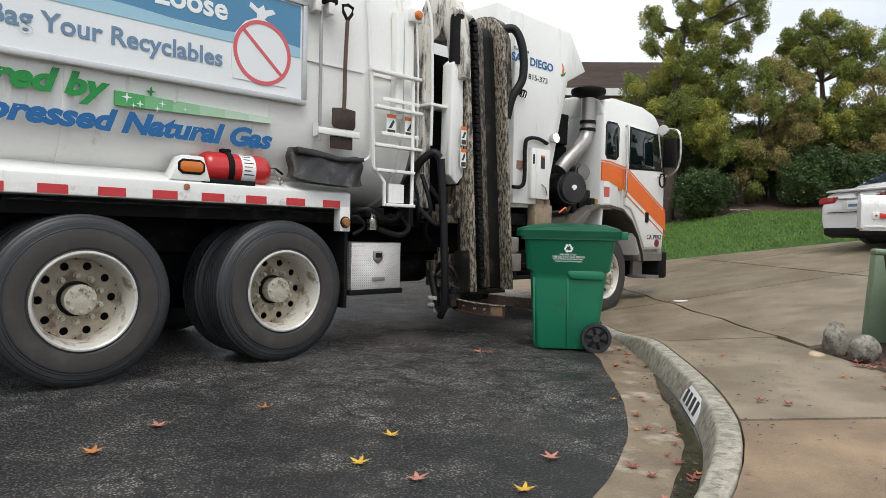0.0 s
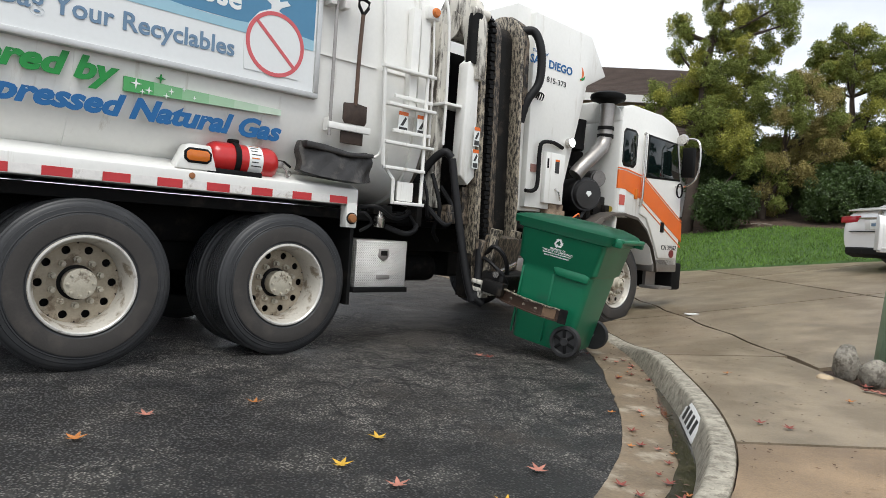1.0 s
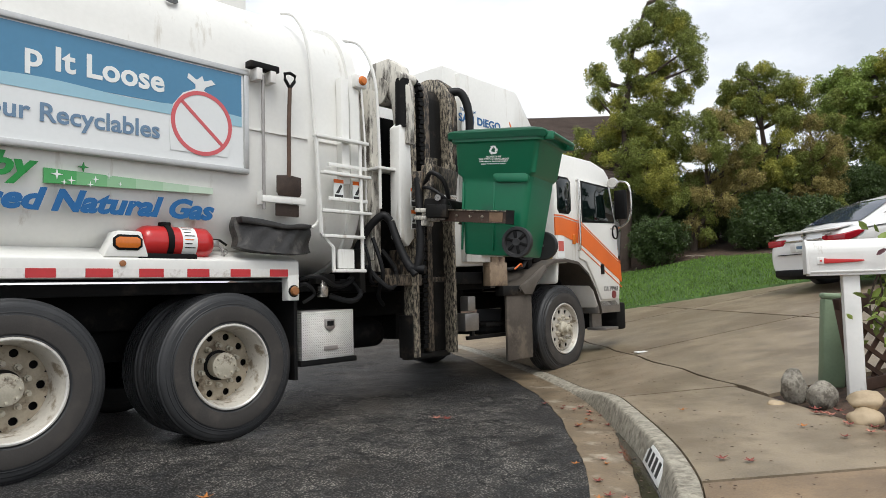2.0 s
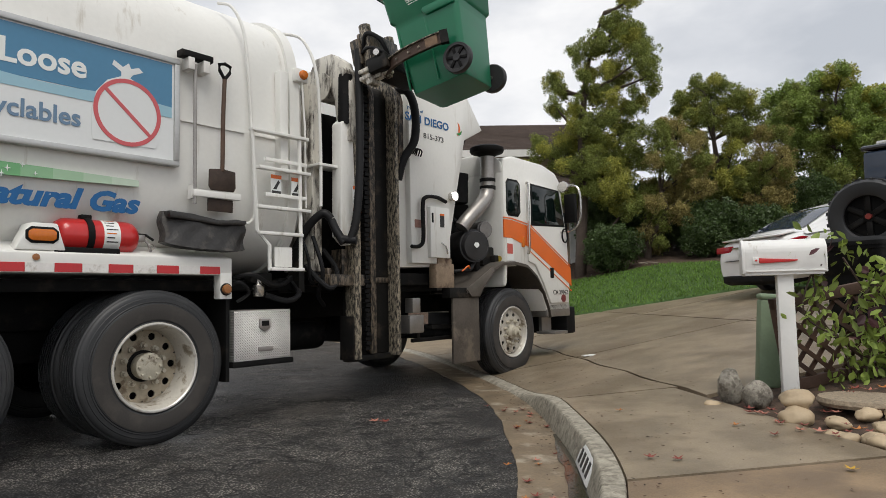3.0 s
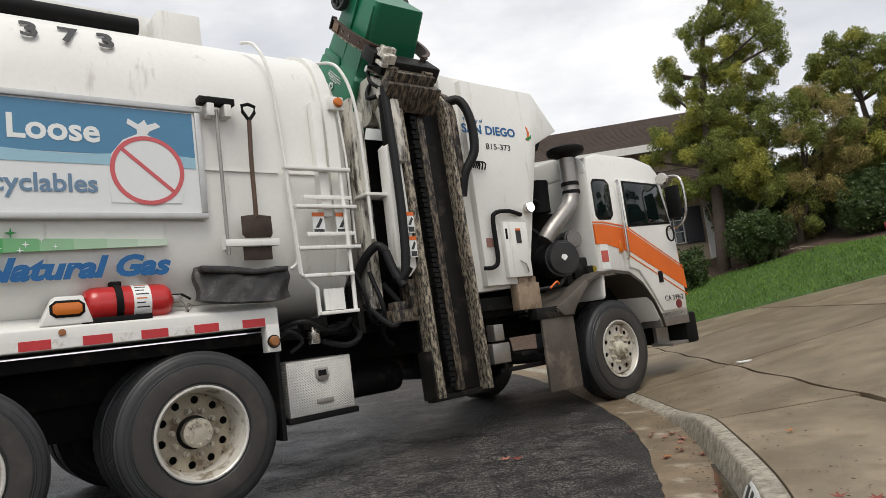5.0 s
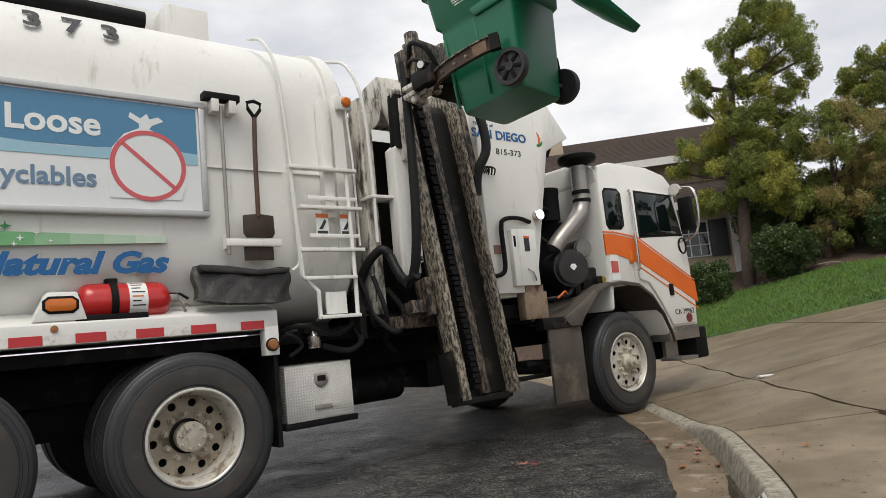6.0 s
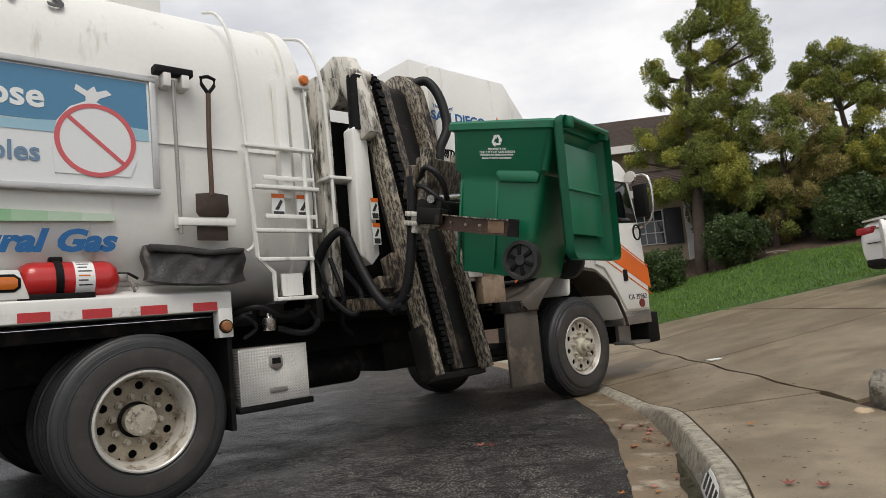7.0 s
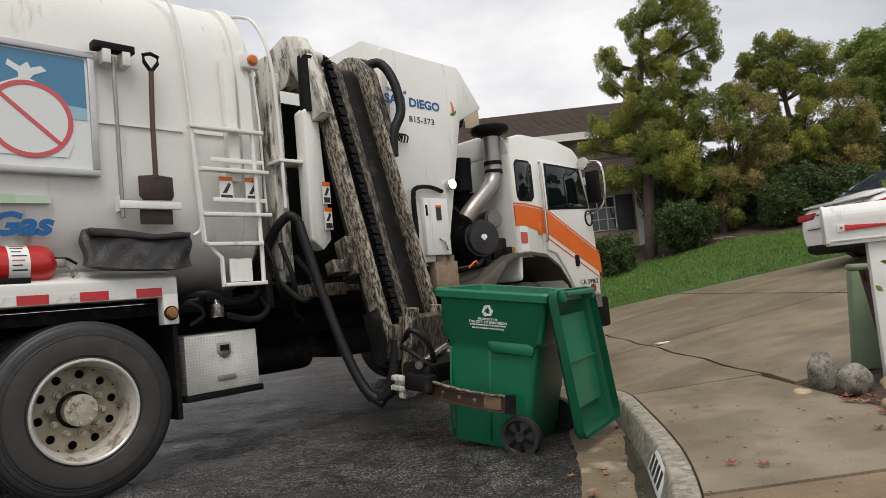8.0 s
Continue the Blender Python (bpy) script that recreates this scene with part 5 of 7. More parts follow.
text_mesh("permit_number", "CA 39962", 0.085, BLACK_PRINT, door, side(5.12, -1.1575, 0.945), "LEFT", 0, 1.0)
part("oval_badge", lathe([(0, -1.166), (0.05, -1.164), (0.05, -1.15)], 20, "y", (5.36, 0, 0.895)), mat("dark red badge", (0.18, 0.03, 0.03), 0.35), door)
part("red_notice", box(4.17, 4.31, -1.138, -1.128, 1.44, 1.56), mat("faded red notice", (0.5, 0.1, 0.08), 0.5), cabp, "red and white notice")
part("notice_sheet", box(4.15, 4.33, -1.134, -1.126, 1.36, 1.70), LETTER_W, cabp)
mir = part("mirror", box(5.33, 5.40, -1.36, -1.22, 1.88, 2.26, 0.012), BLACK, cabp, "black side mirror")
part("mirror_arm", tube(curve_pts([(5.36, -1.15, 2.38), (5.38, -1.36, 2.36), (5.37, -1.42, 2.2), (5.37, -1.4, 1.9), (5.35, -1.3, 1.78), (5.34, -1.16, 1.76)]), 0.014, 8), CHROME, mir)
part("round_mirror", lathe([(0, 0), (0.065, 0.0), (0.075, 0.02), (0.03, 0.05)], 20, "x", (5.30, -1.22, 2.36)), CHROME, mir)
part("convex_mirror", tube([(5.22 + 0.065 * math.cos(a), -1.28, 1.70 + 0.085 * math.sin(a)) for a in [2 * math.pi * k / 20 for k in range(21)]], 0.01, 6), BLACK, mir)
# wing over the front wheel


def wing_line(p):
    return Vector((4.45 + (p.x - 4.3) * 1.05, p.y * 1.04, p.z + 0.01))


LAYOUT[0] = wing_line
bm = bmesh.new()
wr = []
for x, z in ((3.36, 1.02), (3.60, 1.14), (3.84, 1.27), (4.05, 1.345), (4.3, 1.36), (4.55, 1.33), (4.76, 1.2), (4.92, 1.0), (5.02, 0.80), (5.05, 0.70)):
    wr.append([bm.verts.new((x, y, z + dz)) for y, dz in ((-0.72, 0.0), (-1.18, 0.0), (-1.225, -0.02), (-1.225, -0.05), (-1.16, -0.045), (-0.72, -0.04))])
for u, v in zip(wr, wr[1:]):
    for k in range(6):
        bm.faces.new((u[k], u[(k + 1) % 6], v[(k + 1) % 6], v[k]))
part("wing", bm, mat("grey rubber wing", (0.075, 0.062, 0.05), 0.7, 0, 0.4, 5, 50, 0.4, (0.05, 0.045, 0.04), 0.4, 5), truck, "muddy rubber wing")
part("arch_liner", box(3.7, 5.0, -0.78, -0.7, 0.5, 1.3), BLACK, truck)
part("wing_edge", prism([(3.36, 1.02), (3.60, 1.14), (3.84, 1.27), (3.86, 1.22), (3.64, 1.02), (3.58, 0.94), (3.44, 0.94)], -1.232, -1.2, "y", 0.006), mat("grey plate", (0.11, 0.095, 0.08), 0.6, 0, 0.4, 6, 60, 0.3), truck)
part("front_flap", box(3.16, 3.60, -1.2, -1.17, 0.24, 0.96, 0.006), mat("muddy flap", (0.085, 0.07, 0.057), 0.75, 0, 0.5, 4, 40, 0.3, (0.16, 0.13, 0.10), 0.3, 3), truck, "mud-caked rubber flap")
part("flap_bar", box(3.1, 3.62, -1.21, -1.1, 0.93, 1.04, 0.008), DARK_STEEL, truck)
LAYOUT[0] = cab_line
part("cab_sill", box(5.02, 5.56, -1.13, -0.9, 0.66, 0.82, 0.008), STEEL, truck, "steel sill")
part("cab_step", box(5.06, 5.36, -1.2, -0.95, 0.44, 0.475, 0.004, box(5.1, 5.32, -1.0, -0.96, 0.46, 0.68)), STEEL, truck, "grating step")
part("bumper", box(5.50, 5.72, -1.12, 1.12, 0.42, 0.78, 0.03), BLACK, truck, "black bumper")
part("windscreen", box(5.44, 5.47, -0.95, 0.95, 1.75, 2.38, 0, None), GLASS_D, cabp)
# engine bay behind the cab
LAYOUT[0] = engine_line
stack = part("intake_pipe", tube(curve_pts([(3.42, -1.05, 1.70), (3.50, -1.08, 1.80), (3.68, -1.1, 1.95), (3.83, -1.1, 2.08), (3.88, -1.1, 2.25), (3.88, -1.1, 2.6)]), 0.085, 20), STEEL, truck, "dull steel intake stack with dark cap")
part("stack_cap", lathe([(0.06, 2.56), (0.14, 2.60), (0.19, 2.615), (0.205, 2.64), (0.20, 2.675), (0.15, 2.70), (0.05, 2.71)], 28, "z", (3.88, -1.1, 0)), BLACK, stack, "black mushroom cap")
for z in (2.20, 2.29):
    part("band", lathe([(0.086, z - 0.02), (0.094, z - 0.02), (0.094, z + 0.02), (0.086, z + 0.02)], 20, "z", (3.88, -1.1, 0), None, True), BLACK, stack)
DRUM_M = mat("dull black drum", (0.022, 0.022, 0.024), 0.5, 0, 0.3, 6, 60, 0.1, (0.06, 0.055, 0.05), 0.2, 5)
ac = part("air_cleaner", tube([(3.70, -0.80, 1.50), (3.555, -1.125, 1.497)], 0.19, 32), DRUM_M, truck, "black air cleaner drum")
part("drum_cap", tube([(3.56, -1.11, 1.497), (3.54, -1.155, 1.497), (3.534, -1.17, 1.495)], 0.172, 32, None, None, 0.155), mat("black plastic cap", (0.035, 0.035, 0.037), 0.45, 0, 0.3), ac)
part("cap_mark", prism([(-0.02, 0.03), (0.02, 0.03), (0.035, 0.0), (0.0, -0.035), (-0.035, 0.0)], -0.004, 0.004, "y", 0, None, Matrix.Translation((3.532, -1.176, 1.50)) @ pose(0, 0, 0, 0, 0, -24)), LETTER_W, ac)
part("starter_drum", tube([(3.93, -0.80, 1.70), (3.80, -1.10, 1.70)], 0.1, 24, tube([(3.805, -1.09, 1.70), (3.79, -1.125, 1.70)], 0.085, 24)), mat("grey cast metal", (0.20, 0.19, 0.18), 0.55, 0.4, 0.35, 9, 60, 0.3), truck, "grey metal drum")
part("upper_canister", lathe([(0.05, 2.0), (0.12, 2.02), (0.125, 2.28), (0.13, 2.30), (0.13, 2.36), (0.05, 2.38)], 20, "z", (3.62, -0.85, 0)), BLACK, truck, "black canister")
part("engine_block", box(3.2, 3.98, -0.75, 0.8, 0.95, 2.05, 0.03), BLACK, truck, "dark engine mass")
part("engine_block", box(3.75, 3.98, -1.1, -0.8, 1.28, 1.5, 0.02, box(3.9, 4.02, -1.16, -1.02, 1.30, 1.40, 0.01, box(3.62, 3.7, -1.1, -0.9, 1.2, 1.5, 0.01))), DARK_STEEL, truck)
part("yellow_cap", tube([(3.98, -1.17, 1.36), (4.04, -1.17, 1.36)], 0.035, 12), mat("yellow cap", (0.45, 0.33, 0.05), 0.5), truck)
for c in ([(3.2, -1.0, 1.2), (3.4, -1.15, 1.22), (3.55, -1.1, 1.28), (3.7, -1.05, 1.35)], [(3.3, -0.9, 1.9), (3.45, -1.0, 1.75), (3.6, -0.95, 1.8)], [(3.2, -0.9, 2.1), (3.4, -0.95, 2.15), (3.6, -0.9, 2.1)]):
    part("hose", tube(curve_pts(c), 0.02, 8), HOSE, truck)
part("red_wire", tube(curve_pts([(3.28, -1.15, 1.2), (3.36, -1.18, 1.26), (3.42, -1.15, 1.22)]), 0.01, 6), ORANGE, truck)

LAYOUT[0] = None
# ---- wheeled cart: x towards its hinge and wheels, z up; its origin is on the ground below its middle ----
cart = thing("recycling_cart", "green plastic wheeled recycling cart with white print", "cart")


def ring_pts(hx0, hx1, hy, z, r, n=5):
    pts = []
    for cx, cy, a0 in ((hx1 - r, hy - r, 0), (hx0 + r, hy - r, 90), (hx0 + r, -hy + r, 180), (hx1 - r, -hy + r, 270)):
        for k in range(n + 1):
            a = radians(a0 + 90 * k / n)
            pts.append((cx + r * math.cos(a), cy + r * math.sin(a), z))
    return pts


def shell(rows, close_low=True, close_top=False):
    b = bmesh.new()
    rs = [[b.verts.new(p) for p in ring_pts(*r)] for r in rows]
    k = len(rs[0])
    for u, v in zip(rs, rs[1:]):
        for i in range(k):
            b.faces.new((u[i], u[(i + 1) % k], v[(i + 1) % k], v[i]))
    if close_low:
        b.faces.new(rs[0][::-1])
    if close_top:
        b.faces.new(rs[-1])
    return b


bm = shell([(-0.27, 0.24, 0.245, 0.015, 0.05), (-0.275, 0.25, 0.25, 0.03, 0.05), (-0.30, 0.285, 0.272, 0.36, 0.05), (-0.315, 0.31, 0.283, 0.60, 0.05), (-0.32, 0.315, 0.286, 0.66, 0.05), (-0.352, 0.345, 0.308, 0.69, 0.05), (-0.375, 0.375, 0.322, 0.93, 0.05), (-0.385, 0.385, 0.328, 0.94, 0.05), (-0.41, 0.405, 0.345, 0.945, 0.055), (-0.412, 0.41, 0.347, 0.985, 0.055), (-0.40, 0.40, 0.335, 1.0, 0.05), (-0.37, 0.37, 0.308, 0.995, 0.05), (-0.35, 0.35, 0.295, 0.9, 0.05), (-0.28, 0.27, 0.25, 0.3, 0.05), (-0.25, 0.22, 0.22, 0.06, 0.05)])
bm.verts.ensure_lookup_table()
bm.faces.new([v for v in bm.verts][-24:])
body = part("body", bm, GREEN, cart, "ribbed green plastic tub")
part("side_pocket", prism([(-0.02, 0.665), (0.0, 0.69), (0.26, 0.69), (0.30, 0.665), (0.29, 0.61), (0.02, 0.61)], -0.306, -0.27, "y", 0.012), GREEN, cart)
for x0 in (-0.28, 0.0):
    part("rib", prism([(x0, 0.05), (x0 + 0.012, 0.05), (x0 + 0.0, 0.62), (x0 - 0.02, 0.62)], -0.284, -0.26, "y", 0.004), GREEN, cart)
part("handle_bar", tube([(0.47, -0.26, 1.0), (0.47, 0.26, 1.0)], 0.018, 10, box(0.38, 0.48, -0.29, -0.24, 0.95, 1.02, 0.01, box(0.38, 0.48, 0.24, 0.29, 0.95, 1.02, 0.01))), GREEN, cart)
part("axle", tube([(0.235, -0.30, 0.125), (0.235, 0.30, 0.125)], 0.013, 8), STEEL, cart)
for sg in (-1, 1):
    wbm = lathe([(0.0, -0.03), (0.03, -0.032), (0.035, -0.02), (0.09, -0.012), (0.10, -0.03), (0.122, -0.03), (0.126, -0.02), (0.126, 0.02), (0.12, 0.03), (0.03, 0.03)], 32, "y")
    if sg > 0:
        bmesh.ops.rotate(wbm, verts=wbm.verts, matrix=Matrix.Rotation(math.pi, 3, "Z"))
    bmesh.ops.translate(wbm, verts=wbm.verts, vec=(0.235, sg * 0.315, 0.126))
    wh = part("wheel", wbm, mat("black plastic wheel", (0.022, 0.022, 0.023), 0.55, 0, 0.3, 9, 60, 0.1), cart, "black plastic wheel")
    for k in range(6):
        a = radians(60 * k + 15)
        part("spoke", box(0.03, 0.095, -0.008, 0.008, -0.012, 0.012, 0.003, None, Matrix.Translation((0.235, sg * 0.333, 0.126)) @ pose(0, 0, 0, 0, math.degrees(a), 0)), BLACK, wh)
tilt_m = lambda x, z: pose(x, -0.3195 + (0.93 - z) * 0.058 - 0.0045, z, 90 + 3.3, 0, 0)
tri = bmesh.new()
for k in range(3):
    prism([(-0.2, -0.66), (0.52, -0.66), (0.70, -0.38), (0.44, -0.22), (0.36, -0.36), (-0.2, -0.36), (-0.2, -0.14), (-0.64, -0.5), (-0.2, -0.88)], -0.04, 0.04, "z", 0, tri, pose(0, 0, 0, 0, 0, 120 * k))
bmesh.ops.transform(tri, matrix=tilt_m(-0.01, 0.872) @ Matrix.Translation((0, 0, 0.006)) @ Matrix.Diagonal((0.046, 0.046, 0.05, 1)), verts=tri.verts)
part("recycle_mark", tri, LETTER_W, cart, "white three-arrow recycling mark")
for k, (tx, sz) in enumerate((("PROPERTY OF", 0.0205), ("THE CITY OF SAN DIEGO", 0.0225), ("ENVIRONMENTAL SERVICES DEPARTMENT", 0.0125), ("ILLEGAL TO REMOVE FROM ADDRESS", 0.0125))):
    text_mesh("print", tx, sz, LETTER_W, cart, tilt_m(-0.01, (0.812, 0.792, 0.777, 0.757)[k]), "CENTER", 0, 1.05, 0.0002)
lid = thing("lid", "", "")
for key in ("label", "category"):
    if key in lid:
        del lid[key]
lid.parent = cart
# lid from its hinge: it reaches along -x
bm = shell([(-0.86, 0.01, 0.36, -0.035, 0.06), (-0.862, 0.012, 0.362, 0.015, 0.06), (-0.85, 0.0, 0.35, 0.03, 0.06), (-0.80, -0.03, 0.31, 0.045, 0.06), (-0.7, -0.1, 0.22, 0.07, 0.06), (-0.55, -0.25, 0.1, 0.08, 0.05)], False, True)
bmesh.ops.solidify(bm, geom=bm.faces[:], thickness=0.005)
part("cover", bm, GREEN, lid, "green domed lid")
part("panel_rib", box(-0.70, -0.14, -0.24, 0.24, 0.028, 0.034, 0.002, box(-0.43, -0.415, -0.26, 0.26, 0.012, 0.03, 0.003)), GREEN, lid)
part("hinge", tube([(0, -0.3, 0.0), (0, 0.3, 0.0)], 0.02, 8), GREEN, lid)


# ---- trees, shrubs and house ----
BARK = mat("grey brown bark", (0.085, 0.062, 0.048), 0.9, 0, 0.5, 6, 40, 0.8)
LEAF = mat("juniper green", (0.205, 0.24, 0.052), 0.75, 0, 0.3, 1.6, 20, 0)
LEAF_Y = mat("yellowish juniper", (0.34, 0.34, 0.062), 0.75, 0, 0.3, 1.6, 20, 0)
LEAF_B = mat("brownish green foliage", (0.30, 0.25, 0.085), 0.8, 0, 0.3, 1.6, 20, 0)
LEAF_D = mat("dark shrub green", (0.055, 0.092, 0.022), 0.45, 0, 0.25, 2, 20, 0)
LEAF_L = mat("bright broad leaf", (0.22, 0.295, 0.06), 0.6, 0, 0.3, 1.5, 20, 0)
LEAF_R = mat("purple leaf", (0.07, 0.025, 0.03), 0.6, 0, 0.3, 2, 20, 0)


def thin(m):
    """Lets light through thin leaves."""
    n, l = m.node_tree.nodes, m.node_tree.links
    b = n["Principled BSDF"]
    tr = n.new("ShaderNodeBsdfTranslucent")
    mx = n.new("ShaderNodeMixShader")
    mx.inputs[0].default_value = 0.22
    l.new(b.inputs["Base Color"].links[0].from_socket, tr.inputs["Color"])
    l.new(b.outputs[0], mx.inputs[1])
    l.new(tr.outputs[0], mx.inputs[2])
    l.new(mx.outputs[0], n["Material Output"].inputs["Surface"])


for m_ in (LEAF, LEAF_Y, LEAF_B, LEAF_D, LEAF_L, LEAF_R):
    isle(m_, 0.6, 1.5)
    thin(m_)


def foliage(blobs, count, size, seed, tuft=0.13, spread=1.0, flat=0.5):
    """Many small leaf tips gathered in tight tufts, the tufts in uneven clumps; blobs: centre and radius."""
    r = np.random.default_rng(seed)
    made = []
    for cx, cy, cz, rad in blobs:
        n_t = max(9, int(3.6 * (rad / tuft) ** 2))
        knots = r.normal(size=(n_t, 3))
        knots /= np.linalg.norm(knots, axis=1)[:, None]
        knots *= r.uniform(0.2, 1.2, (n_t, 1)) ** 0.7 * rad * spread
        knots[:, 2] *= 0.88
        tr = tuft * r.uniform(0.55, 1.35, n_t)
        per = np.maximum(20, (count * tr * tr).astype(int))
        n = int(per.sum())
        d = r.normal(size=(n, 3))
        d[:, 2] += 0.25
        d /= np.linalg.norm(d, axis=1)[:, None]
        kr = np.repeat(tr, per)[:, None]
        p = np.repeat(knots, per, axis=0) + d * kr * r.uniform(0.2, 1.0, (n, 1)) ** 0.4 * np.array([1, 1, 1.1])
        face = d + r.normal(0, flat, (n, 3))
        face /= np.linalg.norm(face, axis=1)[:, None]
        across = np.cross(face, r.normal(size=(n, 3)))
        across /= np.linalg.norm(across, axis=1)[:, None] + 1e-6
        along_ = np.cross(across, face) * 0.8 + d * 0.5
        s = size * r.uniform(0.6, 1.5, (n, 1))
        c = p + np.array([cx, cy, cz])
        made.append(np.stack([c - across * s * 0.55, c + across * s * 0.55, c + along_ * s * 1.25], 1).reshape(-1, 3))
    vs = np.concatenate(made)
    return vs, np.arange(len(vs)).reshape(-1, 3)


def tree(name, label, base, blobs, leaves, seed, trunk_r, group="trees behind the lawn", count=8500, size=0.027, tuft=0.105, stems=1, bark=None):
    """blobs: sideways offset, height and radius of each clump, across the line of sight from the street."""
    t = thing(name, label, "tree", pose(*base), group)
    r = random.Random(seed)
    ang = math.atan2(base[1], base[0]) - math.pi / 2
    ca, sa = math.cos(ang), math.sin(ang)
    spots, fill = [], []
    for o, h, rad in blobs:
        dep = r.uniform(-0.55, 0.55)
        spots.append((o * ca - dep * sa, o * sa + dep * ca, h, rad))
    for o, h, rad in blobs:
        for _ in range(3):
            d = Vector((r.gauss(0, 1), r.gauss(0, 1), r.gauss(0, 0.8))).normalized() * rad * r.uniform(0.7, 1.15)
            dep = r.uniform(-0.5, 0.5)
            fill.append((o * ca - dep * sa + d.x, o * sa + dep * ca + d.y, max(h + d.z, 0.2), rad * r.uniform(0.4, 0.7)))
    top = max(s[2] for s in spots)
    mid = sum(b[0] for b in blobs) / len(blobs)
    spine = [Vector((0, 0, -0.3)), Vector((0.05 * ca, 0.05 * sa, 0.4))]
    for k in range(1, 6):
        near = [b for b in blobs if abs(b[1] - top * (0.2 + 0.15 * k)) < top * 0.14] or [(mid, 0, 0)]
        o = 0.6 * sum(b[0] for b in near) / len(near) + r.uniform(-0.08, 0.08)
        spine.append(Vector((o * ca, o * sa, top * (0.2 + 0.15 * k))))
    bm = tube(curve_pts(spine, 5), trunk_r, 10, None, None, trunk_r * 0.18)
    for k in range(stems - 1):
        o, q = r.uniform(-0.3, 0.5), r.uniform(-0.2, 0.2)
        tube(curve_pts([(o * 0.3 * ca, o * 0.3 * sa + q, -0.2), (o * 0.6 * ca, o * 0.6 * sa + q, top * 0.2), ((mid + o) * ca, (mid + o) * sa + q, top * 0.62)], 5), trunk_r * 0.7, 8, bm, None, trunk_r * 0.15)
    for s in spots:
        root = min(spine[1:], key=lambda v: (v - Vector((s[0] * 0.4, s[1] * 0.4, s[2] - 0.5))).length)
        end = Vector(s[:3])
        half = root.lerp(end, 0.5) + Vector((r.uniform(-0.08, 0.08), r.uniform(-0.08, 0.08), -0.06))
        tube(curve_pts([root, half, end], 4), trunk_r * 0.36, 6, bm, None, trunk_r * 0.08)
        for _ in range(4):
            d = Vector((r.gauss(0, 1), r.gauss(0, 1), r.gauss(0.3, 1))).normalized() * s[3] * 0.9
            tube([end.lerp(half, 0.3), end + d * 0.5 + Vector((0, 0, 0.03)), end + d], 0.016, 5, bm, None, 0.005)
    part("trunk", bm, bark or BARK, t, "twisting grey-brown trunk")
    groups = {}
    for i, s in enumerate(spots + fill):
        groups.setdefault(leaves[i % len(leaves)].name, (leaves[i % len(leaves)], []))[1].append(s)
    for i, (m_, ss) in enumerate(groups.values()):
        v, f = foliage(ss, count, size, seed * 7 + i, tuft)
        tagged(raw("crown", v, f, m_, t), kind="stuff")
    return t


JUNIPER_A = [(0.34, 5.89, 0.32), (0.44, 5.28, 0.29), (1.05, 6.1, 0.43), (1.62, 6.2, 0.45), (1.13, 5.35, 0.45), (1.74, 5.43, 0.42), (1.99, 4.99, 0.22), (-0.62, 5.2, 0.22), (-0.33, 4.95, 0.14), (-0.52, 4.48, 0.22), (-0.04, 4.45, 0.27), (0.54, 4.74, 0.35), (1.56, 4.46, 0.31), (1.07, 4.2, 0.42), (1.41, 3.7, 0.34), (0.42, 3.89, 0.46), (-0.23, 3.64, 0.35), (0.9, 3.29, 0.48), (-0.9, 3.36, 0.29), (-1.12, 2.95, 0.2), (-0.37, 3.08, 0.4), (0.37, 2.81, 0.45), (1.13, 2.75, 0.48), (1.59, 3.03, 0.31), (0.24, 2.32, 0.34), (0.97, 2.21, 0.39), (-0.69, 2.06, 0.32), (-0.21, 1.98, 0.29), (1.32, 1.8, 0.33), (1.3, 6.75, 0.4), (1.5, 7.3, 0.3)]
JUNIPER_B = [(0.55, 3.37, 0.17), (0.36, 2.98, 0.33), (0.83, 3.07, 0.36), (1.2, 2.81, 0.3), (0.42, 2.4, 0.47), (0.98, 2.22, 0.49), (1.37, 2.32, 0.27), (0.13, 1.78, 0.36), (0.72, 1.64, 0.5), (1.26, 1.59, 0.3), (0.24, 1.09, 0.36), (0.81, 1.07, 0.27), (-0.04, 0.64, 0.22), (0.28, 0.31, 0.19)]
JUNIPER_C = [(-0.13, 4.42, 0.18), (-0.35, 4.17, 0.27), (0.23, 4.2, 0.32), (-0.6, 3.84, 0.24), (-0.16, 3.73, 0.38), (0.35, 3.76, 0.32), (0.82, 3.87, 0.29), (1.22, 3.94, 0.2), (1.13, 3.56, 0.31), (0.69, 3.38, 0.31), (-0.36, 3.38, 0.26), (0.13, 3.34, 0.23), (0.98, 3.02, 0.31), (0.76, 2.53, 0.31), (0.58, 2.06, 0.34), (1.0, 1.97, 0.23), (0.47, 1.57, 0.29), (0.74, 1.52, 0.26), (-0.13, 2.87, 0.2), (0.1, 2.2, 0.35), (-0.1, 1.5, 0.4)]
JUNIPER_D = [(0.2, 2.79, 0.31), (0.65, 2.75, 0.31), (0.22, 2.21, 0.4), (0.73, 2.16, 0.34), (0.05, 1.52, 0.4), (0.61, 1.4, 0.42), (0.02, 0.87, 0.34), (0.61, 0.69, 0.36), (0.16, 0.2, 0.34)]
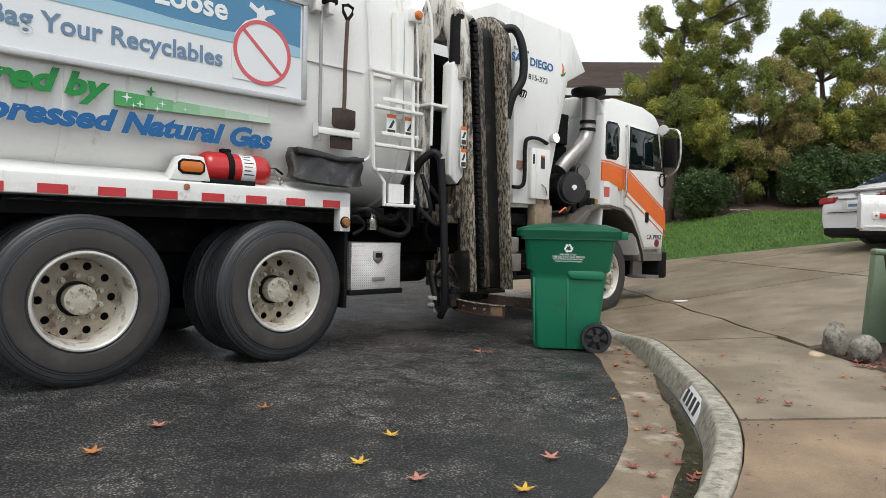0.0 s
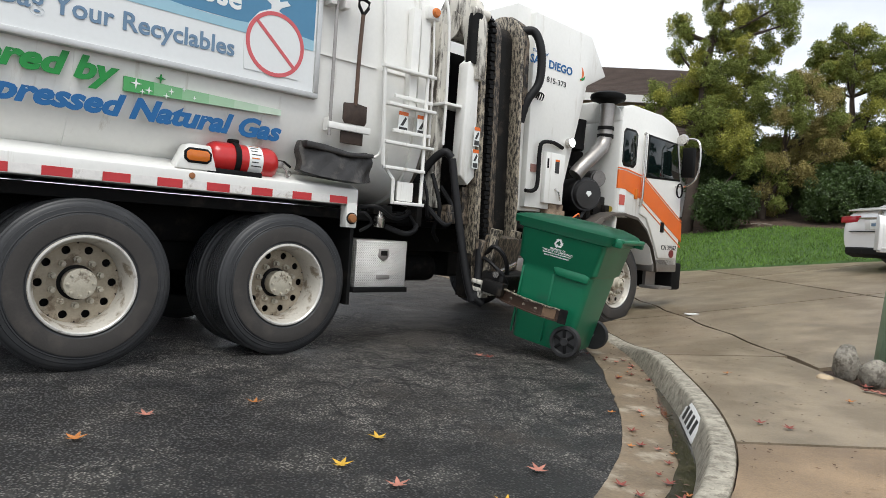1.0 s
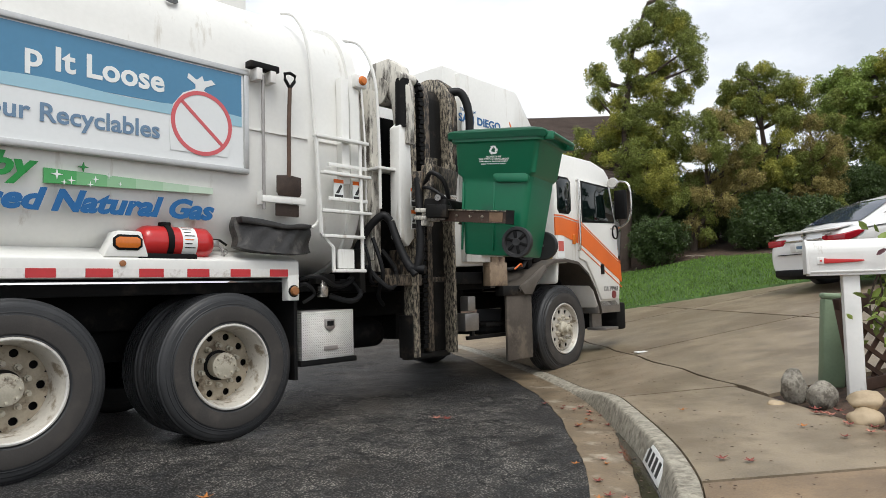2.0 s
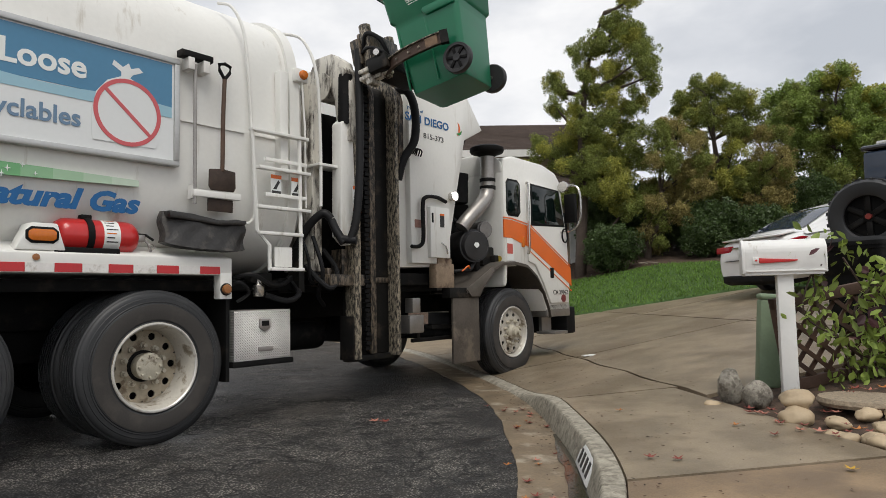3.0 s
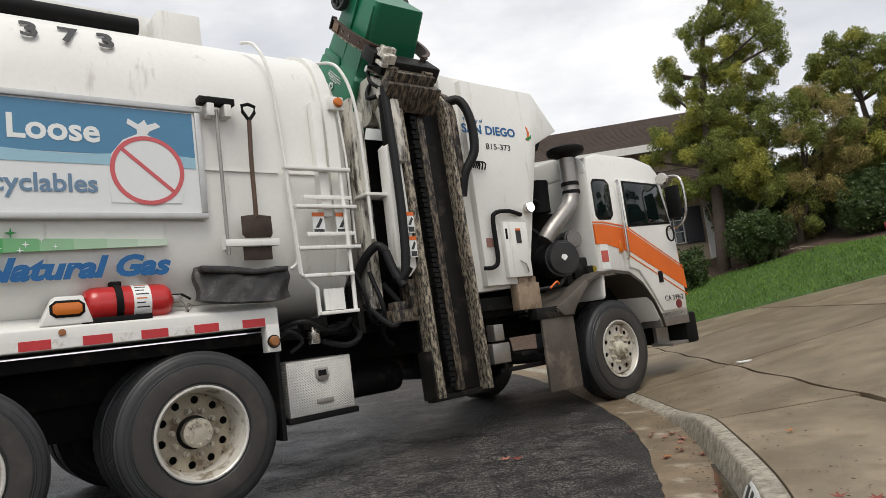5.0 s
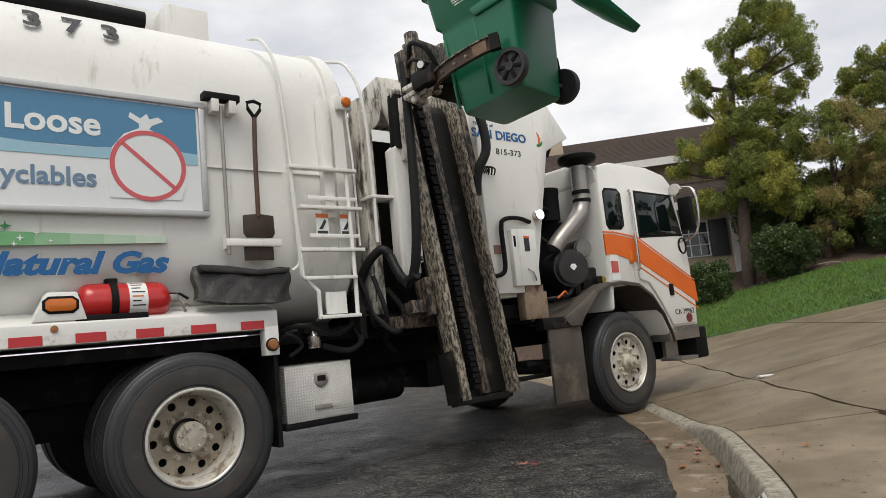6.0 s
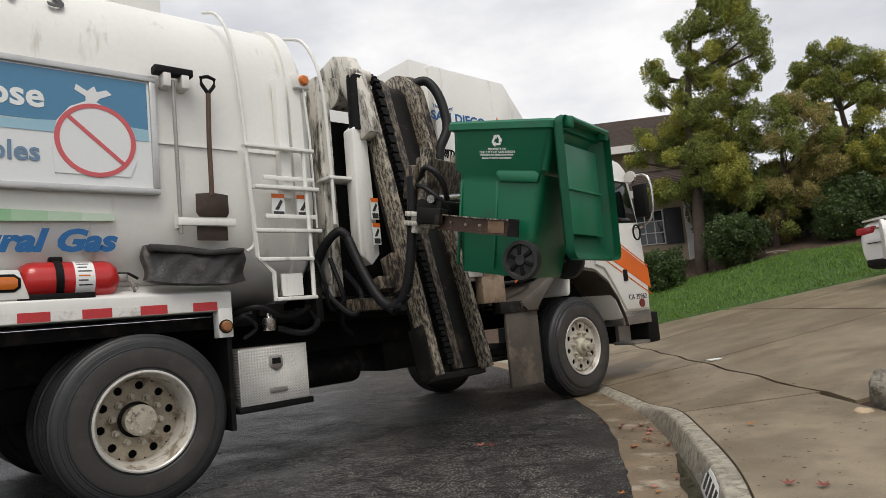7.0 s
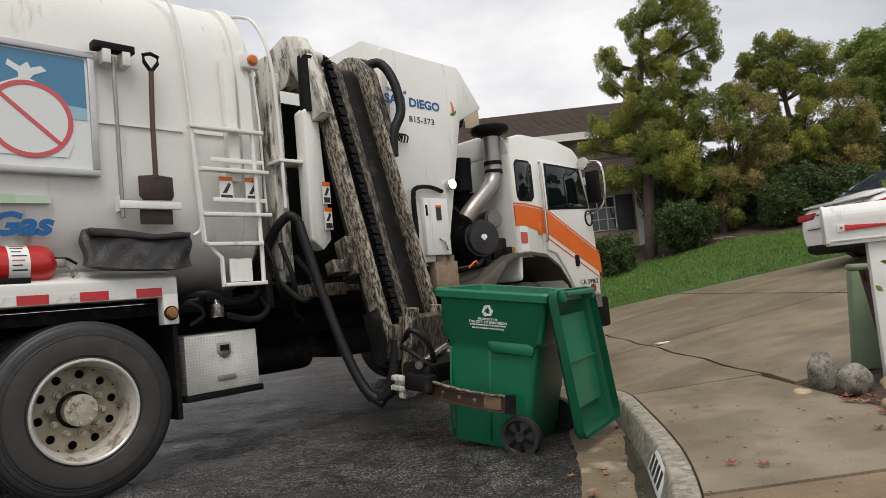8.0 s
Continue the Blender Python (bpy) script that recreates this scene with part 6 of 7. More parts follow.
MIXED = [(-1.25, 3.94, 0.41), (-0.84, 4.08, 0.23), (-0.28, 4.1, 0.4), (0.41, 4.18, 0.39), (-0.74, 3.34, 0.5), (-0.07, 3.34, 0.52), (0.61, 3.37, 0.48), (1.18, 3.49, 0.35), (-0.63, 2.64, 0.46), (0.08, 2.48, 0.52), (0.79, 2.48, 0.54), (1.54, 3.08, 0.47), (2.03, 2.91, 0.5), (-0.25, 1.72, 0.49), (0.32, 1.6, 0.48), (0.87, 1.57, 0.48), (1.56, 2.23, 0.56), (-0.04, 0.98, 0.39), (-0.53, 1.14, 0.33), (2.12, 1.94, 0.46), (1.5, 1.3, 0.6), (-1.3, 3.0, 0.5), (-1.2, 2.0, 0.5), (2.7, 2.6, 0.6), (2.6, 1.5, 0.6)]
tree("juniper_tree", "dark green twisted juniper tree with clumped crown", (5.72, 17.29, 1.45), JUNIPER_A, [LEAF, LEAF_Y, LEAF], 3, 0.17)
tree("juniper_tree", "brownish green bushy conifer by the lawn", (7.48, 16.96, 1.88), JUNIPER_B, [LEAF_B, LEAF, LEAF_B], 4, 0.08, size=0.025, tuft=0.09, stems=4, count=8500)
tree("juniper_tree", "tall juniper with reddish branches and clumped crown", (9.40, 17.49, 2.20), JUNIPER_C, [LEAF, LEAF_Y, LEAF], 5, 0.12, stems=2)
tree("juniper_tree", "brownish yellow columnar conifer beside the driveway", (10.62, 17.26, 2.31), JUNIPER_D, [LEAF_B, LEAF, LEAF_B], 16, 0.08, size=0.025, tuft=0.09, stems=3, count=8500)
tree("broadleaf_tree", "bright green mixed tree crowding the property line", (13.46, 17.99, 2.76), MIXED, [LEAF_L, LEAF, LEAF_L, LEAF_Y], 6, 0.14, size=0.036, tuft=0.15, stems=2, count=6500)
tree("plum_tree", "purple-leaved plum tree hanging over the parked cars", (8.3, 7.6, 0.95), [(-1.0, 2.9, 0.14), (-1.15, 2.62, 0.09), (-0.85, 2.65, 0.16), (-0.7, 3.0, 0.2), (-1.05, 2.4, 0.06), (-0.45, 2.75, 0.25), (-0.1, 3.0, 0.3), (0.2, 2.7, 0.35), (0.4, 3.1, 0.35)], [LEAF_R], 19, 0.07, size=0.03, tuft=0.09, count=3000)


def shrub(label, x, y, rx, h, seed, leaf=None):
    z = rise(x, y)
    t = thing("shrub", label, "shrub", pose(x, y, z), "clipped shrubs by the lawn")
    r = random.Random(seed)
    blobs = [(r.uniform(-0.5, 0.5) * rx, r.uniform(-0.5, 0.5) * rx, h * r.uniform(0.25, 0.7), rx * 0.6) for _ in range(9)]
    v, f = foliage(blobs, 6500, 0.032, seed, 0.1)
    raw("crown", v, f, leaf or LEAF_D, t)
    part("stem", tube([(0, 0, -0.1), (0, 0, h * 0.5)], 0.03, 6), BARK, t)
    return t


shrub("dark green clipped shrub beside the lawn", 6.35, 16.3, 0.68, 1.25, 3)
shrub("dark green shrub at the bed's corner", 4.75, 16.9, 0.55, 0.95, 5)
shrub("dark green clipped shrub beside the lawn", 8.6, 15.9, 0.6, 1.1, 7)
shrub("dark green clipped shrub beside the lawn", 9.6, 15.6, 0.7, 1.25, 9)
shrub("tall dark round shrub between the trees", 9.0, 15.9, 0.62, 1.5, 11)
shrub("dark underwood between the trees", 8.4, 17.6, 0.8, 1.6, 13)
shrub("dark underwood between the trees", 10.2, 17.9, 0.8, 1.9, 14)
shrub("dark underwood between the trees", 12.0, 17.6, 0.9, 1.7, 15)
for x, y, h, k in ((6.9, 18.6, 1.9, 21), (7.9, 18.9, 2.2, 22), (8.9, 19.2, 2.0, 23), (10.1, 19.4, 2.3, 24), (11.4, 19.2, 2.2, 25)):
    shrub("dark hedge bush behind the trees", x, y, 0.95, h, k)
rng = np.random.default_rng(8)
for k in range(14):
    a = rng.uniform(-1, 9)
    x, y = lawn_xy(a, rng.uniform(3.1, 3.9))
    z = rise(x, y)
    t0 = rng.uniform(0, 3)
    tagged(link("twig", tube([(x, y, z), (x + 0.25 * math.cos(t0), y + 0.25 * math.sin(t0), z + 0.03), (x + 0.5 * math.cos(t0), y + 0.4 * math.sin(t0), z + 0.01)], 0.018, 6), mat("pale twig", (0.24, 0.2, 0.16), 0.8) if k == 0 else bpy.data.materials["pale twig"]), "dry fallen twig on the mulch", "twig", "fallen twigs")

STUCCO = mat("beige stucco", (0.42, 0.34, 0.25), 0.85, 0, 0.15, 2, 60, 0.3)
SHINGLE = mat("brown shingles", (0.105, 0.078, 0.066), 0.85, 0, 0.35, 2, 40, 0.4)
TRIM = mat("white trim paint", (0.70, 0.69, 0.66), 0.6, 0, 0.1)
SHUTTER = mat("dark shutter", (0.045, 0.047, 0.055), 0.6, 0, 0.2)
PANE = mat("house window glass", (0.03, 0.04, 0.05), 0.05, 0, 0.1, bump=0)
house = thing("house", "beige stucco house with brown shingle roof behind trees", "house", pose(4.5, 21.0, 0, 0, 0, -4))
part("wall", box(-9, 3.2, 0, 9, 0.8, 5.45, 0), STUCCO, house, "beige stucco wall")


def roof_plane(x0, x1, y0, z0, y1, z1, name, rows):
    """A roof slope with courses of shingles stepped up it."""
    deckp = part(name, prism([(y0, z0 - 0.06), (y1, z1 - 0.06), (y1, z1 - 0.012), (y0, z0 - 0.012)], x0, x1, "x"), SHINGLE, house, "brown shingle roof", 0)
    for k in range(rows):
        a, c = k / rows, (k + 1) / rows
        ya, za, yc, zc = y0 + (y1 - y0) * a, z0 + (z1 - z0) * a, y0 + (y1 - y0) * c, z0 + (z1 - z0) * c
        part("shingle_course", prism([(ya - 0.02, za), (yc + 0.02, zc - 0.02), (yc + 0.02, zc + 0.005), (ya - 0.02, za + 0.035)], x0, x1, "x"), SHINGLE, deckp, "", 0)
    return deckp


rp = roof_plane(-9.6, 3.8, -0.6, 5.42, 4.6, 7.55, "roof", 22)
roof_plane(-9.6, 3.8, 9.8, 5.42, 4.6, 7.55, "roof", 10)
part("fascia", box(-9.6, 3.8, -0.66, -0.6, 5.22, 5.44, 0), TRIM, house, "white fascia board")
part("porch_wall", box(-1.6, 3.0, -1.6, 0.02, 0.8, 3.72, 0), STUCCO, house)
roof_plane(-2.0, 3.4, -2.2, 3.78, 0.0, 4.7, "roof", 12)
part("fascia", box(-2.0, 3.4, -2.26, -2.2, 3.62, 3.82, 0), TRIM, house)
win = part("window", box(0.12, 1.12, -1.64, -1.58, 2.35, 3.3, 0), PANE, house, "white-barred house window")
for x in (0.12, 0.36, 0.61, 0.86, 1.1):
    part("bar", box(x, x + 0.025, -1.67, -1.62, 2.35, 3.3), TRIM, win)
for z in (2.35, 2.66, 2.98, 3.28):
    part("bar", box(0.1, 1.14, -1.67, -1.62, z, z + 0.025), TRIM, win)
part("shutter", box(1.16, 1.62, -1.67, -1.6, 2.32, 3.32, 0.01), SHUTTER, house, "dark louvred shutter")
part("shutter", box(-0.4, 0.08, -1.67, -1.6, 2.32, 3.32, 0.01), SHUTTER, house)
part("corner_board", box(1.7, 1.95, -1.68, -1.58, 1.0, 3.7), TRIM, house)
part("chimney", box(-2.9, -2.4, 2.6, 3.2, 6.4, 7.45, 0.02), STUCCO, house)
neigh = thing("neighbour_house", "house with dark roof and pale siding up the slope", "house", pose(21.5, 17.5, 0, 0, 0, -30))
part("wall", box(-3, 6, 0, 8, 1.0, 6.2), mat("pale siding", (0.5, 0.47, 0.42), 0.8, 0, 0.15), neigh)
sb = bmesh.new()
for k in range(14):
    prism([(-0.04, 6.2 + 0.13 * k), (0.0, 6.33 + 0.13 * k), (0.04, 6.33 + 0.13 * k), (0.02, 6.2 + 0.13 * k)], 0.5, 2.2, "x", 0, sb)
part("gable", sb, bpy.data.materials["pale siding"], neigh)
part("roof", prism([(-0.8, 6.1), (4, 8.2), (8.8, 6.1), (8.8, 6.0), (4, 8.05), (-0.8, 6.0)], -3.5, 6.5, "x"), SHINGLE, neigh)

# ---- parked white saloon ----
CARW = mat("white car paint", (0.78, 0.78, 0.77), 0.2, 0, 0.04, 2, 20, 0, coat=0.5)
CARGL = mat("tinted car glass", (0.02, 0.03, 0.05), 0.04, 0, 0.1, bump=0)
TAIL = mat("red tail lens", (0.35, 0.01, 0.02), 0.12, 0, 0.15, 20, 60, 0)
car = thing("parked_car", "white saloon car parked nose up on the driveway", "car", pose(6.24, 10.07, rise(6.24, 10.07) - 0.03, 0, -8.5, 5) @ Matrix.Diagonal((0.94, 0.94, 0.89, 1)))
# from its rear bumper: x ahead; ahead, underside, waist, deck, half width
CAR = [(0.02, 0.46, 0.60, 0.68, 0.70), (0.0, 0.36, 0.64, 0.76, 0.84), (0.05, 0.30, 0.80, 0.90, 0.895), (0.09, 0.28, 0.90, 1.00, 0.91), (0.16, 0.27, 0.96, 1.055, 0.915), (0.45, 0.26, 0.98, 1.075, 0.92), (1.0, 0.25, 0.98, 1.07, 0.93), (1.7, 0.24, 0.97, 1.05, 0.93), (2.6, 0.24, 0.96, 1.03, 0.93), (3.6, 0.25, 0.90, 0.98, 0.92), (4.3, 0.28, 0.76, 0.86, 0.86), (4.7, 0.34, 0.58, 0.66, 0.70)]
bm = bmesh.new()
rs = []
for x, zl, zb, zd, w in CAR:
    half = [(0.0, zl), (0.75 * w, zl), (0.96 * w, zl + 0.07), (w, zl + 0.4 * (zb - zl)), (w, zb - 0.08), (0.965 * w, zb), (0.86 * w, zd), (0.5 * w, zd + 0.015), (0.0, zd + 0.02)]
    ring = [(-y, z) for y, z in half] + half[-2:0:-1]
    rs.append([bm.verts.new((x, y, z)) for y, z in ring])
k_n = len(rs[0])
for u, v in zip(rs, rs[1:]):
    for k in range(k_n):
        bm.faces.new((u[k], u[(k + 1) % k_n], v[(k + 1) % k_n], v[k]))
bm.faces.new(rs[0])
bm.faces.new(rs[-1][::-1])
cb = part("body", bm, CARW, car, "white painted body", 180)
cb.modifiers.new("smooth", "SUBSURF").levels = 2
cb.modifiers["smooth"].render_levels = 2
ROOFLINE = [(0.42, 1.06, 0.78), (0.8, 1.20, 0.725), (1.2, 1.345, 0.66), (1.55, 1.42, 0.625), (2.0, 1.455, 0.61), (2.5, 1.44, 0.61), (3.0, 1.31, 0.66), (3.6, 1.04, 0.78)]
STATIONS = curve_pts(ROOFLINE, 5)


def over(x):
    """Height and half width of the cabin x metres ahead of the rear bumper."""
    xs = [p.x for p in STATIONS]
    return float(np.interp(x, xs, [p.y for p in STATIONS])), float(np.interp(x, xs, [p.z for p in STATIONS]))


def cabin_skin(x0, x1, section, lift, n=16):
    """A strip of the cabin's skin between two stations; section gives y and z from height and half width."""
    b = bmesh.new()
    rows = []
    for i in range(n + 1):
        x = x0 + (x1 - x0) * i / n
        rows.append([b.verts.new((x, y, z)) for y, z in section(*over(x), lift)])
    for u, v in zip(rows, rows[1:]):
        for k in range(len(u) - 1):
            b.faces.new((u[k], u[k + 1], v[k + 1], v[k]))
    return b


def shell_line(z, w, lift):
    return [(-0.89, 1.02), (-w - 0.05, 0.55 * z + 0.46), (-w, z - 0.07), (-w + 0.04, z - 0.025), (-w + 0.13, z), (0, z + 0.025), (w - 0.13, z), (w - 0.04, z - 0.025), (w, z - 0.07), (w + 0.05, 0.55 * z + 0.46), (0.89, 1.02)]


part("cabin", cabin_skin(0.42, 3.6, shell_line, 0.0, 34), CARW, car, "white roof and pillars", 60)
part("rear_window", cabin_skin(0.58, 1.36, lambda z, w, lift: [(y * (w - 0.10), z + 0.012 + 0.02 * (1 - y * y)) for y in (-1, -0.6, -0.2, 0.2, 0.6, 1)], 0), CARGL, car, "tinted rear window")
part("windscreen", cabin_skin(2.85, 3.5, lambda z, w, lift: [(y * (w - 0.08), z + 0.012 + 0.02 * (1 - y * y)) for y in (-1, -0.5, 0, 0.5, 1)], 0), CARGL, car)
for sg in (-1, 1):
    part("side_window", cabin_skin(1.0, 2.95, lambda z, w, lift: [(sg * 0.885, 1.05), (sg * (w + 0.065), 0.55 * z + 0.46), (sg * (w + 0.022), max(z - 0.09, 1.06))], 0), CARGL, car, "dark side windows")
    part("window_trim", cabin_skin(0.95, 3.0, lambda z, w, lift: [(sg * (w + 0.024), max(z - 0.085, 1.06)), (sg * (w + 0.012), max(z - 0.068, 1.07))], 0), CHROME, car)
    part("tail_lamp", prism([(0.035, 0.86), (0.05, 0.97), (0.30, 1.0), (0.42, 0.975), (0.22, 0.885)], sg * 0.50, sg * 0.928, "y", 0.012), TAIL, car, "red tail lamp")
    part("inner_lamp", prism([(0.46, 0.93), (0.46, 0.975), (0.54, 0.98), (0.54, 0.875)], 0.03, 0.07, "x", 0.004, None, Matrix.Diagonal((1, sg, 1, 1))), TAIL, car)
    for wx in (0.98, 3.75):
        wb = lathe([(0.19, -0.1), (0.21, -0.11), (0.31, -0.1), (0.33, -0.08), (0.33, 0.08), (0.31, 0.1), (0.19, 0.1)], 32, "y", (wx, sg * 0.84, 0.33), None, True)
        wo = part("wheel", wb, RUBBER, car)
        part("rim", lathe([(0.0, -0.02), (0.05, -0.03), (0.19, -0.01), (0.2, 0.02), (0.0, 0.02)], 20, "y", (wx, sg * 0.9, 0.33)), STEEL, wo)
part("boot_lip", prism([(0.06, 1.055), (0.05, 1.085), (0.30, 1.10), (0.40, 1.085)], -0.74, 0.74, "y", 0.01), CARW, car, "raised boot lip")
part("bumper_crease", box(-0.014, 0.03, -0.66, 0.66, 0.705, 0.717, 0.003), BLACK, car)
part("diffuser", prism([(-0.02, 0.32), (-0.015, 0.43), (0.06, 0.46), (0.4, 0.42), (0.4, 0.26), (0.1, 0.25)], -0.80, 0.80, "y", 0.02), BLACK, car, "dark bumper insert")
part("plate_well", box(0.0, 0.07, -0.30, 0.30, 0.745, 0.915, 0.012), CARW, car)
npl = part("number_plate", box(-0.01, 0.03, -0.155, 0.155, 0.755, 0.90, 0.004), LETTER_W, car)
part("plate_bars", box(-0.014, -0.008, -0.12, 0.12, 0.80, 0.85), SIGN_TXT, npl)
part("chrome_bar", box(0.0, 0.06, -0.42, 0.42, 0.925, 0.95, 0.006), CHROME, car)
part("emblem", lathe([(0.022, -0.0), (0.042, -0.006), (0.042, 0.03), (0.022, 0.03)], 20, "x", (0.055, 0, 1.0), None, True), CHROME, car)
part("model_badge", box(0.05, 0.09, -0.62, -0.46, 0.995, 1.015, 0.003), CHROME, car)

# ---- black off-road vehicle with a spare wheel ----
BLKP = mat("black gloss paint", (0.012, 0.013, 0.016), 0.25, 0, 0.2, 3, 30, 0, coat=0.4)
suv = thing("off_road_vehicle", "black off-road vehicle with rear spare wheel", "car", pose(6.34, 6.60, 0.74, 0, -7, 36))
sb = part("body", box(0.0, 4.2, -0.9, 0.9, 0.45, 1.18, 0.06), BLKP, suv, "black body tub")
part("cabin", prism([(0.15, 1.15), (0.25, 1.75), (2.4, 1.78), (2.9, 1.18)], -0.78, 0.78, "y", 0.04), CARGL, suv, "dark cabin")
part("roof_panel", box(0.25, 2.5, -0.80, 0.80, 1.76, 1.82, 0.03), BLKP, suv)
part("roof_rack", tube([(0.5, -0.75, 1.92), (2.4, -0.75, 1.92)], 0.025, 8, box(0.5, 2.4, -0.7, 0.7, 1.81, 1.87, 0.02)), CHROME, suv)
part("bumper", box(-0.25, 0.1, -0.85, 0.85, 0.42, 0.58, 0.03), BLKP, suv)
part("tyre_carrier", prism([(-0.24, 0.55), (-0.14, 0.55), (-0.02, 1.15), (-0.1, 1.15)], 0.98, 1.06, "y", 0.01, prism([(-0.24, 0.55), (-0.14, 0.55), (-0.02, 1.15), (-0.1, 1.15)], 0.5, 0.58, "y", 0.01, box(-0.2, 0.1, 0.5, 1.06, 0.5, 0.58, 0.01))), BLACK, suv)
sw = lathe([(0.23, -0.12), (0.25, -0.135), (0.37, -0.13), (0.395, -0.10), (0.40, 0.10), (0.37, 0.13), (0.23, 0.12)], 48, "x", (-0.26, 0.62, 1.03), None, True)
spare = part("spare_wheel", sw, RUBBER, suv, "chunky black spare tyre")
tr_ = bmesh.new()
for k in range(40):
    a = 2 * math.pi * k / 40
    box(-0.10 if k % 2 else -0.02, 0.02 if k % 2 else 0.10, -0.02, 0.02, 0.39, 0.412, 0, tr_, Matrix.Translation((-0.26, 0.62, 1.03)) @ Matrix.Rotation(a, 4, "X"))
part("tread", tr_, RUBBER, spare)
part("rim", lathe([(0.0, -0.06), (0.06, -0.07), (0.08, -0.04), (0.22, -0.03), (0.235, -0.11), (0.24, 0.0), (0.0, 0.0)], 32, "x", (-0.26, 0.62, 1.03)), BLACK, spare)
for k in range(6):
    part("spoke", box(-0.075, -0.03, -0.03, 0.03, 0.06, 0.225, 0.008, None, Matrix.Translation((-0.26, 0.62, 1.03)) @ Matrix.Rotation(k * math.pi / 3, 4, "X")), DARK_STEEL, spare)
part("hub_cap", lathe([(0, -0.10), (0.03, -0.098), (0.035, -0.06)], 12, "x", (-0.26, 0.62, 1.03)), mat("red hub cap", (0.3, 0.05, 0.04), 0.4), spare)
for wx in (0.75, 3.4):
    part("wheel", lathe([(0.2, -0.13), (0.38, -0.13), (0.4, -0.1), (0.4, 0.1), (0.38, 0.13), (0.2, 0.13)], 32, "y", (wx, -0.82, 0.40)), RUBBER, suv)

# ---- black cart beside the fence ----
bc = thing("refuse_cart", "black plastic wheeled cart with small white print", "cart", pose(4.74, 5.86, rise(4.74, 5.86) - 0.02, 0, 0, 30) @ Matrix.Scale(0.8, 4))
part("body", shell([(-0.27, 0.24, 0.245, 0.015, 0.05), (-0.30, 0.285, 0.272, 0.36, 0.05), (-0.32, 0.315, 0.286, 0.66, 0.05), (-0.352, 0.345, 0.308, 0.69, 0.05), (-0.385, 0.385, 0.328, 0.94, 0.05), (-0.41, 0.405, 0.345, 0.945, 0.055), (-0.412, 0.41, 0.347, 0.985, 0.055)], True, True), BLACK, bc)
part("lid", shell([(-0.43, 0.43, 0.36, 0.985, 0.06), (-0.43, 0.43, 0.36, 1.03, 0.06), (-0.35, 0.35, 0.28, 1.08, 0.06)], True, True), BLACK, bc)
for k, (tx, sz) in enumerate((("PROPERTY OF", 0.03), ("THE CITY OF SAN DIEGO", 0.033), ("ENVIRONMENTAL SERVICES", 0.02))):
    text_mesh("print", tx, sz, LETTER_W, bc, tilt_m(-0.05, (0.86, 0.825, 0.80)[k]), "CENTER", 0, 1.0)

# ---- mailbox, pedestal, fence and stones ----
WPAINT = streaked("weathered white paint", (0.74, 0.74, 0.72), (0.42, 0.38, 0.32), 0.2, 0.5, 0, (4, 4, 1), 0.3)
mb = thing("mailbox", "white metal mailbox with red flag on a white post", "mailbox", pose(3.06, 4.46, rise(3.06, 4.46) - 0.05, 0, 0, -24))
part("post", box(-0.05, 0.05, -0.05, 0.05, 0, 0.86, 0.006), WPAINT, mb, "chipped white wooden post")
arc = [(-0.085, 0.86), (0.085, 0.86), (0.085, 1.0)] + [(0.085 * math.cos(a), 1.0 + 0.085 * math.sin(a)) for a in [math.pi * k / 12 for k in range(1, 12)]] + [(-0.085, 1.0)]
mbb = part("box", prism([(y, z) for y, z in arc], -0.25, 0.25, "x", 0.004), WPAINT, mb, "white arched metal box")
part("door", prism([(y * 1.06, 0.93 + (z - 0.93) * 1.04) for y, z in arc], -0.265, -0.245, "x", 0.004), WPAINT, mbb)
part("base_board", box(-0.25, 0.23, -0.08, 0.08, 0.845, 0.862, 0.003), WPAINT, mb)
FLAG = mat("red flag", (0.5, 0.03, 0.03), 0.4)
part("flag", prism([(-0.16, 0.925), (-0.16, 0.962), (-0.14, 0.958), (0.07, 0.945), (0.075, 0.938), (0.05, 0.932), (-0.14, 0.925)], -0.098, -0.09, "y", 0.002), FLAG, mb, "red metal flag")
part("flag_plate", box(-0.20, -0.155, -0.094, -0.086, 0.922, 0.968, 0.002), WPAINT, mb)
part("rivet", tube([(-0.178, -0.086, 0.945), (-0.178, -0.10, 0.945)], 0.007, 8), FLAG, mb)
part("seam", box(-0.24, 0.24, -0.092, -0.084, 0.868, 0.876, 0.001, box(0.236, 0.244, -0.09, 0.09, 0.87, 1.0, 0.002)), WPAINT, mb)
ped = thing("utility_pedestal", "pale green plastic utility pedestal behind the mailbox", "pedestal", pose(3.17, 4.90, rise(3.17, 4.90) - 0.03, 0, 4, -20))
part("body", box(-0.075, 0.075, -0.075, 0.075, 0, 0.64, 0.02), mat("pale green plastic", (0.20, 0.27, 0.17), 0.6, 0, 0.2, 5, 50, 0.1), ped)
part("cap", box(-0.08, 0.08, -0.08, 0.08, 0.635, 0.68, 0.02), bpy.data.materials["pale green plastic"], ped)
part("dark_side", box(0.073, 0.12, -0.06, 0.075, 0.05, 0.64, 0.01), BLACK, ped)
FENCE = mat("dark stained lattice wood", (0.075, 0.04, 0.026), 0.75, 0, 0.4, 8, 60, 0.4, rnd=0.25)
fence = thing("lattice_fence", "dark stained wooden lattice fence with vines", "fence", pose(3.16, 4.62, 0.22, 0, -9, 3))
part("top_rail", box(0, 3.2, -0.03, 0.03, 0.60, 0.68, 0.006), FENCE, fence)
part("bottom_rail", box(0, 3.2, -0.03, 0.03, 0.03, 0.11, 0.006), FENCE, fence)
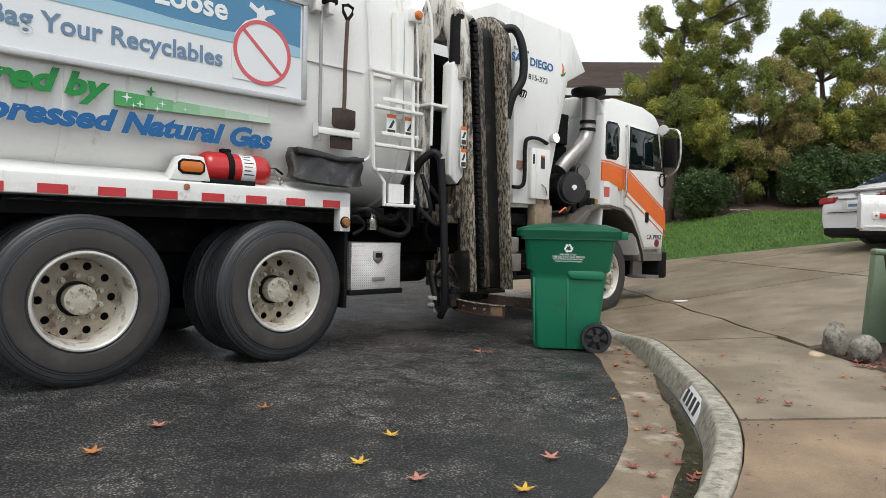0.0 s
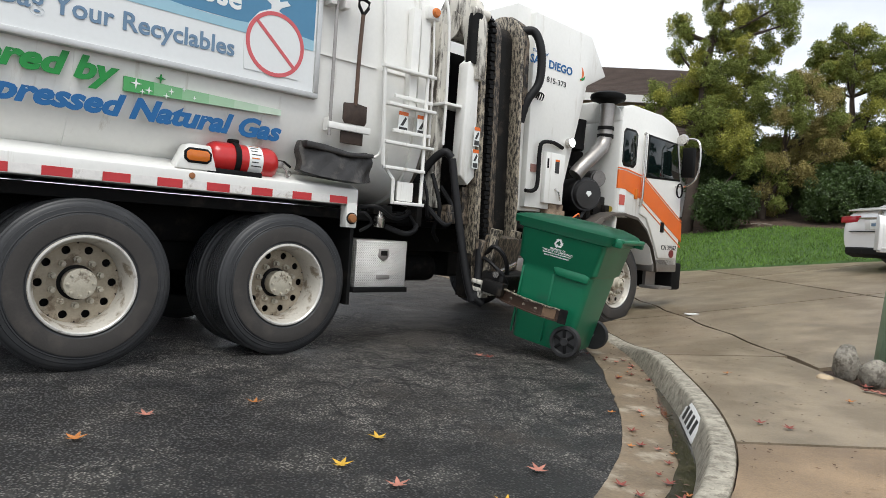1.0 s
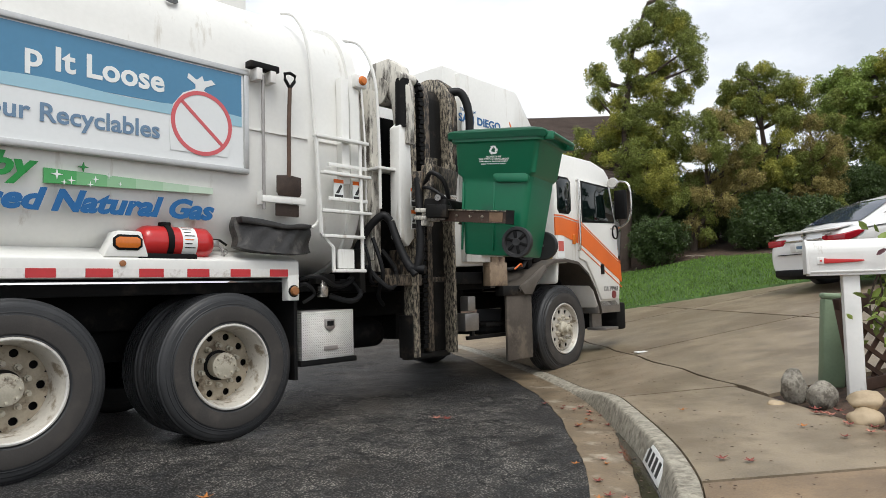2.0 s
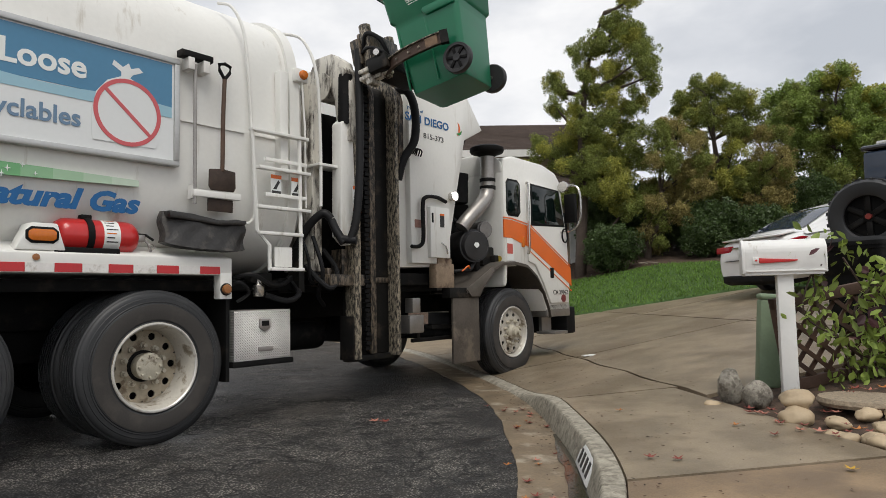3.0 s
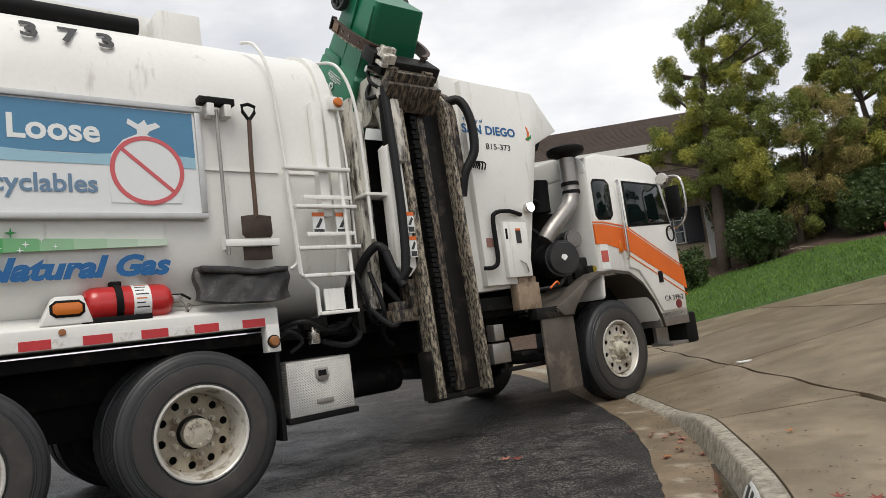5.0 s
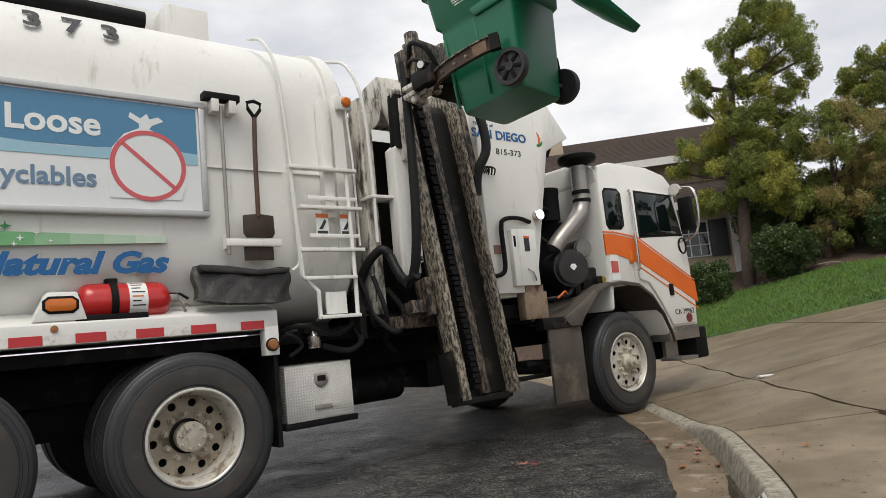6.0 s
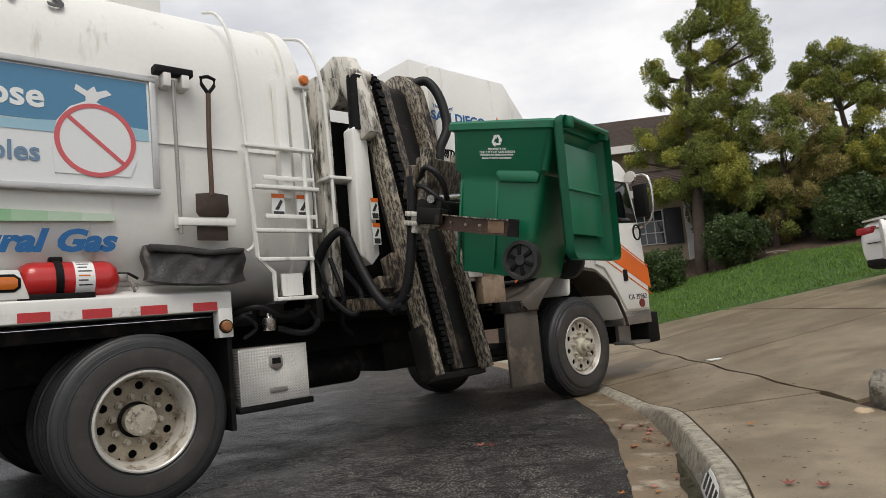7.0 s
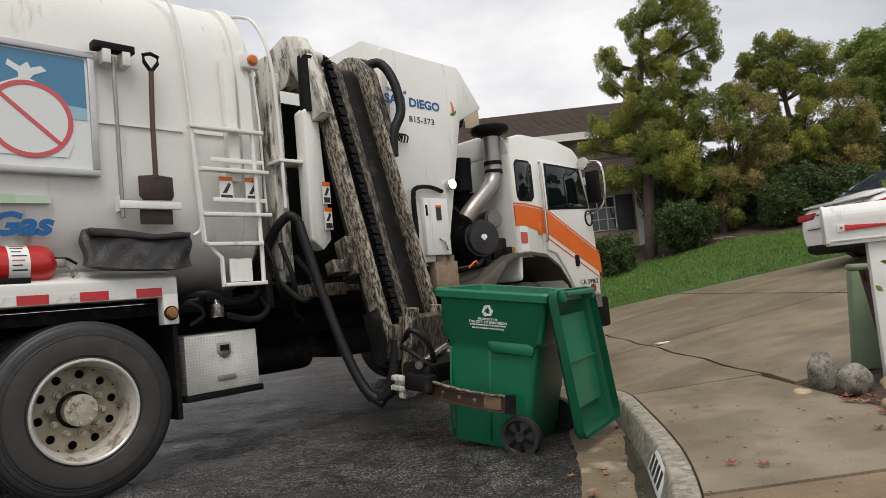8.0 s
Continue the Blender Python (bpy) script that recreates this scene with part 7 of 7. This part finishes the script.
for k in range(4):
    part("post", box(k * 1.05, k * 1.05 + 0.08, -0.04, 0.04, -0.3, 0.68, 0.006), FENCE, fence)
for sg, yy in ((1, 0.006), (-1, -0.012)):
    for k in range(-4, 22):
        x0 = k * 0.15
        a, c = max(x0, 0.0), min(x0 + 0.52, 3.2)
        if c - a < 0.08:
            continue
        za, zc = 0.1 + (a - x0), 0.1 + (c - x0)
        if sg < 0:
            za, zc = 0.62 - (a - x0), 0.62 - (c - x0)
        part("lattice_slat", prism([(a, za - 0.022), (c, zc - 0.022), (c, zc + 0.022), (a, za + 0.022)], yy - 0.006, yy + 0.006, "y"), FENCE, fence)
STONE_G = mat("speckled granite", (0.29, 0.265, 0.22), 0.85, 0, 0.7, 22, 130, 1.0, (0.12, 0.105, 0.085), 0.45, 26)
STONE_T = mat("tan river stone", (0.40, 0.31, 0.20), 0.65, 0, 0.2, 5, 60, 0.2, rnd=0.25)


def stone(label, x, y, rx, ry, rz, m_, seed, turn=0, z=None):
    b = bmesh.new()
    bmesh.ops.create_icosphere(b, subdivisions=3, radius=1)
    for v in b.verts:
        k = 1 + 0.3 * noise.noise(v.co * 1.3 + Vector((seed * 3.1, seed, 0))) + 0.12 * noise.noise(v.co * 4 + Vector((seed, 0, 0)))
        k += 0.05 * noise.noise(v.co * 9 + Vector((0, seed, 0)))
        v.co = Vector((v.co.x * rx, v.co.y * ry, v.co.z * rz)) * k
    ob = tagged(link("stone", b, m_, None, "", 60), label, "stone", "stones round the mailbox")
    ob.matrix_basis = pose(x, y, (rise(x, y) if z is None else z) - 0.035 + rz * 0.72, 0, 0, turn)
    return ob


stone("large speckled grey boulder beside the walk", 2.78, 4.72, 0.09, 0.08, 0.13, STONE_G, 1, 30)
stone("large rough grey boulder beside the walk", 2.82, 4.46, 0.10, 0.09, 0.105, STONE_G, 2, 70)
stone("small yellow stone by the boulders", 2.58, 4.60, 0.055, 0.045, 0.035, STONE_T, 3)
stone("rounded yellow stone on another", 2.78, 3.98, 0.10, 0.09, 0.065, STONE_T, 4, 20, rise(2.78, 3.98) + 0.085)
stone("rounded yellow stone under another", 2.73, 3.92, 0.10, 0.09, 0.065, STONE_T, 5, 50)
rng = np.random.default_rng(3)
for k in range(30):
    stone("tan river stone edging the bed", 2.72 + rng.uniform(-0.02, 0.75), 3.25 + rng.uniform(-0.1, 0.65) * (1 if k > 9 else 0.5), *(rng.uniform(0.035, 0.07) * np.array([1.2, 0.9, 0.62])), STONE_T, 10 + k, rng.uniform(0, 180))
step = tagged(link("stepping_disc", lathe([(0.0, 0.0), (0.25, 0.0), (0.26, 0.02), (0.25, 0.045), (0.0, 0.05)], 28, "z"), mat("pebbled stepping stone", (0.30, 0.24, 0.17), 0.8, 0, 0.6, 40, 90, 0.9)), "round pebbled stepping stone in the bed", "stepping stone")
step.matrix_basis = pose(3.2, 3.95, rise(3.2, 3.95) - 0.02)


def leaf_mesh(n=5, r=1.0):
    pts = []
    for k in range(n * 4):
        a = math.pi / 2 + 2 * math.pi * k / (n * 4)
        pts.append(((1.0, 0.52, 0.3, 0.55)[k % 4] * r * math.cos(a), (1.0, 0.52, 0.3, 0.55)[k % 4] * r * math.sin(a)))
    return pts


vine = thing("vine", "climbing vine with green and reddish leaves over the fence", "vine", pose(3.16, 4.52, 0.25))
vb = bmesh.new()
r = random.Random(6)
tips = []
for k in range(16):
    x = r.uniform(0.2, 1.15)
    pts = curve_pts([(x, 0, 0), (x + r.uniform(-0.25, 0.1), -0.06, 0.28), (x + r.uniform(-0.35, 0.2), -0.1, 0.55), (x + r.uniform(-0.5, 0.3), -0.12, r.uniform(0.7, 1.1))], 6)
    tube(pts, 0.007, 5, vb)
    tips += pts[2:]
part("stems", vb, BARK, vine)
for nm, m_, cnt in (("leaves", LEAF_L, 1100), ("red_leaves", LEAF_R, 90)):
    vs, fs = [], []
    for k in range(cnt):
        p = r.choice(tips) if nm == "leaves" else r.choice(tips[-20:] + tips[10:16])
        c = Vector(p) + Vector((r.gauss(0, 0.07), r.gauss(-0.03, 0.05), r.gauss(0, 0.06)))
        q = Euler((r.uniform(-0.9, 0.9), r.uniform(-0.9, 0.9), r.uniform(0, 6.28))).to_matrix() @ Matrix.Rotation(radians(60), 3, "X")
        s = r.uniform(0.022, 0.045)
        k0 = len(vs)
        for u, w, h in ((0, -1, 0), (0.6, -0.2, 0.15), (0.45, 0.6, 0.1), (0, 1.2, 0), (-0.45, 0.6, 0.1), (-0.6, -0.2, 0.15)):
            vs.append(tuple(c + q @ Vector((u * s, w * s, h * s))))
        fs += [(k0, k0 + 1, k0 + 2, k0 + 3), (k0, k0 + 3, k0 + 4, k0 + 5)]
    tagged(raw(nm, vs, fs, m_, vine), kind="stuff")

# ---- fallen leaves ----
LEAFCOL = [mat("yellow maple leaf", (0.55, 0.33, 0.03), 0.6, 0, 0.3, 20, 60, 0.1), mat("orange maple leaf", (0.45, 0.17, 0.04), 0.6, 0, 0.3, 20, 60, 0.1), mat("pink brown leaf", (0.42, 0.17, 0.12), 0.6, 0, 0.3, 20, 60, 0.1), mat("dark red leaf", (0.22, 0.05, 0.035), 0.6, 0, 0.3, 20, 60, 0.1)]


def fallen(x, y, r_, col, turn, onwalk=False):
    b = bmesh.new()
    pts = [b.verts.new((px, py, 0.012 + 0.05 * r_ * math.sin(3 * px / r_) + 0.25 * r_ * (px * px + py * py) / (r_ * r_))) for px, py in leaf_mesh(5, r_)]
    c = b.verts.new((0, 0, 0.008))
    for k in range(len(pts)):
        b.faces.new((c, pts[k], pts[(k + 1) % len(pts)]))
    ob = tagged(link("fallen_leaf", b, LEAFCOL[col], None, "", 0), ("bright yellow", "orange brown", "pinkish brown", "dark red")[col] + " fallen maple leaf lying flat", "leaf", "fallen leaves")
    ob.matrix_basis = pose(x, y, rise(x, y) if onwalk else 0.0, 0, 0, turn)


for x, y, c in ((-0.23, 3.18, 0), (-0.33, 2.79, 0), (0.49, 2.91, 2), (0.33, 2.53, 0), (-0.08, 2.62, 2), (-1.37, 3.25, 2), (-0.95, 3.62, 1), (-1.48, 2.85, 1), (0.30, 5.5, 2), (0.38, 5.46, 3)):
    fallen(x, y, 0.052, c, 40 * y * 7, False)
rng = np.random.default_rng(12)
for k in range(34):
    y = rng.uniform(2.4, 6.2)
    fallen(kerb_x(y) - abs(rng.normal(0.17, 0.12)) + 0.0, y, rng.uniform(0.022, 0.042), int(rng.choice([1, 2, 3, 3])), rng.uniform(0, 360))
for x, y, c in ((1.94, 4.62, 1), (1.62, 3.38, 3), (1.72, 3.30, 3), (2.3, 2.9, 0), (2.35, 3.9, 1), (2.4, 3.6, 3)):
    fallen(x, y, 0.036, c, 77 * x * y, True)
for k in range(60):
    fallen(2.55 + rng.uniform(0, 0.9), 3.15 + rng.uniform(0, 1.2), rng.uniform(0.025, 0.05), int(rng.choice([1, 3, 3, 2])), rng.uniform(0, 360), True)
litter = tagged(link("litter", box(-0.09, 0.09, -0.03, 0.03, 0.0, 0.015, 0.004), LETTER_W), "small white scrap on the driveway joint", "litter")
litter.matrix_basis = pose(2.84, 7.99, rise(2.84, 7.99), 0, 0, 25)
# painted block with the number on the kerb, as plain bars
nb = thing("kerb_number", "white painted kerb number block with dark figures", "kerb sign")
a0 = math.atan2(kerb_x(3.95) - kerb_x(3.45), 0.5)
nb.matrix_basis = pose(kerb_x(3.7) + 0.002, 3.7, 0.0, 0, 0, -90 - math.degrees(a0)) @ pose(0, 0, 0, -24, 0, 0)
part("paint_block", box(-0.25, 0.25, -0.012, 0.006, 0.012, 0.140, 0.002), PAINT_NO, nb)
for k in range(4):
    part("figure_bar", box(-0.19 + k * 0.105, -0.135 + k * 0.105, -0.0145, -0.010, 0.035, 0.115, 0), BLACK_PRINT, nb)


# ---- movement ----
TRUCK = [(0.0, -2.045, 5.859, 44.58), (3.5, -2.045, 5.859, 44.58), (3.75, -2.085, 5.852, 44.5), (4.0, -2.14, 5.855, 44.4), (4.5, -2.289, 5.764, 44.5), (5.0, -2.434, 5.672, 44.3), (5.2, -2.47, 5.61, 44.42), (5.7, -2.525, 5.43, 45.1), (6.1, -2.547, 5.33, 45.7), (6.4, -2.55, 5.31, 45.83), (8.0, -2.55, 5.31, 45.83)]
# in the truck's space: seconds, ahead, out, up, tilt of the top away from the truck, turn
LIFT = [(0.78, 2.296, -2.149, 0.0, 0, -51.3), (0.9, 2.177, -2.117, 0.05, 5, -67.3), (1.0, 2.098, -2.105, 0.1, 10, -76.3), (1.2, 2.129, -2.086, 0.34, 9, -76.3), (1.5, 2.15, -2.077, 0.7, 6, -75.3), (1.7, 2.13, -2.087, 0.94, 6, -75.3), (2.2, 2.059, -2.135, 1.5, 4, -75.3), (2.8, 2.009, -2.133, 2.05, 2, -76.3), (2.9, 2.018, -2.183, 2.36, -4, -77.3), (3.0, 2.15, -2.2, 2.70, -11, -81.3), (3.2, 2.057, -2.162, 3.36, -50, -83.3), (3.4, 1.992, -1.409, 3.85, -115, -89.3), (3.6, 1.995, -1.151, 3.93, -138, -91.3), (4.6, 1.972, -1.163, 3.93, -138, -91.0), (5.0, 1.949, -1.178, 3.93, -138, -90.6), (5.2, 1.932, -1.285, 3.93, -128, -90.6), (5.5, 1.937, -1.917, 3.5, -85, -86.8), (5.8, 1.943, -2.302, 2.9, -35, -83.0), (6.1, 1.959, -2.396, 2.35, 6, -79.2), (6.3, 1.975, -2.391, 2.05, 13, -78.3), (6.5, 1.986, -2.41, 1.79, 14, -78.3), (7.0, 2.034, -2.491, 1.2, 12, -78.3), (7.5, 2.083, -2.552, 0.58, 10, -77.3), (8.0, 2.141, -2.604, 0.0, 8, -76.3)]
KICK = [(0.0, 4), (0.8, 3), (1.5, 0), (3.0, 0), (4.5, 0.5), (5.4, 5), (6.3, 11.5), (6.5, 12), (7.0, 14), (8.0, 15)]
COVER = [(0.0, 0), (3.0, 0), (3.2, 30), (3.5, 75), (5.0, 75), (5.3, 130), (5.7, 195), (6.1, 250), (6.5, 262), (7.0, 259), (8.0, 256)]


def along(rows, t):
    """Values between rows, eased through them."""
    ts = [r[0] for r in rows]
    i = max(0, min(len(ts) - 2, sum(t >= s for s in ts) - 1))
    k = min(max((t - ts[i]) / (ts[i + 1] - ts[i]), 0), 1)
    out = []
    for c in range(1, len(rows[0])):
        v = [r[c] for r in rows]
        m0 = (v[i + 1] - v[i - 1]) / (ts[i + 1] - ts[i - 1]) if i > 0 else 0
        m1 = (v[i + 2] - v[i]) / (ts[i + 2] - ts[i]) if i + 2 < len(ts) else 0
        if i > 0 and (v[i + 1] - v[i]) * (v[i] - v[i - 1]) <= 0:
            m0 = 0
        if i + 2 < len(ts) and (v[i + 2] - v[i + 1]) * (v[i + 1] - v[i]) <= 0:
            m1 = 0
        h = ts[i + 1] - ts[i]
        out.append((2 * k ** 3 - 3 * k ** 2 + 1) * v[i] + (k ** 3 - 2 * k ** 2 + k) * h * m0 + (-2 * k ** 3 + 3 * k ** 2) * v[i + 1] + (k ** 3 - k ** 2) * h * m1)
    return out


def motions():
    times = [k / 10 for k in range(81)]

    def at_truck(t):
        x, y, a = along(TRUCK, t)
        return pose(x, y, 0, 0, 0, a)

    def at_cart(t):
        x, y, z, tilt, turn = along(LIFT, max(t, 0.78))
        return pose(x, y, z, 0, tilt, turn)

    def reach(t):
        """Before it grips, the arm comes out to the cart."""
        s = min(max((t - 0.1) / 0.6, 0), 1)
        s = s * s * (3 - 2 * s)
        x, y, z, tilt, turn = along(LIFT, max(t, 0.78))
        return pose(x - 0.22 * (1 - s), y + 0.42 * (1 - s), z - 0.02, 0, tilt, turn - 30 * (1 - s))

    walk(truck, [(t, at_truck(t)) for t in times])
    x0, y0 = TRUCK[0][1:3]
    for w, lx, ly, face in WHEELS:
        rows = []
        for t in times:
            x, y, a = along(TRUCK, t)
            gone = -math.hypot(x - x0, y - y0)
            spin = math.degrees(gone / 0.522)
            rows.append((t, pose(lx, ly, 0.522) @ pose(0, 0, 0, 0, spin, 0) @ pose(0, 0, 0, 0, 0, face)))
        walk(w, rows)
    walk(mast, [(t, pose(2.1, -1.0, 2.85, -along(KICK, t)[0], 0, 0)) for t in times])
    walk(grab, [(t, reach(t)) for t in times])
    walk(cart, [(t, at_truck(max(t, 0.0)) @ at_cart(t)) for t in times])
    walk(lid, [(t, pose(0.415, 0, 1.005, 0, along(COVER, t)[0], 0)) for t in times])
    n = len(HOSE_LINKS)
    anchor = Vector((1.52, -1.32, 1.62))

    def hose_at(t):
        """A slack line of fixed length, hung between the truck and the carriage."""
        end = reach(t) @ Vector((-0.74, -0.26, 0.6))
        d = (end - anchor).length
        sag = math.sqrt(max(0.0, 0.375 * d * (2.5 - d))) if d < 2.5 else 0.0
        fine = []
        for k in range(201):
            u = k / 200
            p = anchor.lerp(end, u)
            p.z -= 4 * sag * u * (1 - u)
            p.y -= 0.5 * u * (1 - u)
            fine.append(p)
        run = [0.0]
        for p, q in zip(fine, fine[1:]):
            run.append(run[-1] + (q - p).length)
        pts = []
        for k in range(n + 1):
            i = min(range(201), key=lambda j: abs(run[j] - run[-1] * k / n))
            pts.append(fine[i])
        return pts

    for k, lk in enumerate(HOSE_LINKS):
        rows = []
        for t in times:
            p = hose_at(t)
            d = p[k + 1] - p[k]
            rows.append((t, Matrix.Translation(p[k]) @ d.to_track_quat("Z", "Y").to_matrix().to_4x4()))
        walk(lk, rows)


motions()
